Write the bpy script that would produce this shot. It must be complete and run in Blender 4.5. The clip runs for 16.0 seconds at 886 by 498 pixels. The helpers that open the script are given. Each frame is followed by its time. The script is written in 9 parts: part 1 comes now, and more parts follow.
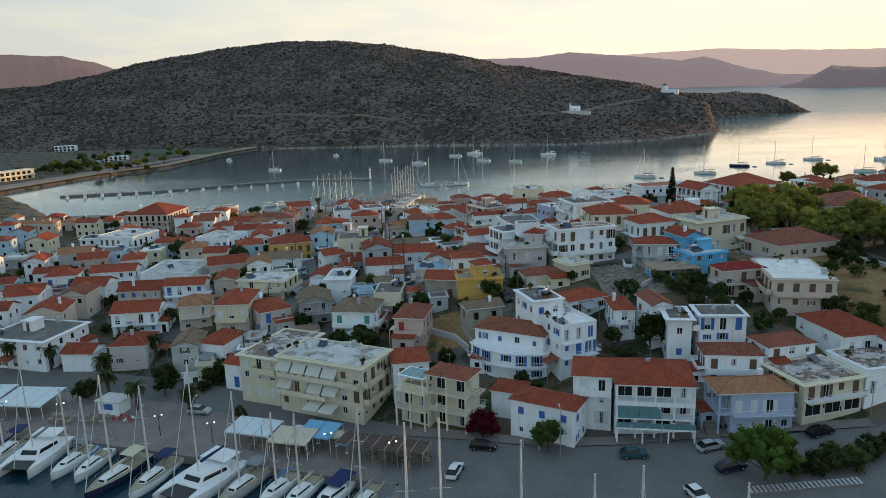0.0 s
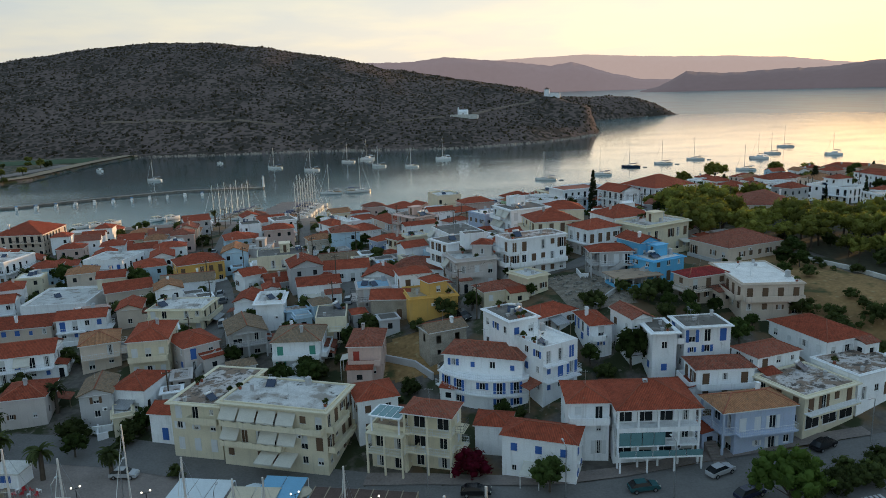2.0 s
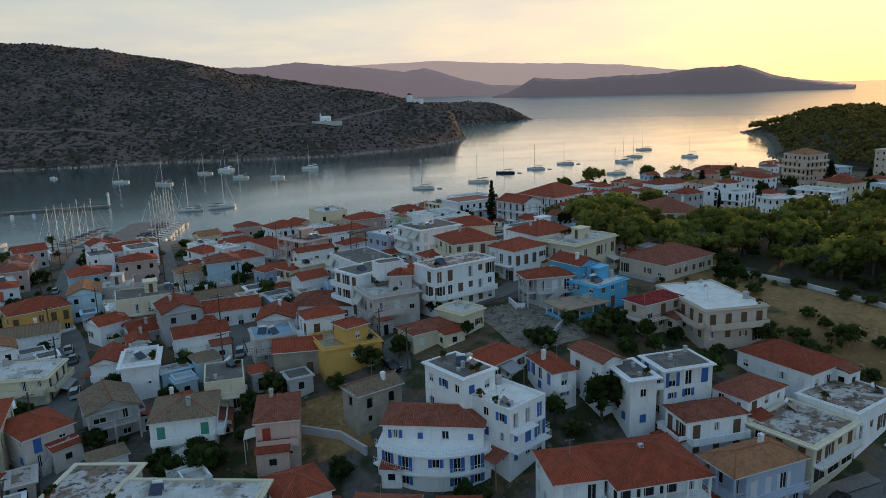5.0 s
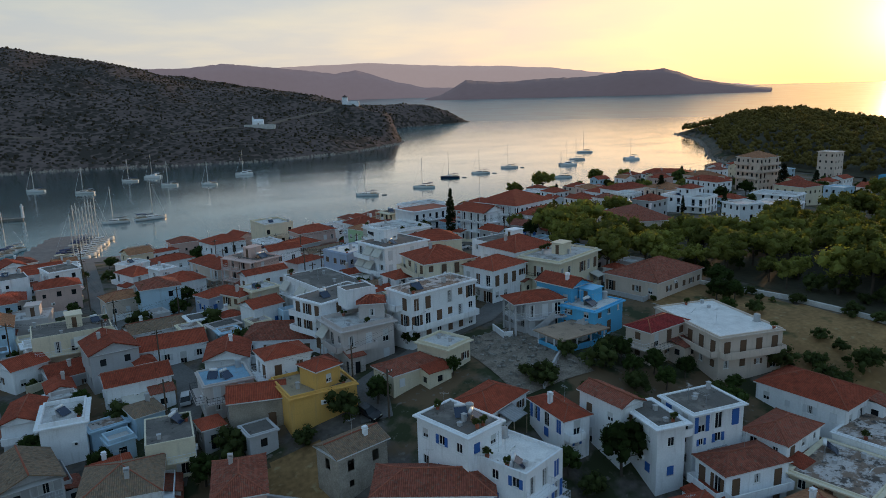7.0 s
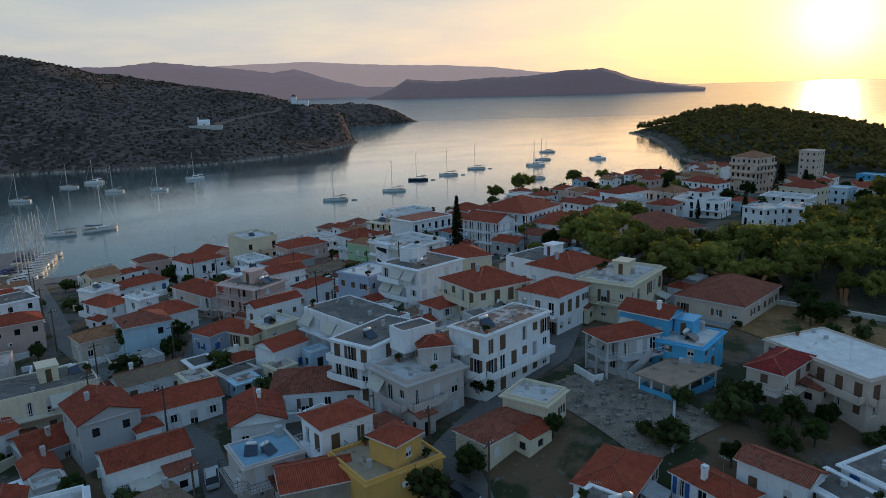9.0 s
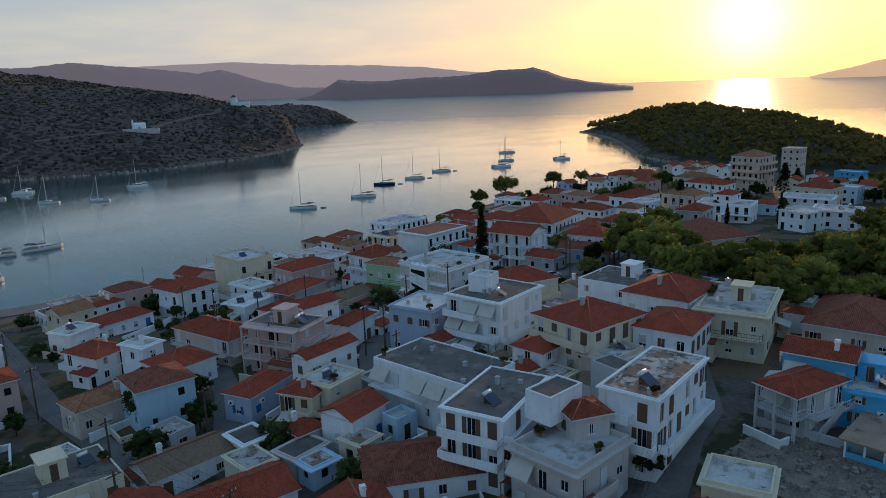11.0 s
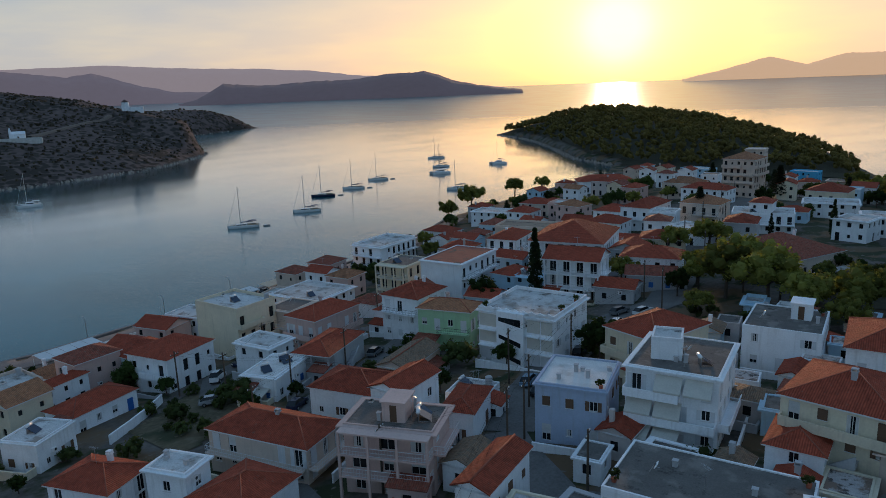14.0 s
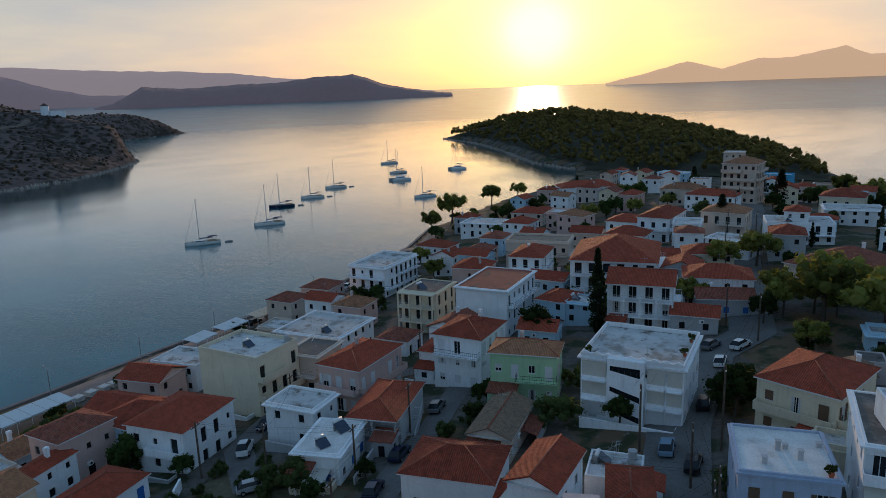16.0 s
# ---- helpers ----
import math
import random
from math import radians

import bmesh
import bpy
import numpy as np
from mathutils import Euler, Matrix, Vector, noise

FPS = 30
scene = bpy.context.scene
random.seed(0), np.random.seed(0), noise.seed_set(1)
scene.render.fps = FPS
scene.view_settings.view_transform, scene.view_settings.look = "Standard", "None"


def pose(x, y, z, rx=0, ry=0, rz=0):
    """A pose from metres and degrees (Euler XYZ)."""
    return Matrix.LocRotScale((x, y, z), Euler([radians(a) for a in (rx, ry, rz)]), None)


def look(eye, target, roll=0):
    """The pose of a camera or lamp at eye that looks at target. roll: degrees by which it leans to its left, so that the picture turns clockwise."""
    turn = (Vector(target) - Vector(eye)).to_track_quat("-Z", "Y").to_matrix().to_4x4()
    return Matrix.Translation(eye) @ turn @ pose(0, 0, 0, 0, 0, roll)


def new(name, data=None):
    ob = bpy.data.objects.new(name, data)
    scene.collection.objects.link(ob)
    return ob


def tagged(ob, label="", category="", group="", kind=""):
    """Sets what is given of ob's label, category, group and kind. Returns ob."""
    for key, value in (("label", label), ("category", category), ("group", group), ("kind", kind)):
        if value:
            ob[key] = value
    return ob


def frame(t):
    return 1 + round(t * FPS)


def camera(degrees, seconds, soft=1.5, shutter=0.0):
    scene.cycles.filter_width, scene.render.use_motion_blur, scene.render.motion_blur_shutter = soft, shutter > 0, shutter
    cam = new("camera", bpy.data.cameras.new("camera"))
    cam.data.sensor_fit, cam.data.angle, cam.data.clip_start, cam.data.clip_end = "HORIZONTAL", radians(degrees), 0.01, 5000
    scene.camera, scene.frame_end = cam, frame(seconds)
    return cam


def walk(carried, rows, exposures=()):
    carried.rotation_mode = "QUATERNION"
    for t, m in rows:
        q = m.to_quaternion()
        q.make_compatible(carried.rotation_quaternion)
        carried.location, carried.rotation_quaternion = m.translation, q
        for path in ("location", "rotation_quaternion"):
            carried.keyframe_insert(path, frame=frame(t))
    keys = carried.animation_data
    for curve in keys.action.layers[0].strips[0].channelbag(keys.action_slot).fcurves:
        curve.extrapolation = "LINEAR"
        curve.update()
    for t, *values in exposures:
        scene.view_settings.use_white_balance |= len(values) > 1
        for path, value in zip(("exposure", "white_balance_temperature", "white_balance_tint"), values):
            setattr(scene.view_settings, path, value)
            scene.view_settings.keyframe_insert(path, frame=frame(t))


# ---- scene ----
cam = camera(63.5, 16.0, soft=0.9)
METRES, EYE, TILT, LEAN, TURN = 208.0, 58.27, -12.687, 1.599, 0.0
ROWS = [
    (0.0, 0.0, 0.0, 0.0, 0.0, 0.0, 0.0),
    (0.5, -0.0189, 0.0177, 0.0031, -2.27, 0.08, 0.54),
    (1.0, -0.0365, 0.035, 0.0063, -4.7, 0.14, 1.08),
    (1.5, -0.0514, 0.0525, 0.009, -7.22, 0.17, 1.68),
    (2.0, -0.0639, 0.0713, 0.0121, -9.52, 0.17, 2.2),
    (2.5, -0.0736, 0.0905, 0.0158, -11.71, 0.14, 2.69),
    (3.0, -0.0802, 0.111, 0.0199, -13.74, 0.12, 3.19),
    (3.5, -0.0848, 0.1316, 0.0243, -15.67, 0.11, 3.61),
    (4.0, -0.0877, 0.1531, 0.0292, -17.47, 0.06, 4.01),
    (6.5, -0.0895, 0.2569, 0.0529, -24.86, -0.26, 5.53),
    (7.0, -0.0914, 0.2786, 0.0583, -26.07, -0.36, 5.78),
    (7.5, -0.096, 0.3048, 0.0645, -27.37, -0.49, 6.03),
    (8.0, -0.1033, 0.3373, 0.0715, -28.46, -0.61, 6.27),
    (8.5, -0.1129, 0.3742, 0.0791, -29.62, -0.76, 6.47),
    (9.0, -0.1225, 0.4121, 0.0868, -30.87, -0.93, 6.81),
    (9.5, -0.1323, 0.45, 0.0944, -32.25, -1.08, 7.19),
    (10.0, -0.1409, 0.4892, 0.1028, -33.57, -1.25, 7.5),
    (12.5, -0.1672, 0.6808, 0.1442, -40.93, -2.19, 9.21),
    (13.0, -0.1701, 0.7184, 0.1524, -42.47, -2.37, 9.49),
    (13.5, -0.1711, 0.7561, 0.1609, -43.91, -2.56, 9.81),
    (14.0, -0.1709, 0.7926, 0.1686, -45.29, -2.74, 10.07),
    (14.5, -0.1688, 0.829, 0.1767, -46.69, -2.94, 10.32),
    (15.0, -0.1659, 0.8659, 0.1848, -48.15, -3.13, 10.55),
    (15.5, -0.1631, 0.9036, 0.1932, -49.64, -3.33, 10.79),
    (16.0, -0.1604, 0.9417, 0.2021, -51.18, -3.54, 11.0),
]
walk(cam, [(t, pose(0, 0, EYE, TILT, LEAN, TURN) @ pose(METRES * x, METRES * y, METRES * z, 90 + pitch, roll, yaw)) for t, x, y, z, yaw, pitch, roll in ROWS],
     exposures=((0.0, 0.48, 7600, 10), (3.5, 0.13, 7250, 10), (7.0, -0.12, 6650, 10), (9.0, -0.26, 6300, 10), (12.5, -0.45, 6050, 10), (16.0, -0.55, 5950, 10)))

# ---- sky, sun and exposure ----
SUN_AZ, SUN_EL = radians(59.4), radians(3.9)
SUN_DIR = Vector((math.sin(SUN_AZ) * math.cos(SUN_EL), math.cos(SUN_AZ) * math.cos(SUN_EL), math.sin(SUN_EL)))
world = bpy.data.worlds.new("evening_sky")
scene.world = world
world.use_nodes = True
wn, wl = world.node_tree.nodes, world.node_tree.links
wn.clear()


def wnode(kind, **props):
    n = wn.new(kind)
    for k, v in props.items():
        if k == "op":
            n.operation = v
        else:
            n.inputs[int(k[1:])].default_value = v
    return n


sky = wn.new("ShaderNodeTexSky")
sky.sky_type = "NISHITA"
sky.sun_disc = False
sky.sun_elevation = SUN_EL
sky.sun_rotation = SUN_AZ
sky.altitude = 50
sky.air_density, sky.dust_density, sky.ozone_density = 1.0, 2.0, 1.0
coords = wn.new("ShaderNodeTexCoord")
# angle to the sun, for the haze that glows round it
dot = wnode("ShaderNodeVectorMath", op="DOT_PRODUCT", i1=SUN_DIR)
wl.new(coords.outputs["Generated"], dot.inputs[0])
angle = wnode("ShaderNodeMath", op="ARCCOSINE")
wl.new(dot.outputs["Value"], angle.inputs[0])
share = wnode("ShaderNodeMath", op="DIVIDE", i1=math.pi)
wl.new(angle.outputs[0], share.inputs[0])
glow = wn.new("ShaderNodeValToRGB")
glow.color_ramp.interpolation = "B_SPLINE"
stops = [(0, (3.2, 2.8, 2.1)), (0.6, (2.6, 2.3, 1.7)), (1.3, (2.0, 1.72, 1.2)), (2.3, (1.50, 1.24, 0.80)), (3.8, (1.27, 0.97, 0.54)), (6.5, (1.05, 0.73, 0.43)), (10, (0.93, 0.67, 0.46)), (16, (0.90, 0.69, 0.53)),
         (26, (0.86, 0.73, 0.625)), (45, (0.72, 0.70, 0.665)), (75, (0.52, 0.56, 0.59)), (110, (0.33, 0.38, 0.42)), (180, (0.18, 0.235, 0.30))]
while len(glow.color_ramp.elements) < len(stops):
    glow.color_ramp.elements.new(0.5)
for el, (p, c) in zip(glow.color_ramp.elements, stops):
    el.position, el.color = p / 180, (*c, 1)
wl.new(share.outputs[0], glow.inputs[0])
# thin streaks of cloud, stretched along the horizon
sep = wn.new("ShaderNodeSeparateXYZ")
wl.new(coords.outputs["Generated"], sep.inputs[0])
high = wnode("ShaderNodeMath", op="MAXIMUM", i1=0.0)
wl.new(sep.outputs[2], high.inputs[0])
lift = wnode("ShaderNodeMath", op="ADD", i1=0.12)
wl.new(high.outputs[0], lift.inputs[0])
flat = wnode("ShaderNodeVectorMath", op="DIVIDE")
wl.new(coords.outputs["Generated"], flat.inputs[0])
wl.new(lift.outputs[0], flat.inputs[1])
cloud = wnode("ShaderNodeTexNoise")
cloud.inputs["Scale"].default_value, cloud.inputs["Detail"].default_value = 1.5, 6
wl.new(flat.outputs[0], cloud.inputs["Vector"])
streak = wn.new("ShaderNodeMapRange")
streak.inputs[1].default_value, streak.inputs[2].default_value = 0.40, 0.66
wl.new(cloud.outputs["Fac"], streak.inputs[0])
# the warm band on the horizon turns into a cool blue overhead
pale = wn.new("ShaderNodeMapRange")
pale.interpolation_type = "SMOOTHSTEP"
pale.inputs[1].default_value, pale.inputs[2].default_value = 0.06, 0.23
wl.new(high.outputs[0], pale.inputs[0])
cool = wn.new("ShaderNodeMix")
cool.data_type = "RGBA"
deep = wn.new("ShaderNodeMapRange")
deep.inputs[1].default_value, deep.inputs[2].default_value = 0.25, 0.75
wl.new(high.outputs[0], deep.inputs[0])
dome = wn.new("ShaderNodeMix")
dome.data_type = "RGBA"
dome.inputs[6].default_value, dome.inputs[7].default_value = (0.31, 0.46, 0.60, 1), (0.22, 0.37, 0.56, 1)
wl.new(deep.outputs[0], dome.inputs[0])
wl.new(dome.outputs[2], cool.inputs[7])
wl.new(pale.outputs[0], cool.inputs[0])
wl.new(glow.outputs[0], cool.inputs[6])
veil = wn.new("ShaderNodeMix")
veil.data_type = "RGBA"
veil.inputs[6].default_value, veil.inputs[7].default_value = (0.92, 0.96, 1.02, 1), (1.10, 1.07, 1.0, 1)
wl.new(streak.outputs[0], veil.inputs[0])
tint = wnode("ShaderNodeVectorMath", op="MULTIPLY")
wl.new(cool.outputs[2], tint.inputs[0])
wl.new(veil.outputs[2], tint.inputs[1])
back_sky = wn.new("ShaderNodeBackground")
back_sky.inputs[1].default_value = 0.04
back_glow = wn.new("ShaderNodeBackground")
back_glow.inputs[1].default_value = 0.95
wl.new(sky.outputs[0], back_sky.inputs[0])
wl.new(tint.outputs[0], back_glow.inputs[0])
both = wn.new("ShaderNodeAddShader")
wl.new(back_sky.outputs[0], both.inputs[0])
wl.new(back_glow.outputs[0], both.inputs[1])
wout = wn.new("ShaderNodeOutputWorld")
wl.new(both.outputs[0], wout.inputs[0])

sun = new("sun", bpy.data.lights.new("sun", "SUN"))
sun.data.energy, sun.data.angle, sun.data.color = 2.4, radians(1.6), (1.0, 0.62, 0.32)
sun.matrix_world = look(SUN_DIR * 1000, (0, 0, 0))

# ---- the lie of the land ----
def lerp_line(x, xs, ys):
    return np.interp(x, xs, ys)


def inside(px, py, poly):
    """Which of the points lie in the polygon."""
    res = np.zeros(np.shape(px), bool)
    j = len(poly) - 1
    for i in range(len(poly)):
        (xi, yi), (xj, yj) = poly[i], poly[j]
        cross = (yi > py) != (yj > py)
        res ^= cross & (px < (xj - xi) * (py - yi) / (yj - yi + 1e-12) + xi)
        j = i
    return res


def edge_distance(px, py, poly):
    best = np.full(np.shape(px), 1e9)
    for (ax, ay), (bx, by) in zip(poly, poly[1:] + poly[:1]):
        dx, dy = bx - ax, by - ay
        k = np.clip(((px - ax) * dx + (py - ay) * dy) / (dx * dx + dy * dy), 0, 1)
        best = np.minimum(best, np.hypot(px - ax - k * dx, py - ay - k * dy))
    return best


COAST = [(-8, 95.5), (-10, 78), (78, 76), (80, -60), (300, -60), (330, 120), (360, 258), (412, 270), (470, 298), (545, 336),
         (640, 415), (700, 560), (672, 680), (617, 707), (566, 622), (495, 543), (425, 472), (403, 429), (363, 408),
         (331, 398), (264, 397), (189, 383), (156, 367), (112, 354), (64, 349), (9, 343), (-68, 350),
         (-196, 350), (-237, 400), (-283, 450), (-256, 550), (-227, 590), (-214, 703), (-193, 776), (-900, 900),
         (-900, 60), (-300, 130), (-66, 113)]


HOLLOWS = [(66, 139, 13, 2.1), (18, 170, 9, 0.8)]


def soft_min(a, b, k=3.0):
    h = np.clip(0.5 + 0.5 * (b - a) / k, 0, 1)
    return b * (1 - h) + a * h - k * h * (1 - h)


def ground(x, y):
    """Height of the ground of the town and its headland."""
    x, y = np.asarray(x, float), np.asarray(y, float)
    rise = lerp_line(x, [-20, 0, 40, 80], [0.17, 0.22, 0.36, 0.34])
    foot = lerp_line(x, [-10, 5, 32, 64, 110], [1.6, 3.0, 4.0, 6.3, 9.0])
    front = lerp_line(x, [-300, -66, -40, -22, -10, 20, 64, 110], [146, 131, 122, 114, 107, 102, 101, 92])
    south = foot + rise * np.maximum(y - front - 3, 0)
    shore = lerp_line(x, [-200, -68, 9, 64, 112, 156, 189, 230, 363], [350, 350, 343, 349, 354, 367, 383, 395, 408])
    north = 1.5 + 0.118 * np.maximum(shore - y - 8, 0)
    top = lerp_line(x, [-300, -150, -80, -48, -15, 3, 20, 32, 45, 90, 120, 200, 330],
                    [2.6, 3.2, 4.5, 7.6, 11.6, 13.3, 15.7, 16.8, 17.7, 17.7, 16.8, 14.4, 8])
    east = 1.5 + 0.11 * np.maximum(345 + 0.35 * (y - 276) - x, 0)
    town = soft_min(soft_min(south, north), soft_min(top, east))
    for hx, hy, hr, hd in HOLLOWS:
        town = town - hd * np.exp(-((x - hx) ** 2 + (y - hy) ** 2) / hr ** 2)
    # wooded headland
    d = edge_distance(x, y, COAST)
    crown = lerp_line(y, [255, 275, 300, 350, 420, 500, 560, 620, 680, 712], [2, 4, 6, 9, 16, 22, 24.5, 22, 13, 3])
    wood = crown * np.clip((x - 385) / 60, 0, 1) * np.clip(d / 60, 0, 1) ** 0.6
    low = soft_min(np.maximum(town, wood + 1.2), 1.3 + 0.55 * d, 1.5)
    return np.where(inside(x, y, COAST), np.maximum(low, 1.25), -4.0)


def ground_at(x, y):
    return float(ground(np.array([x]), np.array([y]))[0])

# ---- materials ----
def material(name, color, rough=0.8, vary=0.15, scale=1.5, fine=12.0, bump=0.1, metal=0.0, random_tint=0.0, spec=0.3):
    """A surface with blotches at one scale, grain at another and a fine relief."""
    m = bpy.data.materials.new(name)
    m.use_nodes = True
    n, l = m.node_tree.nodes, m.node_tree.links
    b = n["Principled BSDF"]
    b.inputs["Roughness"].default_value, b.inputs["Metallic"].default_value = rough, metal
    b.inputs["Specular IOR Level"].default_value = spec
    co = n.new("ShaderNodeTexCoord")
    big, small = n.new("ShaderNodeTexNoise"), n.new("ShaderNodeTexNoise")
    big.inputs["Scale"].default_value, big.inputs["Detail"].default_value = scale, 4
    small.inputs["Scale"].default_value, small.inputs["Detail"].default_value = fine, 3
    l.new(co.outputs["Object"], big.inputs["Vector"])
    l.new(co.outputs["Object"], small.inputs["Vector"])
    add = n.new("ShaderNodeMath")
    add.operation = "ADD"
    l.new(big.outputs["Fac"], add.inputs[0])
    l.new(small.outputs["Fac"], add.inputs[1])
    ramp = n.new("ShaderNodeMapRange")
    ramp.inputs[1].default_value, ramp.inputs[2].default_value = 0.6, 1.4
    ramp.inputs[3].default_value, ramp.inputs[4].default_value = 1 - vary, 1 + vary
    l.new(add.outputs[0], ramp.inputs[0])
    last = ramp.outputs[0]
    if random_tint:
        info = n.new("ShaderNodeObjectInfo")
        r2 = n.new("ShaderNodeMapRange")
        r2.inputs[3].default_value, r2.inputs[4].default_value = 1 - random_tint, 1 + random_tint
        l.new(info.outputs["Random"], r2.inputs[0])
        mul = n.new("ShaderNodeMath")
        mul.operation = "MULTIPLY"
        l.new(last, mul.inputs[0])
        l.new(r2.outputs[0], mul.inputs[1])
        last = mul.outputs[0]
    sc = n.new("ShaderNodeVectorMath")
    sc.operation = "SCALE"
    sc.inputs[0].default_value = color
    l.new(last, sc.inputs[3])
    l.new(sc.outputs[0], b.inputs["Base Color"])
    if bump:
        bp = n.new("ShaderNodeBump")
        bp.inputs["Strength"].default_value, bp.inputs["Distance"].default_value = bump, 0.05
        l.new(add.outputs[0], bp.inputs["Height"])
        l.new(bp.outputs[0], b.inputs["Normal"])
    return m


def tile_material(name, color, old=0.0):
    """Clay pan tiles: rolls that run down the slope with shade painted between them, courses across it, lichen and
    bleached spots.
    """
    m = bpy.data.materials.new(name)
    m.use_nodes = True
    n, l = m.node_tree.nodes, m.node_tree.links
    b = n["Principled BSDF"]
    b.inputs["Roughness"].default_value = 0.85
    b.inputs["Specular IOR Level"].default_value = 0.2
    uv = n.new("ShaderNodeUVMap")
    co = n.new("ShaderNodeTexCoord")
    sep = n.new("ShaderNodeSeparateXYZ")
    l.new(uv.outputs[0], sep.inputs[0])

    def math1(op, a, v):
        k = n.new("ShaderNodeMath")
        k.operation = op
        l.new(a, k.inputs[0])
        k.inputs[1].default_value = v
        return k.outputs[0]
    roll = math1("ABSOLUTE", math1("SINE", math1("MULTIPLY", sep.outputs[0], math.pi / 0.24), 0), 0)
    course = math1("FRACT", math1("MULTIPLY", sep.outputs[1], 1 / 0.34), 0)
    cells = n.new("ShaderNodeTexWhiteNoise")
    cells.noise_dimensions = "2D"
    snap = n.new("ShaderNodeVectorMath")
    snap.operation = "SNAP"
    snap.inputs[1].default_value = (0.24, 0.34, 1)
    l.new(uv.outputs[0], snap.inputs[0])
    l.new(snap.outputs[0], cells.inputs["Vector"])
    blot = n.new("ShaderNodeTexNoise")
    blot.inputs["Scale"].default_value, blot.inputs["Detail"].default_value = 0.8, 5
    l.new(co.outputs["Object"], blot.inputs["Vector"])
    info = n.new("ShaderNodeObjectInfo")
    v = n.new("ShaderNodeMath")
    v.operation = "MULTIPLY_ADD"
    l.new(cells.outputs["Value"], v.inputs[0])
    v.inputs[1].default_value = 0.35 + old * 0.5
    l.new(blot.outputs["Fac"], v.inputs[2])
    v2 = n.new("ShaderNodeMath")
    v2.operation = "MULTIPLY_ADD"
    l.new(info.outputs["Random"], v2.inputs[0])
    v2.inputs[1].default_value = 0.35
    l.new(v.outputs[0], v2.inputs[2])
    mr = n.new("ShaderNodeMapRange")
    mr.inputs[1].default_value, mr.inputs[2].default_value = 0.35, 1.2
    mr.inputs[3].default_value, mr.inputs[4].default_value = 0.55, 1.35
    l.new(v2.outputs[0], mr.inputs[0])
    # colour darkened in the troughs between rolls, imitating the shade there
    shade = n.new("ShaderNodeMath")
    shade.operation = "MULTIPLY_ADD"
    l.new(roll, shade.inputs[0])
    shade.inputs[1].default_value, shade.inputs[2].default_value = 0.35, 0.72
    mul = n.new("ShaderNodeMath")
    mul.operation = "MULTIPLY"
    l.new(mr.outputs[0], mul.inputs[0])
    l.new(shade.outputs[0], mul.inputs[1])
    sc = n.new("ShaderNodeVectorMath")
    sc.operation = "SCALE"
    sc.inputs[0].default_value = color
    l.new(mul.outputs[0], sc.inputs[3])
    lich = n.new("ShaderNodeTexNoise")
    lich.inputs["Scale"].default_value, lich.inputs["Detail"].default_value = 2.6, 6
    l.new(co.outputs["Object"], lich.inputs["Vector"])
    lr = n.new("ShaderNodeMapRange")
    lr.inputs[1].default_value, lr.inputs[2].default_value = 0.62 - old * 0.18, 0.75 - old * 0.1
    lr.inputs[4].default_value = 0.45 + old * 0.35
    l.new(lich.outputs["Fac"], lr.inputs[0])
    mix = n.new("ShaderNodeMix")
    mix.data_type = "RGBA"
    mix.inputs[7].default_value = (0.20, 0.17, 0.13, 1)
    l.new(lr.outputs[0], mix.inputs[0])
    l.new(sc.outputs[0], mix.inputs[6])
    l.new(mix.outputs[2], b.inputs["Base Color"])
    h = n.new("ShaderNodeMath")
    h.operation = "MULTIPLY_ADD"
    l.new(course, h.inputs[0])
    h.inputs[1].default_value = -0.3
    l.new(roll, h.inputs[2])
    bp = n.new("ShaderNodeBump")
    bp.inputs["Strength"].default_value, bp.inputs["Distance"].default_value = 1.0, 0.085
    l.new(h.outputs[0], bp.inputs["Height"])
    l.new(bp.outputs[0], b.inputs["Normal"])
    return m


def plaster(name, color, vary):
    """Painted render with runs of grime that hang down the wall, and patches of repair."""
    m = material(name, color, 0.92, vary, 0.5, 5.0, 0.15, random_tint=0.07)
    n, l = m.node_tree.nodes, m.node_tree.links
    b = n["Principled BSDF"]
    was = b.inputs["Base Color"].links[0].from_socket
    co, mp, runs = n.new("ShaderNodeTexCoord"), n.new("ShaderNodeMapping"), n.new("ShaderNodeTexNoise")
    mp.inputs["Scale"].default_value = (2.2, 2.2, 0.22)
    runs.inputs["Scale"].default_value, runs.inputs["Detail"].default_value = 1.0, 6
    l.new(co.outputs["Object"], mp.inputs[0])
    l.new(mp.outputs[0], runs.inputs["Vector"])
    mr = n.new("ShaderNodeMapRange")
    mr.inputs[1].default_value, mr.inputs[2].default_value, mr.inputs[4].default_value = 0.55, 0.82, 0.32
    l.new(runs.outputs["Fac"], mr.inputs[0])
    mix = n.new("ShaderNodeMix")
    mix.data_type = "RGBA"
    mix.inputs[7].default_value = (0.24, 0.22, 0.19, 1)
    l.new(mr.outputs[0], mix.inputs[0])
    l.new(was, mix.inputs[6])
    l.new(mix.outputs[2], b.inputs["Base Color"])
    return m


WALLS = {"white": (0.84, 0.86, 0.88), "cream": (0.70, 0.63, 0.48), "beige": (0.62, 0.52, 0.44), "pink": (0.62, 0.45, 0.40),
         "pinkgrey": (0.55, 0.50, 0.48), "greyw": (0.46, 0.46, 0.47), "yellow": (0.72, 0.42, 0.12), "blue": (0.10, 0.42, 0.68),
         "bluew": (0.45, 0.62, 0.74), "bluegrey": (0.40, 0.47, 0.60), "green": (0.40, 0.60, 0.38), "greenish": (0.58, 0.60, 0.46),
         "stone": (0.34, 0.30, 0.25), "concrete": (0.36, 0.34, 0.32)}
WALL = {k: plaster("plaster_" + k, c, 0.10 if k != "stone" else 0.4) for k, c in WALLS.items()}
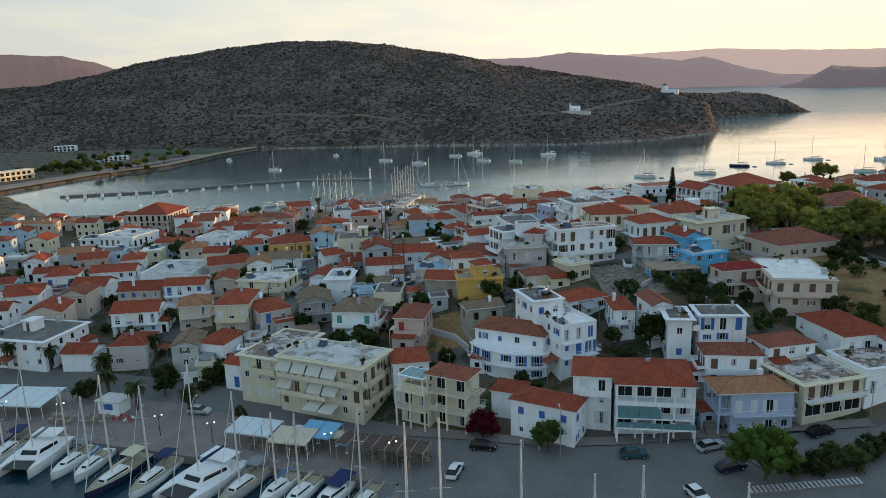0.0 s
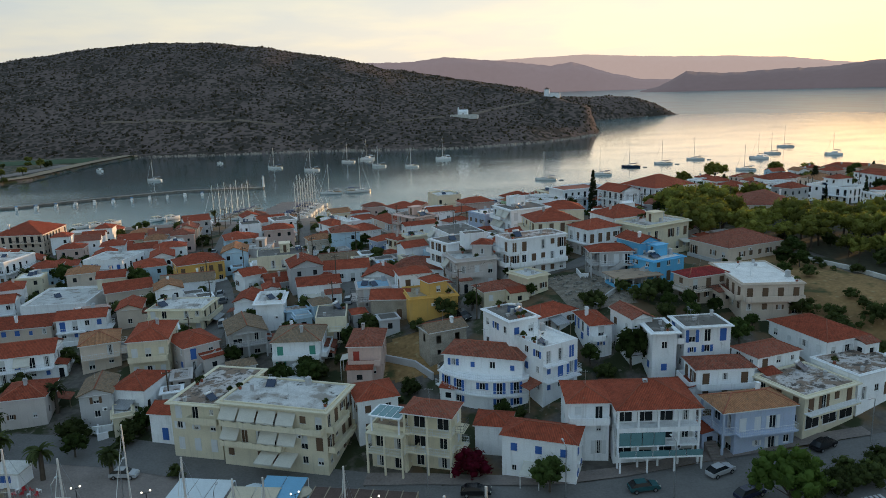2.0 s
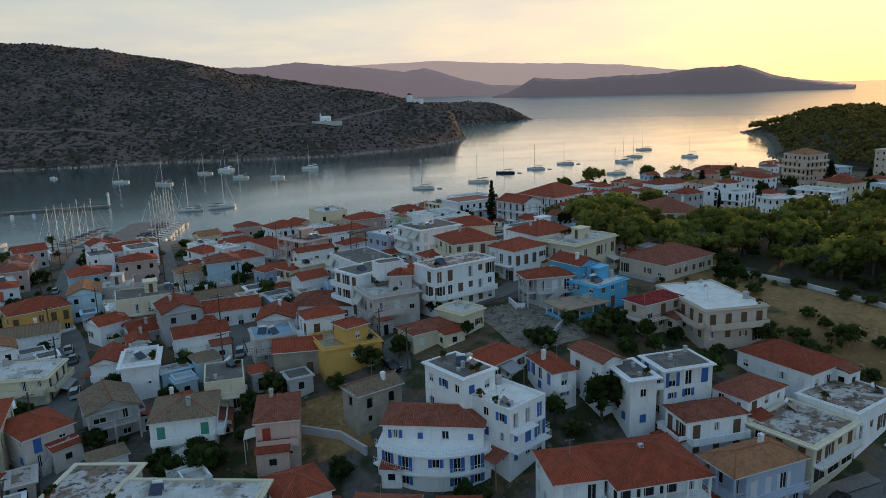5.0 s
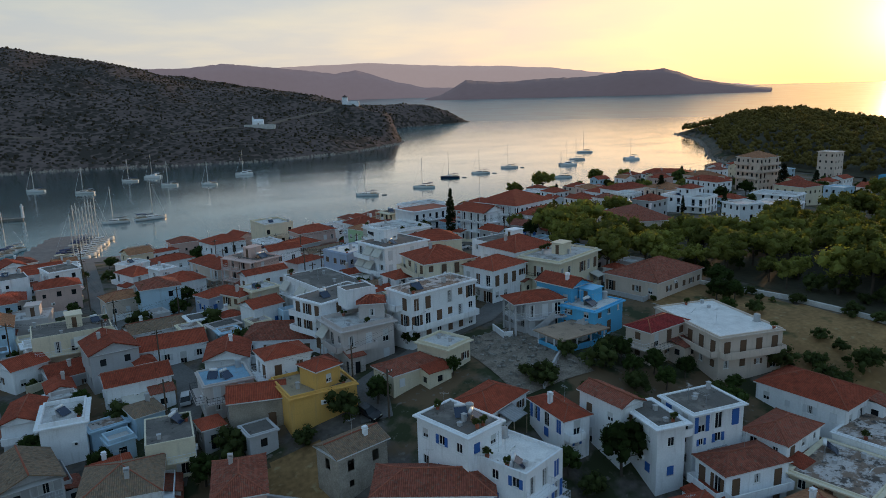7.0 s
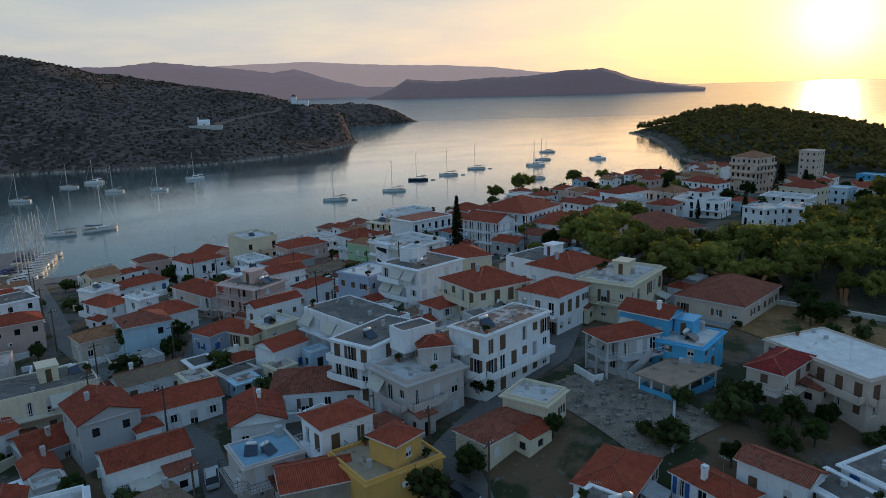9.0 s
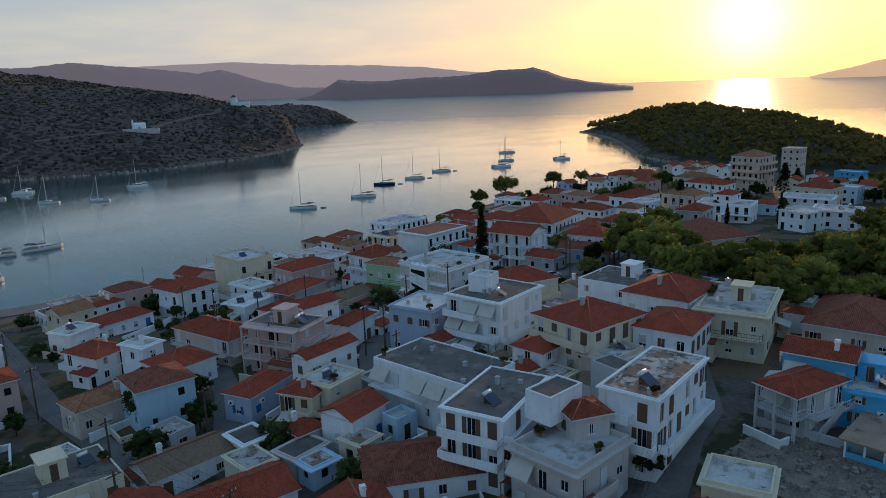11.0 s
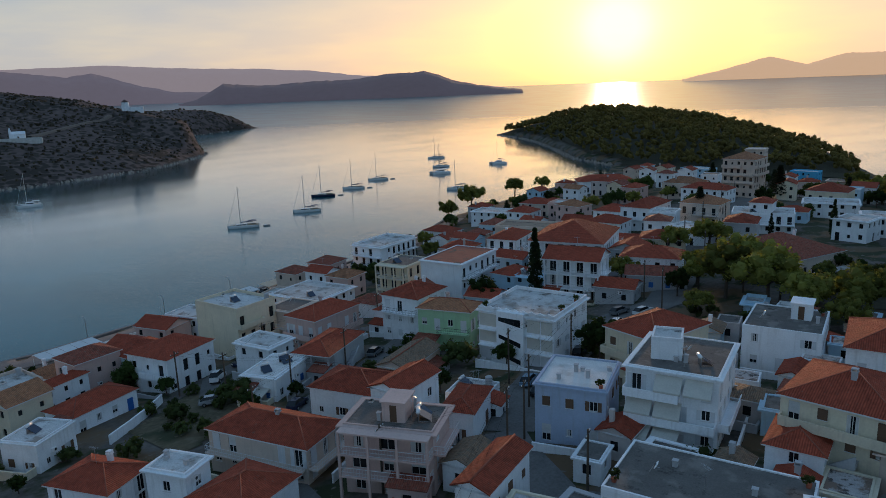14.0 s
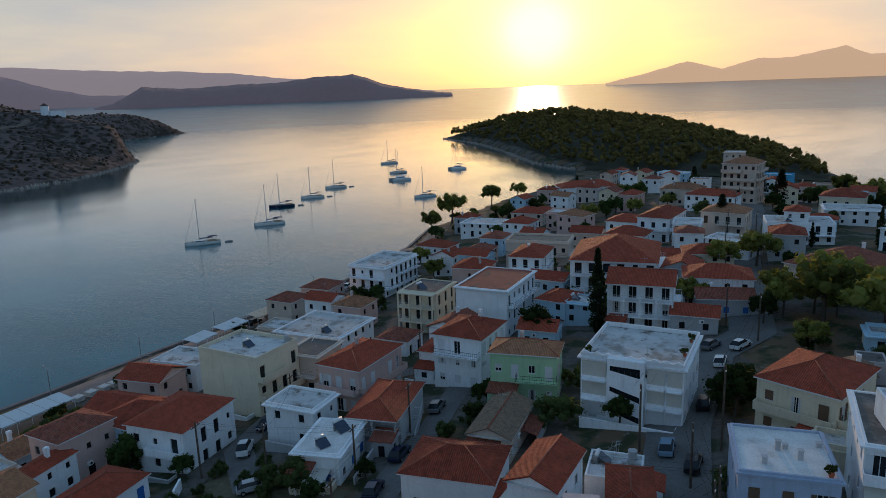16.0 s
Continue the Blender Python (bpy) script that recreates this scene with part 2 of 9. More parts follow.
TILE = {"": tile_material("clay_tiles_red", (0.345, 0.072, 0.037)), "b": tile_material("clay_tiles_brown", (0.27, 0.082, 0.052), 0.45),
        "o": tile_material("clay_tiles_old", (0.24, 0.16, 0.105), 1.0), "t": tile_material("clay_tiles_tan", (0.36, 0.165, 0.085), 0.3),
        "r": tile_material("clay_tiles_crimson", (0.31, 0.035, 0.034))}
def patchy(name, base, patches, rough=0.92):
    """A worn roof deck: a base coat with stains and peeled patches, each at its own scale."""
    m = material(name, base, rough, 0.25, 0.5, 6, 0.2, random_tint=0.12)
    n, l = m.node_tree.nodes, m.node_tree.links
    b = n["Principled BSDF"]
    last = b.inputs["Base Color"].links[0].from_socket
    co, info, off = n.new("ShaderNodeTexCoord"), n.new("ShaderNodeObjectInfo"), n.new("ShaderNodeVectorMath")
    off.operation = "MULTIPLY_ADD"
    l.new(info.outputs["Random"], off.inputs[0])
    off.inputs[1].default_value = (90, 50, 30)
    l.new(co.outputs["Object"], off.inputs[2])
    for scale, lo, hi, c in patches:
        t, mr, mix = n.new("ShaderNodeTexNoise"), n.new("ShaderNodeMapRange"), n.new("ShaderNodeMix")
        t.inputs["Scale"].default_value, t.inputs["Detail"].default_value, t.inputs["Roughness"].default_value = scale, 7, 0.65
        l.new(off.outputs[0], t.inputs["Vector"])
        mr.inputs[1].default_value, mr.inputs[2].default_value = lo, hi
        l.new(t.outputs["Fac"], mr.inputs[0])
        mix.data_type = "RGBA"
        mix.inputs[7].default_value = (*c, 1)
        l.new(mr.outputs[0], mix.inputs[0])
        l.new(last, mix.inputs[6])
        last = mix.outputs[2]
    l.new(last, b.inputs["Base Color"])
    return m


GRIME, DUST = (0.10, 0.09, 0.08), (0.30, 0.27, 0.24)
DECK = {"": patchy("roof_screed_pale", (0.56, 0.56, 0.55), ((0.28, 0.50, 0.62, DUST), (0.6, 0.58, 0.68, GRIME))),
        "g": patchy("roof_screed_grey", (0.135, 0.125, 0.115), ((0.3, 0.52, 0.62, (0.22, 0.20, 0.18)), (0.7, 0.58, 0.68, (0.06, 0.055, 0.05)))),
        "p": patchy("roof_screed_patchy", (0.50, 0.46, 0.44), ((0.35, 0.46, 0.53, (0.24, 0.17, 0.13)), (0.9, 0.53, 0.60, (0.10, 0.085, 0.075)))),
        "w": patchy("roof_screed_white", (0.76, 0.75, 0.73), ((0.25, 0.58, 0.75, (0.5, 0.46, 0.42)), (0.9, 0.66, 0.75, DUST))),
        "y": patchy("roof_terrace_ochre", (0.40, 0.32, 0.22), ((0.4, 0.55, 0.66, GRIME),)), "r": patchy("roof_terrace_red", (0.34, 0.115, 0.08), ((0.4, 0.55, 0.66, GRIME),)),
        "b": patchy("roof_terrace_blue", (0.22, 0.38, 0.50), ((0.4, 0.58, 0.7, DUST),)), "t": patchy("roof_terrace_tan", (0.40, 0.29, 0.21), ((0.4, 0.55, 0.66, GRIME),))}
SHUT = {"b": material("paint_blue", (0.03, 0.12, 0.38), 0.5, 0.1), "n": material("paint_brown", (0.13, 0.075, 0.045), 0.6, 0.15),
        "w": material("paint_pale", (0.62, 0.64, 0.66), 0.6, 0.08), "g": material("paint_green", (0.05, 0.26, 0.20), 0.5, 0.1),
        "r": material("paint_red", (0.36, 0.05, 0.035), 0.5, 0.1)}
GLASS = material("window_glass", (0.014, 0.017, 0.02), 0.10, 0.05, bump=0, spec=0.35)
BLIND = material("roller_blind", (0.55, 0.56, 0.56), 0.8, 0.15, 1.0, 9)
FRAME = material("window_frame_white", (0.70, 0.70, 0.70), 0.5, 0.05)
RAIL = material("railing_white", (0.66, 0.68, 0.70), 0.5, 0.05)
RAILD = material("railing_dark_iron", (0.05, 0.05, 0.055), 0.5, 0.1, metal=0.5)
METAL = material("galvanised_metal", (0.5, 0.51, 0.52), 0.35, 0.1, metal=0.9)
WHITEP = material("white_enamel", (0.80, 0.80, 0.80), 0.35, 0.04)
TEAL = material("blue_green_glazing", (0.12, 0.25, 0.27), 0.25, 0.12, 1.0, 6, 0)
PANEL = material("solar_glass", (0.02, 0.035, 0.07), 0.08, 0.05, bump=0, spec=0.7)
DARK = material("dark_plastic", (0.03, 0.03, 0.032), 0.5, 0.1)
TIMBER = material("weathered_timber", (0.34, 0.27, 0.19), 0.85, 0.25, 2, 12)
TIN = material("weathered_tin_sheet", (0.30, 0.31, 0.32), 0.55, 0.3, 0.7, 7, 0.1, metal=0.3)
WIRE = material("wire_rubber", (0.015, 0.015, 0.016), 0.95, 0.1, bump=0, spec=0.0)
WOODP = material("pole_wood", (0.10, 0.075, 0.055), 0.9, 0.3, 3, 20)

# ---- mesh helpers ----
class Build:
    """Collects faces of several materials into one mesh."""

    def __init__(self):
        self.v, self.f, self.m, self.uv = [], [], [], []

    def face(self, pts, mat=0, uvs=None):
        i = len(self.v)
        self.v += [tuple(p) for p in pts]
        self.f.append(tuple(range(i, i + len(pts))))
        self.m.append(mat)
        self.uv.append(uvs if uvs else [(0, 0)] * len(pts))

    def box(self, x0, x1, y0, y1, z0, z1, mat=0, skip=""):
        p = [(x0, y0, z0), (x1, y0, z0), (x1, y1, z0), (x0, y1, z0), (x0, y0, z1), (x1, y0, z1), (x1, y1, z1), (x0, y1, z1)]
        for k, ids in (("b", (3, 2, 1, 0)), ("t", (4, 5, 6, 7)), ("s", (0, 1, 5, 4)), ("e", (1, 2, 6, 5)), ("n", (2, 3, 7, 6)), ("w", (3, 0, 4, 7))):
            if k not in skip:
                self.face([p[i] for i in ids], mat)

    def bar(self, a, b, r=0.03, sides=6, mat=0, r2=None):
        a, b = Vector(a), Vector(b)
        q = (b - a).to_track_quat("Z", "Y")
        r2 = r if r2 is None else r2
        ra = [a + q @ Vector((math.cos(t) * r, math.sin(t) * r, 0)) for t in [2 * math.pi * k / sides for k in range(sides)]]
        rb = [b + q @ Vector((math.cos(t) * r2, math.sin(t) * r2, 0)) for t in [2 * math.pi * k / sides for k in range(sides)]]
        for k in range(sides):
            j = (k + 1) % sides
            self.face([ra[k], ra[j], rb[j], rb[k]], mat)
        self.face(rb, mat)
        self.face(ra[::-1], mat)

    def mesh(self, name, mats, smooth=False):
        me = bpy.data.meshes.new(name)
        seen, ids, vs = {}, [], []
        for p in self.v:
            k = (round(p[0], 3), round(p[1], 3), round(p[2], 3))
            if k not in seen:
                seen[k] = len(vs)
                vs.append(p)
            ids.append(seen[k])
        faces, mats_of, uvs = [], [], []
        for f, mi, uv in zip(self.f, self.m, self.uv):
            got, guv = [], []
            for i, q in zip(f, uv):
                if ids[i] not in got:
                    got.append(ids[i])
                    guv.append(q)
            if len(got) > 2:
                faces.append(tuple(got))
                mats_of.append(mi)
                uvs.append(guv)
        self.f, self.m, self.uv = faces, mats_of, uvs
        me.from_pydata(vs, [], self.f)
        for m in mats:
            me.materials.append(m)
        me.polygons.foreach_set("material_index", self.m)
        if smooth:
            me.polygons.foreach_set("use_smooth", [True] * len(self.f))
        layer = me.uv_layers.new(name="UVMap")
        layer.data.foreach_set("uv", [c for fuv in self.uv for q in fuv for c in q])
        me.update()
        return me


def part(name, mesh, parent, m=None, label=""):
    """One mesh object under a thing or under a part."""
    ob = new(name, mesh)
    ob.parent = parent
    if m is not None:
        ob.matrix_local = m
    return tagged(ob, label)


def thing(name, m, label, category, group="", kind=""):
    e = new(name)
    e.empty_display_size = 0.3
    e.matrix_world = m
    return tagged(e, label, category, group, kind)


def grid_mesh(name, xs, ys, zfun, mats, smooth=True, keep=None):
    X, Y = np.meshgrid(xs, ys)
    Z = zfun(X, Y)
    nx, ny = len(xs), len(ys)
    verts = np.stack([X, Y, Z], -1).reshape(-1, 3)
    i = np.arange(nx * ny).reshape(ny, nx)
    quads = np.stack([i[:-1, :-1], i[:-1, 1:], i[1:, 1:], i[1:, :-1]], -1).reshape(-1, 4)
    if keep is not None:
        cx = verts[quads].mean(1)
        quads = quads[keep(cx[:, 0], cx[:, 1], cx[:, 2])]
    me = bpy.data.meshes.new(name)
    me.from_pydata(verts.tolist(), [], quads.tolist())
    for m in mats:
        me.materials.append(m)
    if smooth:
        me.polygons.foreach_set("use_smooth", [True] * len(me.polygons))
    me.update()
    return me

# ---- sea, land, hills ----
def sea_material():
    """Calm water: ripples of two sizes, cat's-paws of wind and glassy lanes, a green bed under the shallows of the bay."""
    m = bpy.data.materials.new("sea_water")
    m.use_nodes = True
    n, l = m.node_tree.nodes, m.node_tree.links
    b = n["Principled BSDF"]
    b.inputs["IOR"].default_value = 1.34
    co = n.new("ShaderNodeTexCoord")

    def noise_at(scale, detail, stretch, turn):
        mp, t = n.new("ShaderNodeMapping"), n.new("ShaderNodeTexNoise")
        mp.inputs["Rotation"].default_value = (0, 0, turn)
        mp.inputs["Scale"].default_value = (1.0, stretch, 1.0)
        t.inputs["Scale"].default_value, t.inputs["Detail"].default_value = scale, detail
        l.new(co.outputs["Object"], mp.inputs[0])
        l.new(mp.outputs[0], t.inputs["Vector"])
        return t.outputs["Fac"]

    def ranged(a, lo, hi, to0, to1):
        k = n.new("ShaderNodeMapRange")
        for i, v in enumerate((lo, hi, to0, to1)):
            k.inputs[i + 1].default_value = v
        l.new(a, k.inputs[0])
        return k.outputs[0]
    ripple, swell = noise_at(1.7, 2, 0.5, 0.5), noise_at(0.30, 2, 0.4, 0.8)
    wind, bed_patch = noise_at(0.011, 5, 2.6, 0.35), noise_at(0.018, 4, 0.6, 0.2)
    far = n.new("ShaderNodeVectorMath")
    far.operation = "LENGTH"
    l.new(co.outputs["Object"], far.inputs[0])
    def product(a, c):
        k = n.new("ShaderNodeMath")
        k.operation = "MULTIPLY"
        l.new(a, k.inputs[0])
        l.new(c, k.inputs[1])
        return k.outputs[0]
    # sheltered and glassy inside the bay, roughened by the wind on the open gulf
    l.new(product(ranged(far.outputs["Value"], 280, 700, 0.24, 0.10), ranged(far.outputs["Value"], 700, 1500, 1.0, 3.0)), b.inputs["Roughness"])
    l.new(product(ranged(far.outputs["Value"], 300, 540, 0.0, 1.0), ranged(far.outputs["Value"], 700, 1500, 1.0, 0.3)), b.inputs["Coat Weight"])
    b.inputs["Coat Roughness"].default_value, b.inputs["Coat IOR"].default_value = 0.085, 1.5
    height = n.new("ShaderNodeMath")
    height.operation = "MULTIPLY_ADD"
    l.new(swell, height.inputs[0])
    height.inputs[1].default_value = 1.0
    l.new(ripple, height.inputs[2])
    bp = n.new("ShaderNodeBump")
    bp.inputs["Distance"].default_value = 0.32
    calm = n.new("ShaderNodeMath")
    calm.operation = "MULTIPLY"
    l.new(ranged(wind, 0.40, 0.62, 0.07, 0.20), calm.inputs[0])
    l.new(ranged(far.outputs["Value"], 260, 900, 1.0, 0.55), calm.inputs[1])
    l.new(calm.outputs[0], bp.inputs["Strength"])
    l.new(height.outputs[0], bp.inputs["Height"])
    l.new(bp.outputs[0], b.inputs["Normal"])
    l.new(bp.outputs[0], b.inputs["Coat Normal"])
    place = n.new("ShaderNodeSeparateXYZ")
    l.new(co.outputs["Object"], place.inputs[0])
    bed = n.new("ShaderNodeMix")
    bed.data_type = "RGBA"
    bed.inputs[6].default_value, bed.inputs[7].default_value = (0.004, 0.030, 0.045, 1), (0.006, 0.105, 0.125, 1)
    l.new(ranged(place.outputs[1], 150, 380, 0, 1), bed.inputs[0])
    shade = n.new("ShaderNodeVectorMath")
    shade.operation = "SCALE"
    l.new(bed.outputs[2], shade.inputs[0])
    l.new(ranged(bed_patch, 0.38, 0.62, 0.6, 1.25), shade.inputs[3])
    l.new(shade.outputs[0], b.inputs["Base Color"])
    return m


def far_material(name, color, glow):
    """Distant land; kilometres of evening haze are painted on it as an emission colour."""
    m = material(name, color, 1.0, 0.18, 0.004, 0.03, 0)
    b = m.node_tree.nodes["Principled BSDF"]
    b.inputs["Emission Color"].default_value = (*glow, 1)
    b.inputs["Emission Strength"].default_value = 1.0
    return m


SEA = sea_material()
ring = [0, 60, 120, 200, 300, 450, 700, 1000, 1400, 1900, 2500, 3200, 4000, 4930]
rb = Build()
for r0, r1 in zip(ring, ring[1:]):
    for k in range(96):
        a0, a1 = 2 * math.pi * k / 96, 2 * math.pi * (k + 1) / 96
        zz = [44 * (max(r - 1000, 0) / 3930) ** 2 for r in (r0, r1)]
        rb.face([(-25 + r * math.sin(a), 100 + r * math.cos(a), z) for r, a, z in ((r0, a0, zz[0]), (r0, a1, zz[0]), (r1, a1, zz[1]), (r1, a0, zz[1]))][::-1])
sea = tagged(new("water", rb.mesh("water", [SEA], True)), "calm evening sea reflecting the pale sky", "water", kind="structure")

def earth_material(name, base, patches):
    """Ground with patches of three kinds, each at its own scale."""
    m = material(name, base, 1.0, 0.45, 0.12, 1.2, 0.4)
    n, l = m.node_tree.nodes, m.node_tree.links
    b = n["Principled BSDF"]
    last = b.inputs["Base Color"].links[0].from_socket
    co = n.new("ShaderNodeTexCoord")
    for scale, lo, hi, c in patches:
        t, mr, mix = n.new("ShaderNodeTexNoise"), n.new("ShaderNodeMapRange"), n.new("ShaderNodeMix")
        t.inputs["Scale"].default_value, t.inputs["Detail"].default_value = scale, 6
        l.new(co.outputs["Object"], t.inputs["Vector"])
        mr.inputs[1].default_value, mr.inputs[2].default_value = lo, hi
        l.new(t.outputs["Fac"], mr.inputs[0])
        mix.data_type = "RGBA"
        mix.inputs[7].default_value = (*c, 1)
        l.new(mr.outputs[0], mix.inputs[0])
        l.new(last, mix.inputs[6])
        last = mix.outputs[2]
    l.new(last, b.inputs["Base Color"])
    return m


SOIL = earth_material("earth_and_concrete", (0.115, 0.102, 0.090), ((0.07, 0.48, 0.56, (0.140, 0.094, 0.054)), (0.16, 0.50, 0.58, (0.038, 0.046, 0.020)), (0.9, 0.62, 0.70, (0.16, 0.145, 0.125))))

ASPHALT = material("worn_asphalt", (0.15, 0.144, 0.138), 0.9, 0.25, 0.2, 3.0, 0.1)
LANE = material("lane_asphalt", (0.150, 0.144, 0.136), 0.9, 0.3, 0.25, 3.0, 0.1)
QUAY = material("quay_concrete", (0.225, 0.188, 0.170), 0.9, 0.28, 0.3, 3.0, 0.1)
GRASS = earth_material("dry_grass", (0.27, 0.160, 0.068), ((0.05, 0.46, 0.56, (0.20, 0.115, 0.050)), (0.13, 0.58, 0.66, (0.06, 0.068, 0.025)), (0.8, 0.60, 0.70, (0.32, 0.235, 0.12))))
land = grid_mesh("ground", np.arange(-900, 712, 3.0), np.arange(-60, 800, 3.0), ground, [SOIL],
                 keep=lambda x, y, z: z > -3.9)
tagged(new("ground", land), "bare dry earth and lanes between the houses", "ground", kind="structure")


def hill_height(x, y):
    """The scrub-covered headland across the bay, with a spur towards the town and a low cape behind it."""
    sx = np.array([-2600, -1500, -900, -193, -98, -16, 53, 117, 160, 208, 253, 300, 322, 330, 338, 350, 375, 447, 505, 580, 640])
    shore = np.interp(x, sx, [1000, 950, 860, 770, 753, 750, 727, 712, 722, 740, 772, 815, 846, 895, 990, 1085, 1125, 1160, 1185, 1215, 1245])
    rx = np.array([-2600, -1400, -900, -650, -480, -390, -280, -180, -80, 20, 110, 200, 250, 290, 321, 350, 440, 500, 550, 590, 612, 632])
    crest = np.interp(x, rx, [1500, 1500, 1480, 1460, 1420, 1400, 1360, 1330, 1290, 1260, 1240, 1200, 1120, 1080, 1075, 1170, 1225, 1245, 1258, 1265, 1268, 1270])
    top = np.interp(x, rx, [30, 45, 66, 93, 124, 135, 139, 138, 127, 105, 84, 74, 61, 48, 38, 38, 36, 33, 29, 20, 10, 1])
    d = (y - shore) / np.maximum(crest - shore, 12)
    rise = np.where(d < 1, np.sin(np.clip(d, 0, 1) * math.pi / 2) ** 1.15, np.cos(np.clip(d - 1, 0, 1.6) * math.pi / 3.2))
    cliff = np.clip(d * 12, 0, 1) * 3.5 * np.clip((632 - x) / 40, 0, 1)
    h = top * np.maximum(rise, 0) + cliff
    spur = np.zeros(np.shape(x))
    for (ax, ay, ah), (bx, by, bh) in zip(SPUR, SPUR[1:]):
        k = np.clip(((x - ax) * (bx - ax) + (y - ay) * (by - ay)) / ((bx - ax) ** 2 + (by - ay) ** 2), 0, 1)
        off = np.hypot(x - ax - k * (bx - ax), y - ay - k * (by - ay))
        spur = np.maximum(spur, (ah + (bh - ah) * k) * np.exp(-(off / 62) ** 2))
    spur = spur * np.clip((y - shore) / 28, 0, 1)
    h = np.maximum(h, spur)
    return np.where((d > 0) & (x < 634), h, np.minimum(d * 40, 0) - 1.0)


SPUR = [(200, 1010, 62), (240, 955, 52), (278, 920, 45), (302, 890, 36), (318, 862, 20)]


def rough_hill(x, y):
    h = hill_height(x, y)
    n1 = np.array([noise.noise((a / 90, b / 90, 0.3)) * 7 + noise.noise((a / 28, b / 28, 3.1)) * 2.2 for a, b in zip(x.ravel(), y.ravel())]).reshape(x.shape)
    return h + n1 * np.clip(h / 40, 0, 1)


def scrub_material(name, soil, bush, cover):
    """Stony ground under dark bushes of two sizes."""
    m = material(name, soil, 1.0, 0.35, 0.012, 0.12, 0.5, spec=0.05)
    n, l = m.node_tree.nodes, m.node_tree.links
    b = n["Principled BSDF"]
    was = b.inputs["Base Color"].links[0].from_socket
    co = n.new("ShaderNodeTexCoord")
    dots, patch = n.new("ShaderNodeTexVoronoi"), n.new("ShaderNodeTexNoise")
    dots.inputs["Scale"].default_value = 0.17
    dots.inputs["Randomness"].default_value = 1.0
    patch.inputs["Scale"].default_value, patch.inputs["Detail"].default_value = 0.02, 5
    l.new(co.outputs["Object"], dots.inputs["Vector"])
    l.new(co.outputs["Object"], patch.inputs["Vector"])
    k = n.new("ShaderNodeMath")
    k.operation = "MULTIPLY_ADD"
    l.new(patch.outputs["Fac"], k.inputs[0])
    k.inputs[1].default_value = -1.1
    l.new(dots.outputs["Distance"], k.inputs[2])
    mr = n.new("ShaderNodeMapRange")
    mr.inputs[1].default_value, mr.inputs[2].default_value = cover - 0.12, cover + 0.06
    l.new(k.outputs[0], mr.inputs[0])
    mix = n.new("ShaderNodeMix")
    mix.data_type = "RGBA"
    mix.inputs[6].default_value = (*bush, 1)
    l.new(mr.outputs[0], mix.inputs[0])
    l.new(was, mix.inputs[7])
    l.new(mix.outputs[2], b.inputs["Base Color"])
    return m


SCRUB = scrub_material("scrub_hillside", (0.140, 0.104, 0.092), (0.060, 0.050, 0.042), 0.0)
hill = grid_mesh("hill", np.arange(-2400, 660, 11.0), np.arange(660, 1700, 10.0), rough_hill, [SCRUB], keep=lambda x, y, z: z > -6)
tagged(new("headland_hill", hill), "scrub-covered dark hill across the bay", "hill", kind="structure")


def far_range(name, label, profile, dist, depth, mat, foot):
    """A range of distant hills: rows of points from its foot over its crest, along bearings seen from the town."""
    azs = np.linspace(profile[0][0], profile[-1][0], 160)
    els = np.interp(azs, [p[0] for p in profile], [p[1] for p in profile])
    b = Build()
    rows = []
    for k, (rr, hh) in enumerate(((0, 0.0), (0.25, 0.42), (0.6, 0.78), (1.0, 1.0), (1.5, 0.2))):
        row = []
        for a, e in zip(azs, els):
            r = dist + depth * rr
            e2 = e + 0.05 * noise.noise((a * 1.7, 0.2, dist / 500)) + 0.03 * noise.noise((a * 5, 1.2, dist / 500))
            top = 57.5 + (dist + depth) * math.tan(radians(e2))
            z = foot + (top - foot) * hh * (1 + (0.12 * noise.noise((a * 1.1, k * 1.3, 2.2)) if 0 < k < 3 else 0))
            row.append((-25 + r * math.sin(radians(a)), 110 + r * math.cos(radians(a)), z))
        rows.append(row)
    for r0, r1 in zip(rows, rows[1:]):
        for i in range(len(azs) - 1):
            b.face([r0[i], r0[i + 1], r1[i + 1], r1[i]])
    tagged(new(name, b.mesh(name, [mat], True)), label, "hills", kind="structure")


# each emission colour imitates the haze in between, golden towards the sun
painted_west_haze = far_material("painted_haze_west", (0.10, 0.075, 0.07), (0.085, 0.062, 0.068))
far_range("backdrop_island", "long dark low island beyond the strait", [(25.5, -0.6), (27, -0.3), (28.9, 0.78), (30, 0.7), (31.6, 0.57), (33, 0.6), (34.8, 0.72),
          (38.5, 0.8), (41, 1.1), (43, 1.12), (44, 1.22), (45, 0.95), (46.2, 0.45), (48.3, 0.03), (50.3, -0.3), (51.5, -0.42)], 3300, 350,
          far_material("painted_haze_island", (0.06, 0.05, 0.06), (0.078, 0.066, 0.076)), 12)
far_range("backdrop_range_near", "mountain range over the water with painted violet haze", [(-2, 1.0), (1, 2.0), (3.7, 2.15), (7.5, 2.13), (10.4, 2.45), (14.5, 2.05), (18.7, 1.54), (20.2, 1.75),
          (21, 1.6), (23, 0.9), (25.6, 0.29), (29, 0.2), (31, -0.1)], 3900, 250, far_material("painted_haze_near", (0.06, 0.05, 0.06), (0.150, 0.124, 0.140)), 21)
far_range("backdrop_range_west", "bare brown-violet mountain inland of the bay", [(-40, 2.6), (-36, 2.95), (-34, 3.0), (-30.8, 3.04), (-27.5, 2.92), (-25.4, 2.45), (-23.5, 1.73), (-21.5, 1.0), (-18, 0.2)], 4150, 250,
          painted_west_haze, 26)
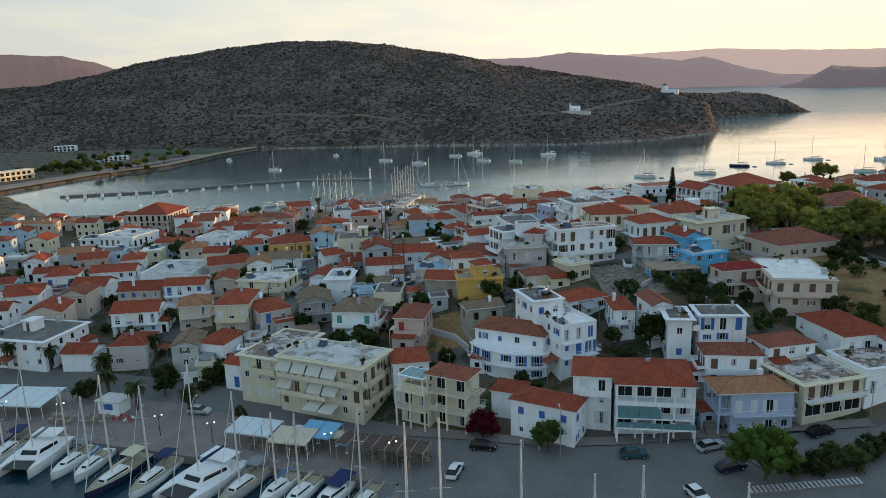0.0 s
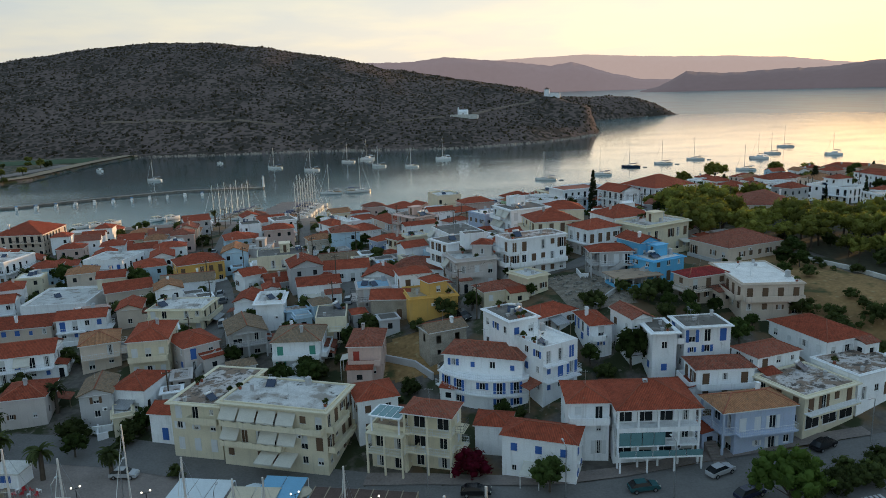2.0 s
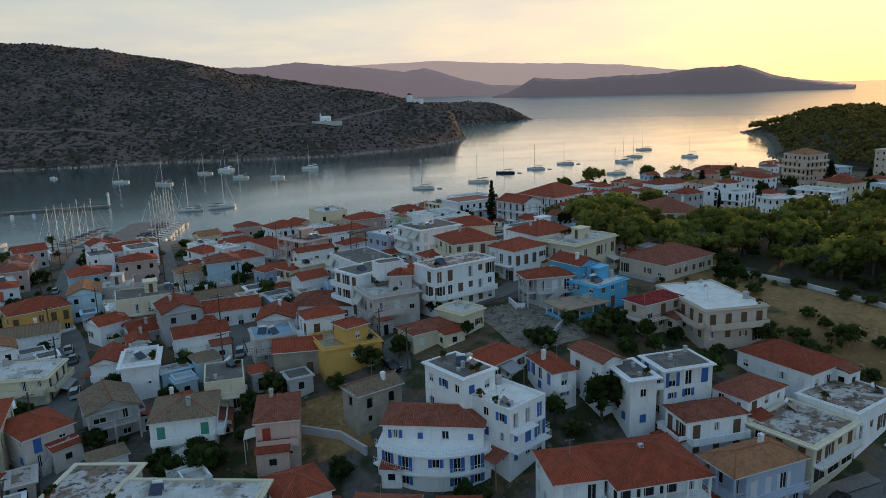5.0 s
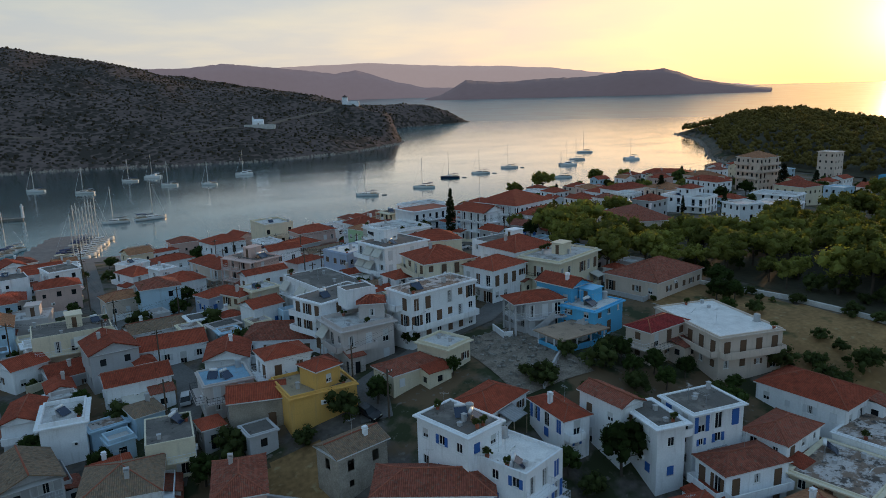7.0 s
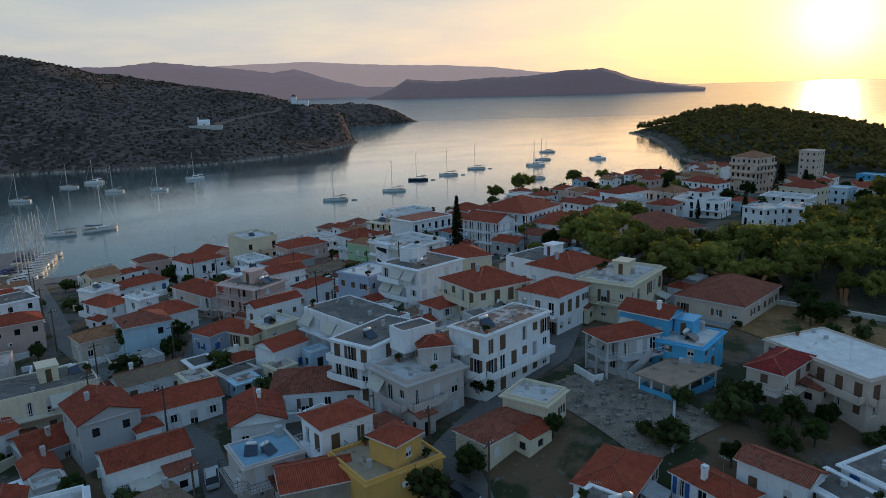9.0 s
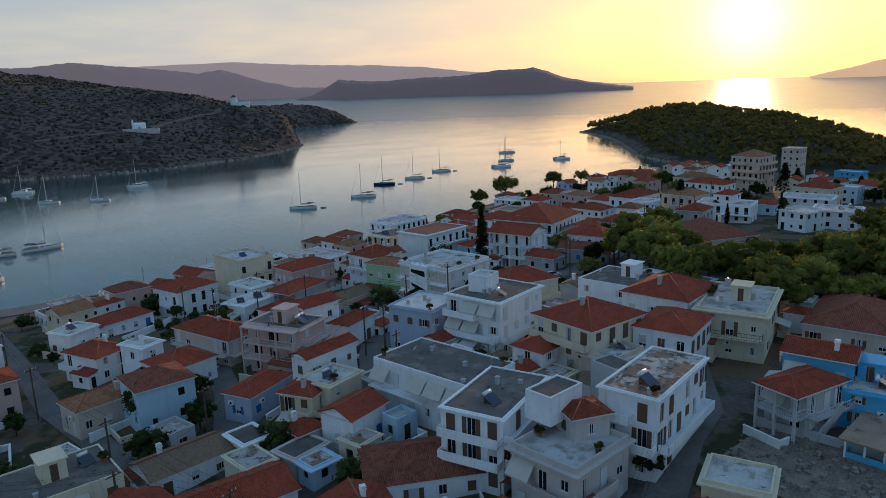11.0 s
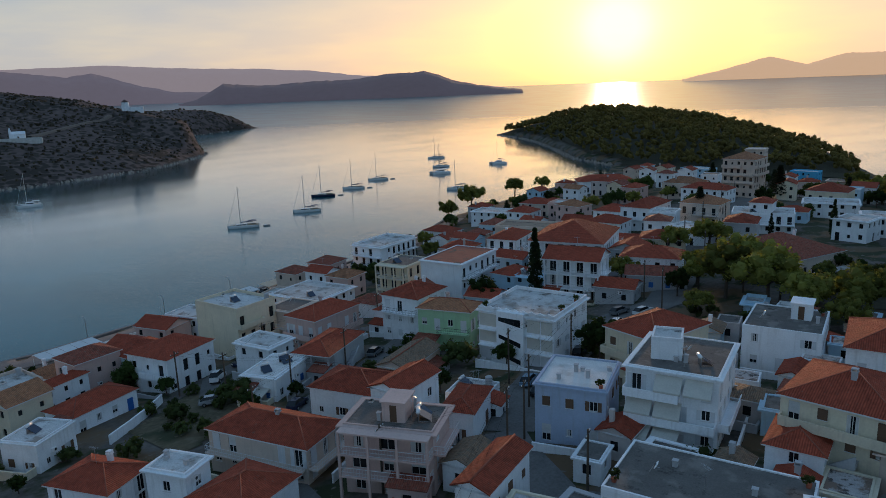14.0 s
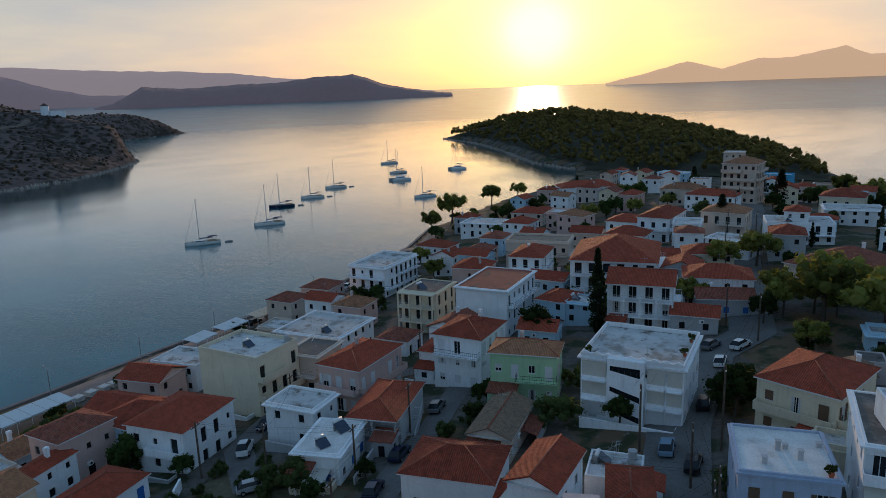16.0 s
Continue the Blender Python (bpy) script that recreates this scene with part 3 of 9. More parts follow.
far_range("backdrop_range_far", "far mountains painted pale with evening haze", [(-24.5, 1.5), (-22, 1.9), (-20.6, 2.31), (-19, 2.3), (-15, 1.8), (0, 1.6), (12, 1.95), (15.3, 2.12),
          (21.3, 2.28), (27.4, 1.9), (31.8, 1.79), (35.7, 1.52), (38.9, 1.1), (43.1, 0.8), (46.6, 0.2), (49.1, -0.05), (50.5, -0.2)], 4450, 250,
          far_material("painted_haze_far", (0.06, 0.05, 0.06), (0.335, 0.268, 0.265)), 31)
far_range("backdrop_range_sunward", "mountains below the sun with painted golden haze", [(63.5, -0.1), (66, 0.4), (69.3, 1.24), (71.7, 0.6), (74, 1.23), (76.2, 1.2), (79.5, 1.82), (81, 1.15), (83, 1.27), (87, 1.0), (93, 0.2)],
          4500, 200, far_material("painted_haze_sunward", (0.06, 0.05, 0.06), (0.84, 0.53, 0.30)), 30)

# ---- houses ----
AWN = material("awning_canvas", (0.58, 0.56, 0.50), 0.9, 0.12, 0.8, 6)
RIDGE = material("mortared_ridge_tiles", (0.33, 0.105, 0.065), 0.9, 0.3, 1.2, 8, 0.2, random_tint=0.2)
MESHES = {}


def window_mesh(w, h, kind="glass", colour="n"):
    """A window in its reveal: frame, mullion, sill and glass; kind: glass, blind (half drawn), curtain or leaf (a boarded door)."""
    key = ("win", w, h, kind, colour if kind == "leaf" else "")
    if key not in MESHES:
        b = Build()
        f = 0.065
        b.box(-w / 2, w / 2, -0.03, 0.03, 0, f)
        b.box(-w / 2, w / 2, -0.03, 0.03, h - f, h)
        for x in (-w / 2, w / 2 - f, -f / 2):
            b.box(x, x + f, -0.03, 0.03, f, h - f)
        if h < 1.6:
            b.box(-w / 2 - 0.06, w / 2 + 0.06, -0.17, -0.101, -0.07, -0.005)
        if kind == "leaf":
            b.box(-w / 2 + f, -f / 2, -0.02, 0.02, f, h - f, 2)
            b.box(f / 2, w / 2 - f, -0.02, 0.02, f, h - f, 2)
        else:
            b.face([(-w / 2, 0.01, 0), (w / 2, 0.01, 0), (w / 2, 0.01, h), (-w / 2, 0.01, h)], 1)
        if kind == "blind":
            b.box(-w / 2 + 0.02, w / 2 - 0.02, -0.055, -0.032, h * 0.42, h - 0.01, 2)
        if kind == "curtain":
            for x0, x1 in ((-w / 2 + f, -w * 0.16), (w * 0.2, w / 2 - f)):
                b.face([(x0, 0.006, f), (x1, 0.006, f), (x1, 0.006, h - f), (x0, 0.006, h - f)], 2)
        MESHES[key] = b.mesh("window", [FRAME, GLASS, SHUT[colour] if kind == "leaf" else BLIND])
    return MESHES[key]


def shutter_mesh(w, h, colour):
    """One louvred leaf, its left edge at x = 0."""
    key = ("shut", round(w, 2), h, colour)
    if key not in MESHES:
        b = Build()
        n = 6
        prof = [(-0.012, 0.02), (-0.05, 0.02)]
        for k in range(n):
            z = 0.08 + (h - 0.16) * k / n
            prof += [(-0.05, z), (-0.085, z + 0.01), (-0.05, z + (h - 0.16) / n * 0.8)]
        prof += [(-0.05, h - 0.02), (-0.012, h - 0.02)]
        x0, x1 = 0.01, w - 0.01
        for (ya, za), (yb, zb) in zip(prof, prof[1:] + prof[:1]):
            b.face([(x0, ya, za), (x0, yb, zb), (x1, yb, zb), (x1, ya, za)][::-1])
        b.face([(x0, y, z) for y, z in prof][::-1])
        b.face([(x1, y, z) for y, z in prof])
        MESHES[key] = b.mesh("shutter", [SHUT[colour]])
    return MESHES[key]


def railing_mesh(length, depth, dark, rnd):
    """A balcony railing round three sides, front at y = -depth."""
    key = ("rail", round(length, 1), round(depth, 1), dark)
    if key not in MESHES:
        b = Build()
        L, d = length / 2, depth
        pts = [(-L, 0), (-L, -d), (L, -d), (L, 0)]
        for (x0, y0), (x1, y1) in zip(pts, pts[1:]):
            for z in (0.1, 0.5, 0.98):
                b.bar((x0, y0, z), (x1, y1, z), 0.022 if z < 0.9 else 0.035, 4)
            n = max(2, int(math.hypot(x1 - x0, y1 - y0) / 0.33))
            for k in range(n + 1):
                x, y = x0 + (x1 - x0) * k / n, y0 + (y1 - y0) * k / n
                b.bar((x, y, 0), (x, y, 0.98), 0.013, 4)
        MESHES[key] = b.mesh("railing", [RAILD if dark else RAIL])
    return MESHES[key]


def wall_side(b, L, z0, z1, openings, reveal=0.16):
    """One wall face along x from -L/2 to L/2 at y = 0 facing -y, with openings that go in."""
    xs = sorted({-L / 2, L / 2, *[o[0] for o in openings], *[o[1] for o in openings]})
    zs = sorted({z0, z1, *[o[2] for o in openings], *[o[3] for o in openings]})
    out = []
    for xa, xb in zip(xs, xs[1:]):
        for za, zb in zip(zs, zs[1:]):
            xc, zc = (xa + xb) / 2, (za + zb) / 2
            if not any(o[0] < xc < o[1] and o[2] < zc < o[3] for o in openings):
                out.append([(xa, 0, za), (xb, 0, za), (xb, 0, zb), (xa, 0, zb)])
    for xa, xb, za, zb in openings:
        r = reveal
        out += [[(xa, 0, za), (xa, r, za), (xa, r, zb), (xa, 0, zb)][::-1], [(xb, 0, za), (xb, 0, zb), (xb, r, zb), (xb, r, za)][::-1],
                [(xa, 0, zb), (xa, r, zb), (xb, r, zb), (xb, 0, zb)][::-1], [(xa, 0, za), (xb, 0, za), (xb, r, za), (xa, r, za)]]
    return out


def pitched(w, d, kind, over=0.35, pitch=0.40):
    """A hipped or gabled tile roof over w by d, eave at z = 0; returns roof and ridge-cap builders and the gable triangles."""
    b, caps, gables = Build(), Build(), []
    X, Y = w / 2 + over, d / 2 + over
    along_x = w >= d
    half = min(X, Y)
    rise = half * pitch
    t = 0.16

    def slope(pts):
        e0, e1 = Vector(pts[0]), Vector(pts[1])
        u = (e1 - e0).normalized()
        nrm = (e1 - e0).cross(Vector(pts[2]) - e0).normalized()
        v = nrm.cross(u)
        b.face(pts, 0, [((Vector(p) - e0).dot(u) + 50, (Vector(p) - e0).dot(v) + 50) for p in pts])
    c = [(-X, -Y, t), (X, -Y, t), (X, Y, t), (-X, Y, t)]
    if kind == "hip":
        r = ((-(X - half), 0, rise + t), (X - half, 0, rise + t)) if along_x else ((0, -(Y - half), rise + t), (0, Y - half, rise + t))
        if along_x:
            slope([c[0], c[1], r[1], r[0]])
            slope([c[2], c[3], r[0], r[1]])
            slope([c[1], c[2], r[1]])
            slope([c[3], c[0], r[0]])
            hips = ((c[0], r[0]), (c[3], r[0]), (c[1], r[1]), (c[2], r[1]))
        else:
            slope([c[0], c[1], r[0]])
            slope([c[1], c[2], r[1], r[0]])
            slope([c[2], c[3], r[1]])
            slope([c[3], c[0], r[0], r[1]])
            hips = ((c[0], r[0]), (c[1], r[0]), (c[2], r[1]), (c[3], r[1]))
        for a, z in hips:
            caps.bar(a, z, 0.085, 5)
        if (Vector(r[0]) - Vector(r[1])).length > 0.3:
            caps.bar(r[0], r[1], 0.12, 5)
    else:
        if along_x:
            r = ((-X, 0, rise + t), (X, 0, rise + t))
            slope([c[0], c[1], r[1], r[0]])
            slope([c[2], c[3], r[0], r[1]])
            g = rise - over * pitch
            gables += [[(-w / 2, -d / 2, 0), (-w / 2, 0, g), (-w / 2, d / 2, 0)], [(w / 2, -d / 2, 0), (w / 2, d / 2, 0), (w / 2, 0, g)]]
            b.face([(-X, -Y, 0), (-X, -Y, t), r[0], (-X, Y, t), (-X, Y, 0), (-X, 0, rise)], 0)
            b.face([(X, -Y, 0), (X, 0, rise), (X, Y, 0), (X, Y, t), r[1], (X, -Y, t)], 0)
        else:
            r = ((0, -Y, rise + t), (0, Y, rise + t))
            slope([c[1], c[2], r[1], r[0]])
            slope([c[3], c[0], r[0], r[1]])
            g = rise - over * pitch
            gables += [[(-w / 2, -d / 2, 0), (w / 2, -d / 2, 0), (0, -d / 2, g)], [(-w / 2, d / 2, 0), (0, d / 2, g), (w / 2, d / 2, 0)]]
            b.face([(-X, -Y, 0), (0, -Y, rise), (X, -Y, 0), (X, -Y, t), r[0], (-X, -Y, t)], 0)
            b.face([(-X, Y, 0), (-X, Y, t), r[1], (X, Y, t), (X, Y, 0), (0, Y, rise)], 0)
        caps.bar(r[0], r[1], 0.12, 5)
    low = [(p[0], p[1], 0) for p in c]
    for i in range(4):
        j = (i + 1) % 4
        if kind == "hip" or (along_x and i in (0, 2)) or (not along_x and i in (1, 3)):
            b.face([low[i], low[j], c[j], c[i]], 1)
    b.face(low[::-1], 1)
    return b, caps, gables, rise


def parapet_ring(w, d, h, par, t, lip):
    """The rim of a flat roof in one piece: a low parapet and, where lip is given, the edge of the slab that juts out below it."""
    b = Build()
    prof = [(-t, h), (-t, h + par), (0, h + par)] + ([(0, h + 0.03), (lip, h + 0.03), (lip, h - 0.17)] if lip else []) + [(0, h - 0.17)]
    loops = [[((w / 2 + o) * sx, (d / 2 + o) * sy, z) for sx, sy in ((-1, -1), (1, -1), (1, 1), (-1, 1))] for o, z in prof]
    for la, lb in zip(loops, loops[1:]):
        for i in range(4):
            j = (i + 1) % 4
            b.face([la[i], la[j], lb[j], lb[i]][::-1])
    return b


def chimney(parent, x, y, z, rnd, mat):
    b = Build()
    s, h = 0.26, rnd.uniform(0.9, 1.4)
    b.box(-s, s, -s, s, -1.2, h)
    b.box(-s - 0.07, s + 0.07, -s - 0.07, s + 0.07, h, h + 0.1)
    for q in (-1, 1):
        b.box(q * s - 0.05, q * s + 0.05, -s, s, h + 0.1, h + 0.3)
    b.box(-s - 0.05, s + 0.05, -s - 0.03, s + 0.03, h + 0.3, h + 0.38)
    part("chimney", b.mesh("chimney", [mat]), parent, pose(x, y, z), "plastered chimney with a slotted cap")


SHORT = {"white": "whitewashed", "cream": "cream plastered", "beige": "beige plastered", "pink": "faded pink", "pinkgrey": "pale pinkish grey", "greyw": "bare grey rendered",
         "yellow": "ochre yellow", "blue": "sky-blue painted", "bluew": "pale blue", "bluegrey": "blue-grey painted", "green": "pale green", "greenish": "pale olive",
         "stone": "weathered rubble-stone", "concrete": "raw concrete"}
ROOFS = {"hip": "hipped", "gable": "gabled", "flat": "flat"}
TILES = {"": "orange-red tile", "b": "brown tile", "o": "old lichened tile", "t": "tan tile", "r": "crimson tile"}
DECKS = {"": "pale screed", "g": "grey screed", "p": "patchy peeling screed", "w": "white screed", "y": "ochre terrace", "r": "red terrace", "b": "blue terrace", "t": "tan terrace"}
house_count = 0
FOOT = []
EAVES = {}


def house(x, y, z, w, d, h, yaw, roof="hip", tone="", wall="white", bal=0, sh="n", up=0.0, onto=None, far=False, awn=0, deep=0, stair=False, solid=False, bow=False, plain=False, blank=False, shed=False):
    """A house of w by d metres with its eave h above the ground; onto: the house that this storey or wing belongs to."""
    global house_count
    house_count += 1
    if onto is None and not up:
        # the eave keeps its height where the ground stands higher than the foot
        lift_by = min(ground_at(x, y) - z, h - 2.9)
        if lift_by > 0.3:
            z, h = z + lift_by, h - lift_by
    rnd = random.Random(house_count * 7 + 1)
    m = pose(x, y, z, 0, 0, yaw)
    n = max(1, round((h - up) / 3.05))
    if onto is None:
        top = (TILES if roof != "flat" else DECKS)[tone]
        lab = f"{SHORT[wall]} {['', 'one', 'two', 'three', 'four', 'five'][min(n, 5)]}-storey house with {ROOFS[roof]} {top} roof"
        if shed:
            e = thing("outbuilding", m, lab.replace("one-storey house", "outbuilding"), "shed", "outbuildings in the yards")
        else:
            e = thing("house", m, lab, "house", "houses of the town")
        FOOT.append((x, y, max(w, d) / 2, w, d, yaw))
        EAVES[(x, y)] = z + h
        base = Matrix.Identity(4)
    else:
        e = onto
        base = e.matrix_world.inverted() @ m
    pick = random.Random(house_count * 31 + 2)
    if not (far or plain or blank or bow or deep or onto or bal or sh == "0" or wall == "stone") and n > 1 and pick.random() < 0.5:
        bal = 1
        awn = awn or int(pick.random() < 0.35)
    storey = (h - up) / n
    solid_pick = random.Random(house_count * 13 + 5).random() < 0.4
    full_d = d
    roof_base = base
    if deep and d > 4.5:
        d = d - 1.9
        base = base @ pose(0, 0.95, 0)
    par = 0.0 if roof != "flat" else (0.16 if tone in "gpr" and tone else rnd.choice((0.25, 0.4, 0.6)))
    lip = pick.choice((0.25, 0.4, 0.6)) if roof == "flat" and onto is None and pick.random() < 0.7 else 0.0
    wb = Build()
    wins = []
    for side, (L, rot, off) in enumerate(((w, 0, d), (d, 90, w), (w, 180, d), (d, 270, w))):
        M = pose(0, 0, 0, 0, 0, rot) @ pose(0, -off / 2, 0)
        ops = []
        if blank and side == 0:
            pass
        elif deep and side == 0 and sh != "0" and d < full_d:
            bays = max(2, round(w / 3.2))
            for s in range(n):
                for c in range(bays):
                    xc, ww = -L / 2 + L * (c + 0.5) / bays, L / bays * ((0.78 if deep > 1 else 0.5) if rnd.random() < 0.7 else 0.34)
                    zs = up + s * storey + 0.06
                    ops.append((xc - ww / 2, xc + ww / 2, zs, zs + min(2.3, storey - 0.45)))
                    wins.append((M, xc, zs, round(ww, 1), round(min(2.3, storey - 0.45), 1), "wide", side))
        elif sh != "0" and L > 2.4:
            for s in range(n):
                z0 = up + s * storey
                cols = max(1, int(L / (2.4 if bal else 2.7)))
                for c in range(cols):
                    if rnd.random() < (0.13 if side < 2 else 0.3):
                        continue
                    xc = -L / 2 + L * (c + 0.5) / cols
                    door = (bal >= n - s and s > 0 and side < 2 and rnd.random() < 0.75) or (s == 0 and up == 0 and side < 2 and rnd.random() < 0.3)
                    ww, wh = (1.1, 2.15) if door else ((0.95, 1.2) if rnd.random() < 0.75 else (0.7, 0.9))
                    zs = z0 + (0.08 if door else 1.0)
                    if zs + wh < up + (s + 1) * storey - 0.05:
                        ops.append((xc - ww / 2, xc + ww / 2, zs, zs + wh))
                        wins.append((M, xc, zs, ww, wh, door, side))
        elif wall == "stone":
            for c in range(max(1, int(L / 3))):
                xc = -L / 2 + L * (c + 0.5) / max(1, int(L / 3))
                ops.append((xc - 0.5, xc + 0.5, 3.0, 4.5))
                if L > 5:
                    ops.append((xc - 0.45, xc + 0.45, 0.1, 1.9) if c == 1 else (xc - 0.35, xc + 0.35, 0.9, 1.8))
        for q in wall_side(wb, L, -3.0 if up == 0 else up - 0.1, h - 0.17 if roof == "flat" else h, ops):
            wb.face([M @ Vector(p) for p in q])
        away = radians(yaw + rot - 90)
        shown = not far and math.cos(away) * -0.55 + math.sin(away) * -0.83 > -0.25
        for xa, xb, za, zb in ops:
            if not shown:
                wb.face([M @ Vector(p) for p in ((xa, 0.16, za), (xb, 0.16, za), (xb, 0.16, zb), (xa, 0.16, zb))], 1)
        if not shown:
            wins = [q for q in wins if q[6] != side]
    if roof == "flat":
        t = 0.22
        part("parapet", parapet_ring(w, d, h, par, t, lip).mesh("parapet", [WALL[wall]]), e, base)
        rb2 = Build()
        rb2.face([(-w / 2 + t, -d / 2 + t, h + 0.02), (w / 2 - t, -d / 2 + t, h + 0.02), (w / 2 - t, d / 2 - t, h + 0.02), (-w / 2 + t, d / 2 - t, h + 0.02)])
        part("roof_deck", rb2.mesh("roof_deck", [DECK[tone]]), e, base)
    else:
        b, caps, gables, rise = pitched(w, full_d, roof)
        for g in gables:
            wb.face([(p[0], p[1], p[2] + h) for p in g])
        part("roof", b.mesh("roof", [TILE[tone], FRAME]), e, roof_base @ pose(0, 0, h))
        if not far:
            part("ridge_cap", caps.mesh("ridge_cap", [RIDGE], True), e, roof_base @ pose(0, 0, h))
        if rnd.random() < 0.4:
            chimney(e, *(base @ Vector((rnd.uniform(-0.25, 0.25) * w, rnd.uniform(-0.3, 0.3) * d, h + rise * 0.55))), rnd, WALL[pick.choice(("white", "white", "greyw", "pinkgrey"))])
    part("wall", wb.mesh("wall", [WALL[wall], GLASS, FRAME]), e, base)
    for M, xc, zs, ww, wh, door, side in wins:
        shut = door != "wide" and sh in SHUT and rnd.random() < 0.55
        kind = pick.choice(("glass", "glass", "blind", "curtain")) if door == "wide" or shut or sh not in SHUT else pick.choice(("glass", "blind", "blind", "curtain", "leaf" if door else "glass"))
        part("window", window_mesh(ww, wh, kind, sh if sh in SHUT else "n"), e, base @ M @ pose(xc, 0.1, zs))
        if shut:
            if rnd.random() < 0.68:
                part("shutter", shutter_mesh(ww, wh, sh), e, base @ M @ pose(xc - ww / 2, 0, zs))
            else:
                for left in (xc - ww - 0.01, xc + ww / 2 + 0.01):
                    part("shutter", shutter_mesh(ww / 2, wh, sh), e, base @ M @ pose(left, 0, zs))
    if deep and full_d > 4.5:
        cols = max(2, round(w / 3.2))
        for s in range(0, n + 1):
            zz = up + s * storey
            if 0 < s or up > 0:
                sb = Build()
                sb.box(-w / 2, w / 2, -full_d / 2, -full_d / 2 + 1.898, zz - 0.2, zz - (0.004 if s == n else 0))
                part("veranda_slab", sb.mesh("veranda_slab", [WALL[wall]]), e, roof_base)
            if 0 < s < n:
                part("railing", railing_mesh(w - 0.15, 1.8, False, rnd), e, roof_base @ pose(0, -full_d / 2 + 1.86, zz))
        for k in range(cols + 1):
            xx = -w / 2 + 0.15 + (w - 0.3) * k / cols
            cb = Build()
            cb.box(xx - 0.14, xx + 0.14, -full_d / 2 + 0.02, -full_d / 2 + 0.3, -2.5, h - 0.2)
            part("column", cb.mesh("column", [WALL[wall]]), e, roof_base)
    if bow:
        bow_front(e, base, w, d, up, wall)
    if stair:
        stair_front(e, base, w, d, h)
    for k in range(awn):
        L = w
        M = base @ pose(0, -d / 2, up + (n - 1 - k) * storey + 2.55)
        aw = Build()
        ground_level = k == n - 1
        pitch_out, drop = (2.9, 0.75) if ground_level else (1.32, 1.45)
        for i in range(max(1, int(L / 3.2))):
            if rnd.random() < 0.38:
                continue
            x0 = -L / 2 + 0.2 + i * 3.2
            aw = Build()
            aw.face([(x0, -0.02, 0), (x0, -pitch_out, -drop), (x0 + 2.9, -pitch_out, -drop), (x0 + 2.9, -0.02, 0)])
            aw.face([(x0, -0.02, -0.03), (x0 + 2.9, -0.02, -0.03), (x0 + 2.9, -pitch_out, -drop - 0.03), (x0, -pitch_out, -drop - 0.03)])
            aw.face([(x0, -pitch_out, -drop), (x0, -pitch_out, -drop - 0.22), (x0 + 2.9, -pitch_out, -drop - 0.22), (x0 + 2.9, -pitch_out, -drop)])
            part("awning", aw.mesh("awning", [AWN]), e, M, "pale canvas awning")
    if bal:
        for s in range(max(1, n - bal), n):
            for side, (L, rot, off) in enumerate(((w, 0, d), (d, 90, w))):
                if (deep or blank) and side == 0:
                    continue
                if side == 1 and rnd.random() < 0.35:
                    continue
                M = base @ pose(0, 0, 0, 0, 0, rot) @ pose(0, -off / 2, up + s * storey)
                bl = L * rnd.choice((0.96, 0.96, 0.6))
                bx = 0 if bl > L * 0.9 else rnd.choice((-1, 1)) * (L - bl) / 2
                sb = Build()
                sb.box(-bl / 2, bl / 2, -1.25, -0.002, -0.16, 0)
                part("balcony_slab", sb.mesh("balcony_slab", [WALL[wall] if wall != "yellow" else WALL["white"]]), e, M @ pose(bx, 0, 0))
                if solid or solid_pick:
                    pb = Build()
                    nn = max(3, int(bl / 1.6))
                    for k in range(nn):
                        xa, xb = -bl / 2 + bl * k / nn, -bl / 2 + bl * (k + 1) / nn
                        xm = (xa + xb) / 2
                        pts = [(xa, 0), (xb, 0), (xb, 0.95), (xb - 0.3, 0.78), (xm, 0.62), (xa + 0.3, 0.78), (xa, 0.95)] if solid == 1 else [(xa, 0), (xb, 0), (xb, 0.9), (xm, 0.9), (xa, 0.9)]
                        pb.face([(px, -1.25, pz) for px, pz in pts])
                        pb.face([(px, -1.13, pz) for px, pz in pts][::-1])
                        for (pa, za), (pc, zc) in zip(pts[2:], pts[3:]):
                            pb.face([(pa, -1.25, za), (pa, -1.13, za), (pc, -1.13, zc), (pc, -1.25, zc)])
                    for s2 in (-1, 1):
                        pb.box(s2 * bl / 2 - 0.06, s2 * bl / 2 + 0.06, -1.13, -0.002, 0, 0.85)
                    part("balcony_parapet", pb.mesh("balcony_parapet", [WALL[wall]]), e, M @ pose(bx, 0, 0), "scalloped solid balcony front" if solid == 1 else "solid plastered balcony front")
                else:
                    part("railing", railing_mesh(bl - 0.1, 1.2, rnd.random() < 0.3, rnd), e, M @ pose(bx, 0, 0))
    if onto is None and not far and not deep and sh != "0" and wall != "stone" and not bow:
        if pick.random() < 0.42:
            porch(e, pick, w, d)
    if onto is None and not far and not plain:
        extras(e, rnd, w, d, h, n, roof, wall)
    return e


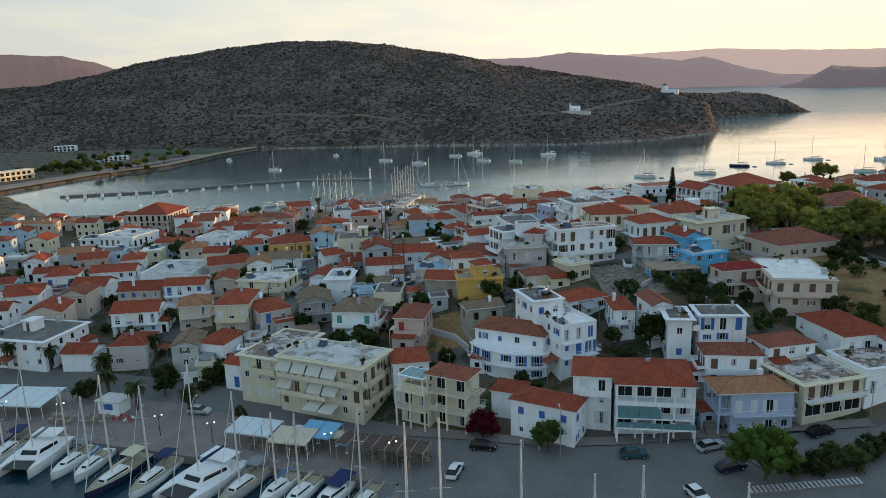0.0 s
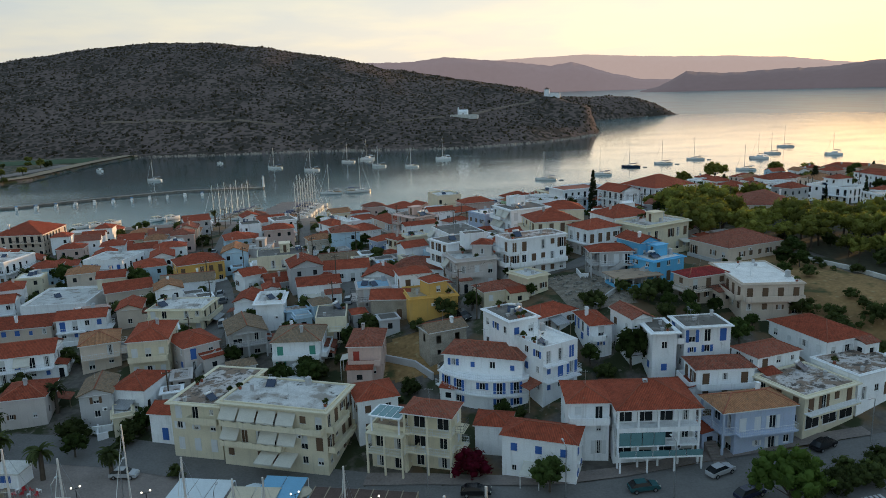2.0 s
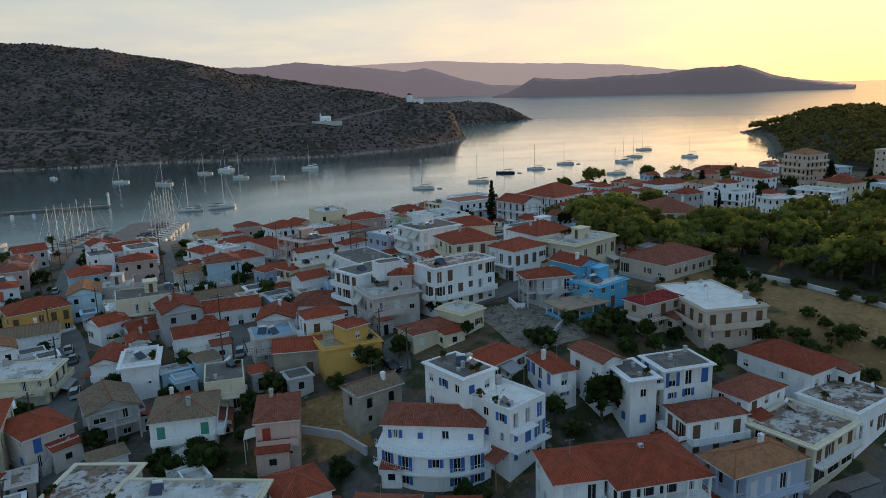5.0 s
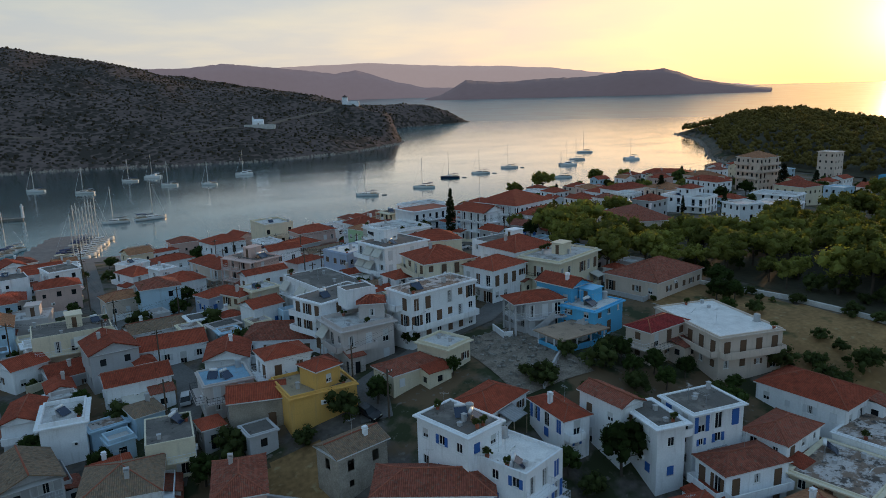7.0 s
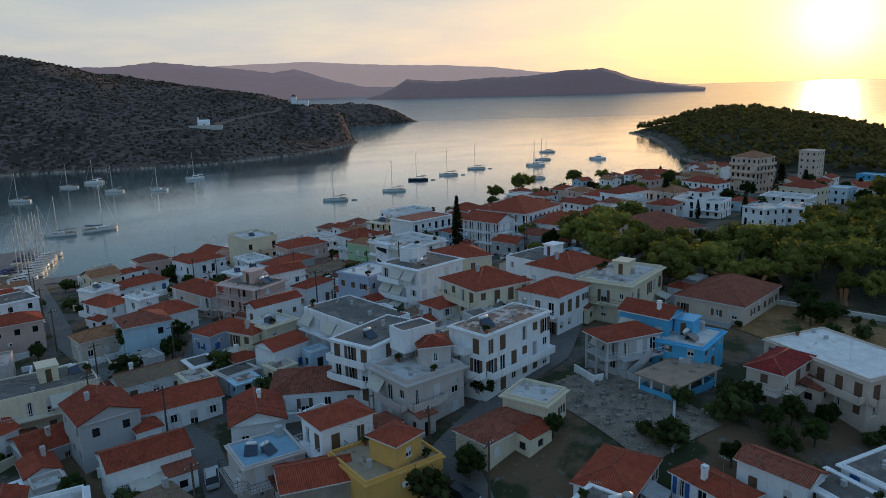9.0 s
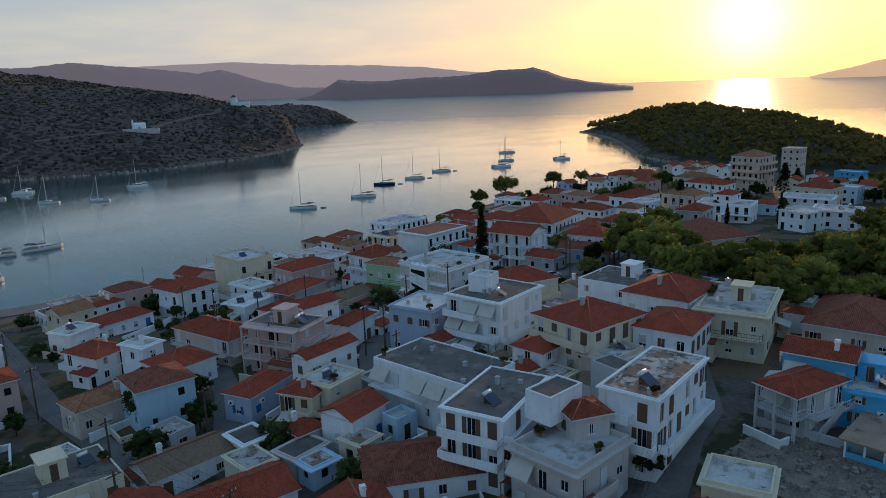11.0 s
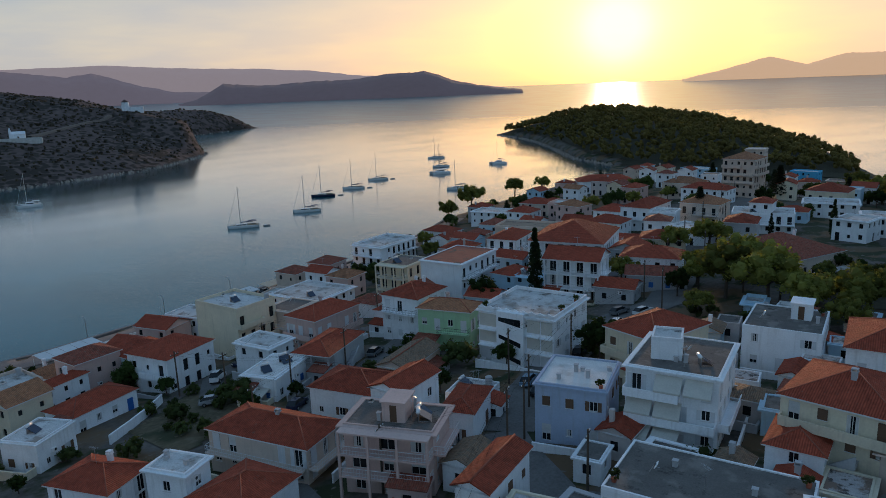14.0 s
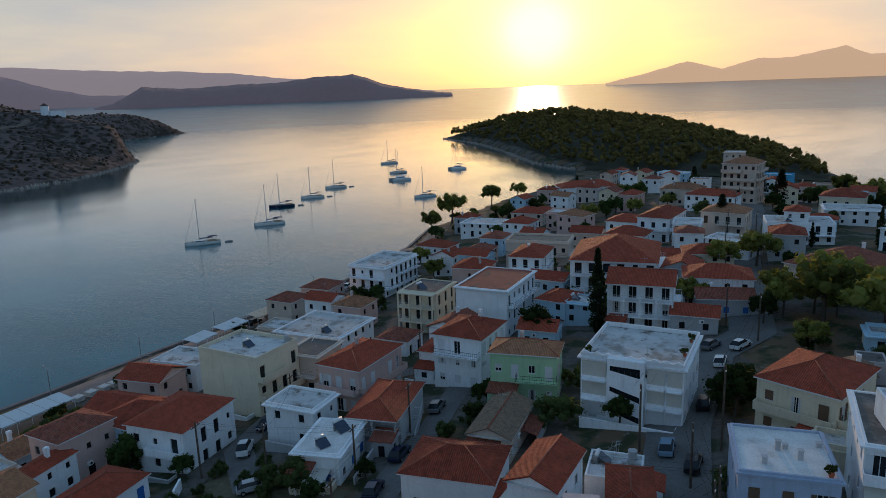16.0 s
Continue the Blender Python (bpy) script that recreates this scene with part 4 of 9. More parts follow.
def porch(e, pick, w, d):
    """A sloping sheet of tin, canvas or tiles on two posts before one side of a house."""
    rot, off, L = pick.choice(((0, d, w), (90, w, d), (270, w, d)))
    pw, pd, hi = min(L * 0.8, pick.uniform(2.8, 5.0)), pick.uniform(1.8, 2.8), pick.uniform(2.5, 2.9)
    lo = hi - pick.uniform(0.4, 0.8)
    M = pose(0, 0, 0, 0, 0, rot) @ pose(pick.uniform(-0.5, 0.5) * (L - pw), -off / 2 - 0.01, 0)
    cover = pick.choice(("tin", "canvas", "canvas", "tile"))
    b = Build()
    n = 7 if cover == "tin" else 1
    for k in range(n):
        x0, x1 = -pw / 2 + pw * k / n, -pw / 2 + pw * (k + 1) / n
        xm = (x0 + x1) / 2
        for xa, za, xb, zb in ((x0, 0, xm, 0.07), (xm, 0.07, x1, 0)) if n > 1 else ((x0, 0, x1, 0),):
            q = [(xa, -pd, lo + za), (xb, -pd, lo + zb), (xb, 0, hi + zb), (xa, 0, hi + za)]
            b.face(q, 0, [(p[0] + 50, p[1] + 50) for p in q])
            b.face([(p[0], p[1], p[2] - 0.06) for p in q][::-1])
            b.face([(xa, -pd, lo + za - 0.06), (xb, -pd, lo + zb - 0.06), (xb, -pd, lo + zb), (xa, -pd, lo + za)])
    part("porch_roof", b.mesh("porch_roof", [{"tin": TIN, "canvas": AWN, "tile": TILE["b"]}[cover]]), e, M,
         {"tin": "ribbed grey tin porch roof", "canvas": "pale canvas porch awning", "tile": "tiled porch roof"}[cover])
    for x in (-pw / 2 + 0.1, pw / 2 - 0.1):
        p = Build()
        p.box(x - 0.05, x + 0.05, -pd + 0.05, -pd + 0.15, -2.0, lo - 0.05)
        part("post", p.mesh("post", [TIMBER if cover != "canvas" else WHITEP]), e, M)


def pavilion(x, y, z, w, d, h, yaw):
    """An open garden room: low blue walls, posts and a flat pale roof."""
    e = thing("garden_pavilion", pose(x, y, z, 0, 0, yaw), "open garden pavilion with low sky-blue walls and pale roof", "pavilion")
    for L, rot, off in ((w, 0, d), (d, 90, w), (w, 180, d), (d, 270, w)):
        b = Build()
        b.box(-L / 2 + 0.21, L / 2 - 0.21, -off / 2, -off / 2 + 0.2, -2, 1.1)
        part("low_wall", b.mesh("low_wall", [WALL["blue"]]), e, pose(0, 0, 0, 0, 0, rot))
        for k in range(3):
            p = Build()
            xx = -L / 2 + 0.1 + (L - 0.2) * k / 3
            p.box(xx - 0.1, xx + 0.1, -off / 2, -off / 2 + 0.2, -2 if k == 0 else 1.1, h - 0.2)
            part("post", p.mesh("post", [WALL["white"]]), e, pose(0, 0, 0, 0, 0, rot))
    r = Build()
    r.box(-w / 2 - 0.5, w / 2 + 0.5, -d / 2 - 0.5, d / 2 + 0.5, h - 0.2, h)
    part("roof", r.mesh("roof", [DECK["t"]]), e)
    f = Build()
    f.face([(-w / 2, -d / 2, 0.05), (w / 2, -d / 2, 0.05), (w / 2, d / 2, 0.05), (-w / 2, d / 2, 0.05)])
    part("floor", f.mesh("floor", [DECK["g"]]), e)


def bow_front(e, base, w, d, top, wall):
    """A curved lower front with a terrace on it and a curved balcony half-way up."""
    M = base @ pose(0, -d / 2, 0)
    n, sag = 12, 2.8
    half = w / 2 + 0.9
    R = (half * half + sag * sag) / (2 * sag)

    def arc(extra):
        a = math.asin(half / R)
        return [((R + extra) * math.sin(t), R - sag - (R + extra) * math.cos(t)) for t in [-a + 2 * a * k / n for k in range(n + 1)]]
    body = Build()
    line = arc(0)
    for (xa, ya), (xb, yb) in zip(line, line[1:]):
        body.face([(xa, ya, -3), (xb, yb, -3), (xb, yb, top), (xa, ya, top)])
        body.face([(xa, ya, top), (xb, yb, top), (xb, 0.3, top), (xa, 0.3, top)])
    body.box(-half, half, 0.302, d, -3, top)
    part("bowed_front", body.mesh("bowed_front", [WALL[wall]]), e, M)
    for z in (top / 2 - 0.1, top - 0.12):
        slab, rail = Build(), Build()
        out, inn = arc(0.75 if z < top - 1 else 0.3), arc(-0.02)
        for k in range(n):
            p, q, r, s = out[k], out[k + 1], inn[k + 1], inn[k]
            slab.face([(*p, z + 0.125), (*q, z + 0.125), (*r, z + 0.125), (*s, z + 0.125)])
            slab.face([(*s, z - 0.1), (*r, z - 0.1), (*q, z - 0.1), (*p, z - 0.1)])
            slab.face([(*p, z - 0.1), (*q, z - 0.1), (*q, z + 0.125), (*p, z + 0.125)])
            for hz in (0.5, 1.05):
                rail.bar((*p, z + hz), (*q, z + hz), 0.03, 4)
            for j in range(4):
                u = j / 4
                x, y = p[0] + (q[0] - p[0]) * u, p[1] + (q[1] - p[1]) * u
                rail.bar((x, y, z + 0.1), (x, y, z + 1.05), 0.016, 4)
        part("curved_slab", slab.mesh("curved_slab", [WALL[wall]]), e, M)
        part("railing", rail.mesh("railing", [RAIL]), e, M)
    for k in (1, 3, 6, 8, 10):
        (xa, ya), (xb, yb) = line[k], line[k + 1]
        yaw = math.degrees(math.atan2(yb - ya, xb - xa))
        for z in ((top / 2 + 0.06, 2.0), (0.5, 1.2)) if k != 6 else ((top / 2 + 0.8, 1.2),):
            if z[0] + z[1] < top - 0.1:
                m = M @ pose((xa + xb) / 2, (ya + yb) / 2, z[0], 0, 0, yaw)
                part("window", window_mesh(1.0, z[1]), e, m @ pose(0, -0.035, 0))
                for left in (-1.0, 0.5):
                    part("shutter", shutter_mesh(0.5, z[1], "b"), e, m @ pose(left, -0.03, 0))


def stair_front(e, base, w, d, h):
    """A white stairwell on the front, its slanted openings drawn as flat dark sheets, and blinds in the bays beside it.
    """
    M = base @ pose(0, -d / 2, 0)
    sw, x0 = min(5.2, w * 0.36), -w * 0.22
    well = Build()
    well.box(x0, x0 + sw, -0.9, -0.002, -2.5, h + 0.5)
    part("stairwell", well.mesh("stairwell", [WALL["white"]]), e, M)
    for k, zz in enumerate((0.4, 3.2, 5.7)):
        q = [(x0 + 0.4, zz + 1.9), (x0 + 0.4, zz + 0.9), (x0 + sw - 0.5, zz - 0.5 + 0.1), (x0 + sw - 0.5, zz + 0.9)]
        if k == 2:
            q = [(x0 + 0.4, zz + 2.2), (x0 + 0.4, zz + 1.2), (x0 + sw - 0.5, zz + 0.2), (x0 + sw - 0.5, zz + 2.2)]
        q = [(x, z + 0.12) for x, z in q]
        q[1], q[2] = (q[1][0], q[0][1] + (q[1][1] - q[0][1]) * 0.62), (q[2][0], q[3][1] + (q[2][1] - q[3][1]) * 0.62)
        # near-black face on the solid wall stands in for the shade inside the stair
        dark_sheet = Build()
        dark_sheet.face([(x, -0.905, z) for x, z in q])
        part("stair_opening", dark_sheet.mesh("stair_opening", [GLASS]), e, M)
        for j in range(5):
            a = (j + 0.5) / 5
            b = Build()
            top, low = Vector((q[0][0], -0.92, q[0][1])).lerp(Vector((q[3][0], -0.92, q[3][1])), a), Vector((q[1][0], -0.92, q[1][1])).lerp(Vector((q[2][0], -0.92, q[2][1])), a)
            b.bar(low, low.lerp(top, 0.62), 0.03, 4)
            part("baluster", b.mesh("baluster", [RAILD]), e, M)
    for xa, xb in ((-w / 2 + 0.2, x0 - 0.25), (x0 + sw + 0.25, x0 + sw + 0.25 + (w / 2 - x0 - sw) * 0.46), (x0 + sw + 0.5 + (w / 2 - x0 - sw) * 0.46, w / 2 - 0.2)):
        for zz in (0.6, 3.4, 6.0):
            b = Build()
            b.box(xa, xb, -0.14, -0.03, zz, zz + 2.0)
            part("blind", b.mesh("blind", [AWN if zz > 3 else SHUT["w"]]), e, M, "pale roller blind")
        for zz in (2.9, 5.6):
            b = Build()
            b.box(xa, xb, -0.85, -0.003, zz - 0.14, zz)
            part("balcony_slab", b.mesh("balcony_slab", [WALL["white"]]), e, M)
    cop = Build()
    n = 9
    for k in range(n):
        xa, xb = -w / 2 + w * k / n, -w / 2 + w * (k + 1) / n
        cop.face([(xa, -0.24, h + 0.5), (xb, -0.24, h + 0.5), (xb, -0.24, h + 0.62), ((xa + xb) / 2, -0.24, h + 0.95), (xa, -0.24, h + 0.62)])
        cop.face([(xa, -0.02, h + 0.5), (xa, -0.02, h + 0.62), ((xa + xb) / 2, -0.02, h + 0.95), (xb, -0.02, h + 0.62), (xb, -0.02, h + 0.5)])
        cop.face([(xa, -0.24, h + 0.62), ((xa + xb) / 2, -0.24, h + 0.95), ((xa + xb) / 2, -0.02, h + 0.95), (xa, -0.02, h + 0.62)])
        cop.face([((xa + xb) / 2, -0.24, h + 0.95), (xb, -0.24, h + 0.62), (xb, -0.02, h + 0.62), ((xa + xb) / 2, -0.02, h + 0.95)])
    part("scalloped_parapet", cop.mesh("scalloped_parapet", [WALL["white"]]), e, M)


def extras(e, rnd, w, d, h, n, roof, wall):
    """What has been added to a house over the years: a lean-to, an outside stair, a stair head on a flat roof."""
    if rnd.random() < 0.45 and min(w, d) > 4.5:
        aw, ad, ah = rnd.uniform(2.6, min(w, 4.5)), rnd.uniform(1.8, 2.8), rnd.uniform(2.5, 3.0)
        rot, off, L = rnd.choice(((0, d, w), (90, w, d)))
        M = pose(0, 0, 0, 0, 0, rot) @ pose(rnd.choice((-1, 1)) * max(0, L / 2 - aw / 2 - 0.05), -off / 2 - ad / 2, 0)
        b = Build()
        for side, (LL, r2, o2) in enumerate(((aw, 0, ad), (ad, 90, aw), (ad, 270, aw))):
            ops = [(-0.5, 0.5, 0.9, 1.9)] if rnd.random() < 0.6 else [(-0.45, 0.45, 0.05, 2.05)]
            for q in wall_side(b, LL, -2.5, ah, ops):
                b.face([pose(0, 0, 0, 0, 0, r2) @ pose(0, -o2 / 2, 0) @ Vector(p) for p in q])
            for xa, xb, za, zb in ops:
                b.face([pose(0, 0, 0, 0, 0, r2) @ pose(0, -o2 / 2, 0) @ Vector(p) for p in ((xa, 0.16, za), (xb, 0.16, za), (xb, 0.16, zb), (xa, 0.16, zb))], 1)
        part("lean_to", b.mesh("lean_to", [WALL[wall], GLASS]), e, M)
        r = Build()
        p = [(-aw / 2 - 0.2, -ad / 2 - 0.25, ah), (aw / 2 + 0.2, -ad / 2 - 0.25, ah), (aw / 2 + 0.2, ad / 2, ah + 0.55), (-aw / 2 - 0.2, ad / 2, ah + 0.55)]
        r.face(p, 0, [(q[0] + 50, q[1] + 50) for q in p])
        r.face([(q[0], q[1], q[2] - 0.12) for q in p][::-1], 0)
        for i in range(4):
            j = (i + 1) % 4
            r.face([(p[i][0], p[i][1], p[i][2] - 0.12), (p[j][0], p[j][1], p[j][2] - 0.12), p[j], p[i]])
        part("lean_to_roof", r.mesh("lean_to_roof", [TILE[rnd.choice(("", "b"))]]), e, M)
    if n > 1 and rnd.random() < 0.35 and d > 5:
        b = Build()
        steps = 16
        L = steps * 0.27
        prof = [(-L / 2, -2.0)]
        for k in range(steps):
            prof += [(-L / 2 + k * 0.27, (k + 1) * 0.185), (-L / 2 + (k + 1) * 0.27, (k + 1) * 0.185)]
        prof += [(L / 2, steps * 0.185 - 0.5), (-L / 2 + 5 * 0.27, 0.1), (-L / 2 + 5 * 0.27, -2.0)]
        for (xa, za), (xb, zb) in zip(prof, prof[1:] + prof[:1]):
            b.face([(xa, -1.1, za), (xa, -0.005, za), (xb, -0.005, zb), (xb, -1.1, zb)])
        b.face([(x, -1.1, z) for x, z in prof][::-1])
        b.face([(x, -0.005, z) for x, z in prof])
        rail = Build()
        rq = [(-L / 2, -0.3), (L / 2, steps * 0.185 - 0.5), (L / 2, steps * 0.185 + 0.9), (-L / 2, 0.95)]
        for (xa, za), (xb, zb) in zip(rq, rq[1:] + rq[:1]):
            rail.face([(xa, -1.24, za), (xa, -1.102, za), (xb, -1.102, zb), (xb, -1.24, zb)][::-1])
        rail.face([(x, -1.24, z) for x, z in rq])
        rail.face([(x, -1.102, z) for x, z in rq][::-1])
        rot, off = rnd.choice(((0, d), (90, w)))
        stair_wall = WALL["white" if wall in ("white", "bluew") else "greyw"]
        part("outside_stair", b.mesh("outside_stair", [stair_wall]), e, pose(0, 0, 0, 0, 0, rot) @ pose(0, -off / 2, 0))
        part("stair_parapet", rail.mesh("stair_parapet", [stair_wall]), e, pose(0, 0, 0, 0, 0, rot) @ pose(0, -off / 2, 0))
    if roof == "flat" and w > 6 and d > 6 and rnd.random() < 0.45:
        b = Build()
        b.box(-1.3, 1.3, -1.6, 1.6, h, h + 2.3, 0, "b")
        b.box(-1.5, 1.5, -1.8, 1.8, h + 2.3, h + 2.45)
        b.face([(-0.4, -1.605, h + 0.05), (0.4, -1.605, h + 0.05), (0.4, -1.605, h + 2.0), (-0.4, -1.605, h + 2.0)], 1)
        part("stair_head", b.mesh("stair_head", [WALL[wall], SHUT["n"]]), e, pose(rnd.uniform(-0.2, 0.2) * w, rnd.uniform(0, 0.25) * d, 0))

def glass_canopy(e, w, d, h):
    """A flat canopy of blue-green glass on four white posts over a roof terrace."""
    for x in (-w / 2 + 0.12, w / 2 - 0.12):
        for y in (-d / 2 + 0.12, d / 2 - 0.12):
            p = Build()
            p.box(x - 0.11, x + 0.11, y - 0.11, y + 0.11, h + 0.03, h + 2.5)
            part("canopy_post", p.mesh("canopy_post", [WALL["white"]]), e)
    f = Build()
    f.box(-w / 2 - 0.25, w / 2 + 0.25, -d / 2 - 0.25, d / 2 + 0.25, h + 2.5, h + 2.66)
    part("canopy_frame", f.mesh("canopy_frame", [WALL["white"]]), e)
    for k in range(4):
        g = Build()
        x0 = -w / 2 + w * k / 4
        g.box(x0 + 0.05, x0 + w / 4 - 0.05, -d / 2 + 0.05, d / 2 - 0.05, h + 2.664, h + 2.70)
        part("canopy_pane", g.mesh("canopy_pane", [TEAL]), e, None, "blue-green canopy pane")


def terrace_front(e, w, d, foot):
    """A slab terrace on white posts before the first floor, with a blue-green glass balustrade and glazed bays behind."""
    y0, y1, z = -d / 2 - 1.5, -d / 2 - 0.06, 1.75
    b = Build()
    b.box(-w / 2, w / 2, y0, y1, z - 0.2, z)
    part("terrace_slab", b.mesh("terrace_slab", [WALL["white"]]), e)
    for k in range(4):
        x = -w / 2 + 0.15 + (w - 0.3) * k / 3
        b = Build()
        b.box(x - 0.11, x + 0.11, y0 + 0.05, y0 + 0.27, foot, z - 0.2)
        part("post", b.mesh("post", [WALL["white"]]), e)
    for k in range(5):
        x = -w / 2 + w * k / 5
        b = Build()
        b.box(x + 0.06, x + w / 5 - 0.06, y0 + 0.05, y0 + 0.08, z + 0.06, z + 0.95)
        part("balustrade_pane", b.mesh("balustrade_pane", [TEAL]), e, None, "blue-green glass balustrade pane")
        b = Build()
        b.box(x - 0.02, x + 0.03, y0 + 0.04, y0 + 0.09, z, z + 1.0)
        part("balustrade_post", b.mesh("balustrade_post", [RAILD]), e)
    for k in range(4):
        x = -w / 2 + 0.35 + k * 1.65
        b = Build()
        b.box(x, x + 1.55, -d / 2 - 0.05, -d / 2 - 0.01, 2.75, 4.75)
        part("bay_pane", b.mesh("bay_pane", [TEAL]), e, None, "blue-green sliding glass pane")
    b = Build()
    b.box(-w / 2, w / 2, -d / 2 - 0.08, -d / 2 - 0.005, 4.8, 5.5)
    part("fascia", b.mesh("fascia", [WALL["white"]]), e)


def shopfronts(e, w, d):
    """Tall glazed shopfronts set under a shallow canopy along the ground floor."""
    for k in range(3):
        x0, x1 = -w / 2 + 0.4 + k * w / 3, -w / 2 + (k + 1) * w / 3 - 0.4
        b = Build()
        b.box(x0, x1, -0.06, -0.004, 0.05, 2.7)
        b.box(x0 + 0.08, (x0 + x1) / 2 - 0.04, -0.075, -0.062, 0.3, 2.6, 1)
        b.box((x0 + x1) / 2 + 0.04, x1 - 0.08, -0.075, -0.062, 0.3, 2.6, 1)
        part("shopfront", b.mesh("shopfront", [FRAME, GLASS]), e, pose(0, -d / 2, 0), "glazed shopfront in a white frame")
    c = Build()
    c.box(-w / 2, w / 2, -1.1, -0.004, 2.78, 2.92)
    part("canopy_slab", c.mesh("canopy_slab", [WALL["white"]]), e, pose(0, -d / 2, 0))


# ---- the houses of the town ----
last = house(-21.0, 121.8, 2.5, 17.5, 9.7, 9.77689, -25, "flat", "", "cream", bal=3, sh="n", awn=3, solid=True, plain=True)
last = house(-32.4, 130.6, 3.1, 8.6, 14.8, 8, -23, "flat", "p", "cream", bal=1, sh="w", plain=True)
last = house(0.3, 111.2, 3.2, 7.3, 5.1, 9.09072, -28, "hip", "b", "cream", bal=2, sh="w", deep=1)
last = house(-5.8, 113.0, 2.8, 5.9, 4.8, 6.2, -30, "flat", "t", "cream", bal=1, sh="w", deep=1, plain=True)
glass_canopy(last, 4.6, 3.6, 6.2)
last = house(15.4, 105.8, 3.4, 10.6, 5.6, 6.2, -29, "hip", "", "white", sh="b", plain=True)
last = house(10.0, 112.9, 5.2, 5.1, 5.0, 3.5, -22, "hip", "", "white", sh="n")
last = house(32.1, 107.2, 4.8, 11.8, 10.6, 8.17608, -9, "hip", "", "white", sh="w", deep=2)
terrace_front(last, 11.8, 10.6, -1.6)
last = house(23.2, 109.9, 5.0, 6.0, 7.8, 8, -12, "hip", "", "white", bal=1, sh="w", plain=True)
last = house(46.4, 104.4, 5.0, 6.1, 11.5, 6.66299, -89, "hip", "t", "bluegrey", bal=1, sh="w", deep=1)
last = house(58.0, 107.6, 6.3, 11.0, 9.0, 6.3, 15, "flat", "p", "cream", bal=1, sh="n", plain=True)
shopfronts(last, 11.0, 9.0)
last = house(69.6, 110.4, 7.6, 11.2, 8.6, 5.9, 13, "flat", "p", "white", bal=1, sh="n", plain=True)
last = house(69.5, 120.6, 10.7, 9.0, 12.5, 4.9, 10, "hip", "", "white", sh="w")
last = house(56.5, 115.7, 9.8, 5.7, 8.8, 4.92569, -78, "hip", "b", "white", sh="n")
last = house(47.0, 113.6, 8.4, 5.2, 9.2, 5.54417, -97, "hip", "b", "white", sh="n")
last = house(47.4, 120.5, 10.8, 6.1, 7.8, 7.98184, -95, "flat", "g", "white", bal=1, sh="b", plain=True)
last = house(40.3, 121.4, 10.0, 7.0, 4.0, 8.2, -97, "flat", "g", "white", sh="b", plain=True)
last = house(38.0, 126.9, 12.3, 7.2, 3.9, 6.70608, -83, "gable", "b", "white", sh="n")
last = house(32.5, 130.5, 12.6, 7.8, 3.9, 4.59386, -90, "hip", "", "white", bal=1, sh="b", deep=1)
last = house(26.4, 138.2, 13.6, 6.2, 9.2, 3.28387, -65, "hip", "", "white", sh="n")
last = house(16.8, 128.7, 9.9, 8.4, 5.7, 10.3151, -72, "flat", "g", "white", sh="b", plain=True)
last = house(21.1, 123.3, 8.2, 7.3, 8.4, 8.9, 22, "flat", "w", "white", bal=2, sh="b", plain=True)
last = house(12.2, 126.3, 7.0, 13.4, 6.6, 7.6, -28, "hip", "b", "white", sh="b", up=4.8, bow=True)
last = house(6.5, 137.9, 10.3, 7.4, 4.7, 5.2, 16, "gable", "o", "stone", sh="0")
last = house(6.7, 154.6, 11.6, 8.4, 9.9, 5.85883, -86, "flat", "y", "yellow", sh="0")
house(7.5, 153.6, 11.8, 4.1, 4.1, 8.41333, -71, "hip", "", "yellow", sh="w", up=5.41, onto=last)
last = house(-0.9, 157.3, 10.6, 7.7, 6.0, 5.8, -12, "gable", "", "stone", sh="n")
last = house(-4.1, 164.4, 10.4, 6.6, 7.1, 6.83564, -89, "flat", "b", "pinkgrey", bal=1, sh="w")
last = house(4.5, 162.9, 11.2, 5.1, 6.9, 8.58056, -84, "hip", "", "white", bal=1, sh="n")
last = house(9.2, 181.4, 12.1, 12.8, 9.0, 4.5, -25, "hip", "b", "white", sh="n")
last = house(-1.4, 176.6, 10.6, 6.8, 8.0, 6, -14, "gable", "", "white", sh="n")
last = house(-8.9, 190.2, 9.9, 10.8, 7.0, 5.5, 1, "gable", "", "white", sh="w")
last = house(-10.5, 203.8, 9.8, 10.2, 6.0, 4.8, 9, "gable", "o", "white", sh="n")
last = house(-15.8, 175.0, 9.4, 9.3, 6.0, 6.34823, 5, "gable", "", "white", bal=1, sh="w")
last = house(-13.2, 155.6, 8.9, 6.1, 8.6, 5.68226, -4, "flat", "g", "cream", sh="w")
last = house(-31.2, 173.2, 8.0, 4.5, 8.0, 6, -7, "gable", "", "white", sh="n")
last = house(-25.9, 167.5, 8.3, 5.6, 8.0, 6.6, -3, "flat", "", "white", sh="0")
last = house(-30.5, 156.2, 7.2, 7.2, 9.0, 5.5, 12, "gable", "o", "greyw", bal=1, sh="w", deep=1)
last = house(-19.5, 147.5, 7.2, 8.9, 9.0, 5.8, -8, "hip", "o", "white", sh="g")
last = house(-7.2, 138.7, 8.2, 5.8, 9.0, 6, -11, "hip", "b", "pink", sh="r")
last = house(-24.9, 203.8, 8.6, 13.2, 9.0, 8.5, 4, "flat", "g", "cream", sh="n")
last = house(-33.6, 228.1, 7.8, 8.7, 8.0, 6, -6, "flat", "", "pinkgrey", sh="n")
last = house(-25.8, 193.1, 8.5, 7.1, 7.0, 4, 14, "gable", "", "greyw", sh="n")
last = house(-33.0, 198.0, 7.9, 6.0, 6.0, 5.5, 29, "gable", "", "white", sh="n")
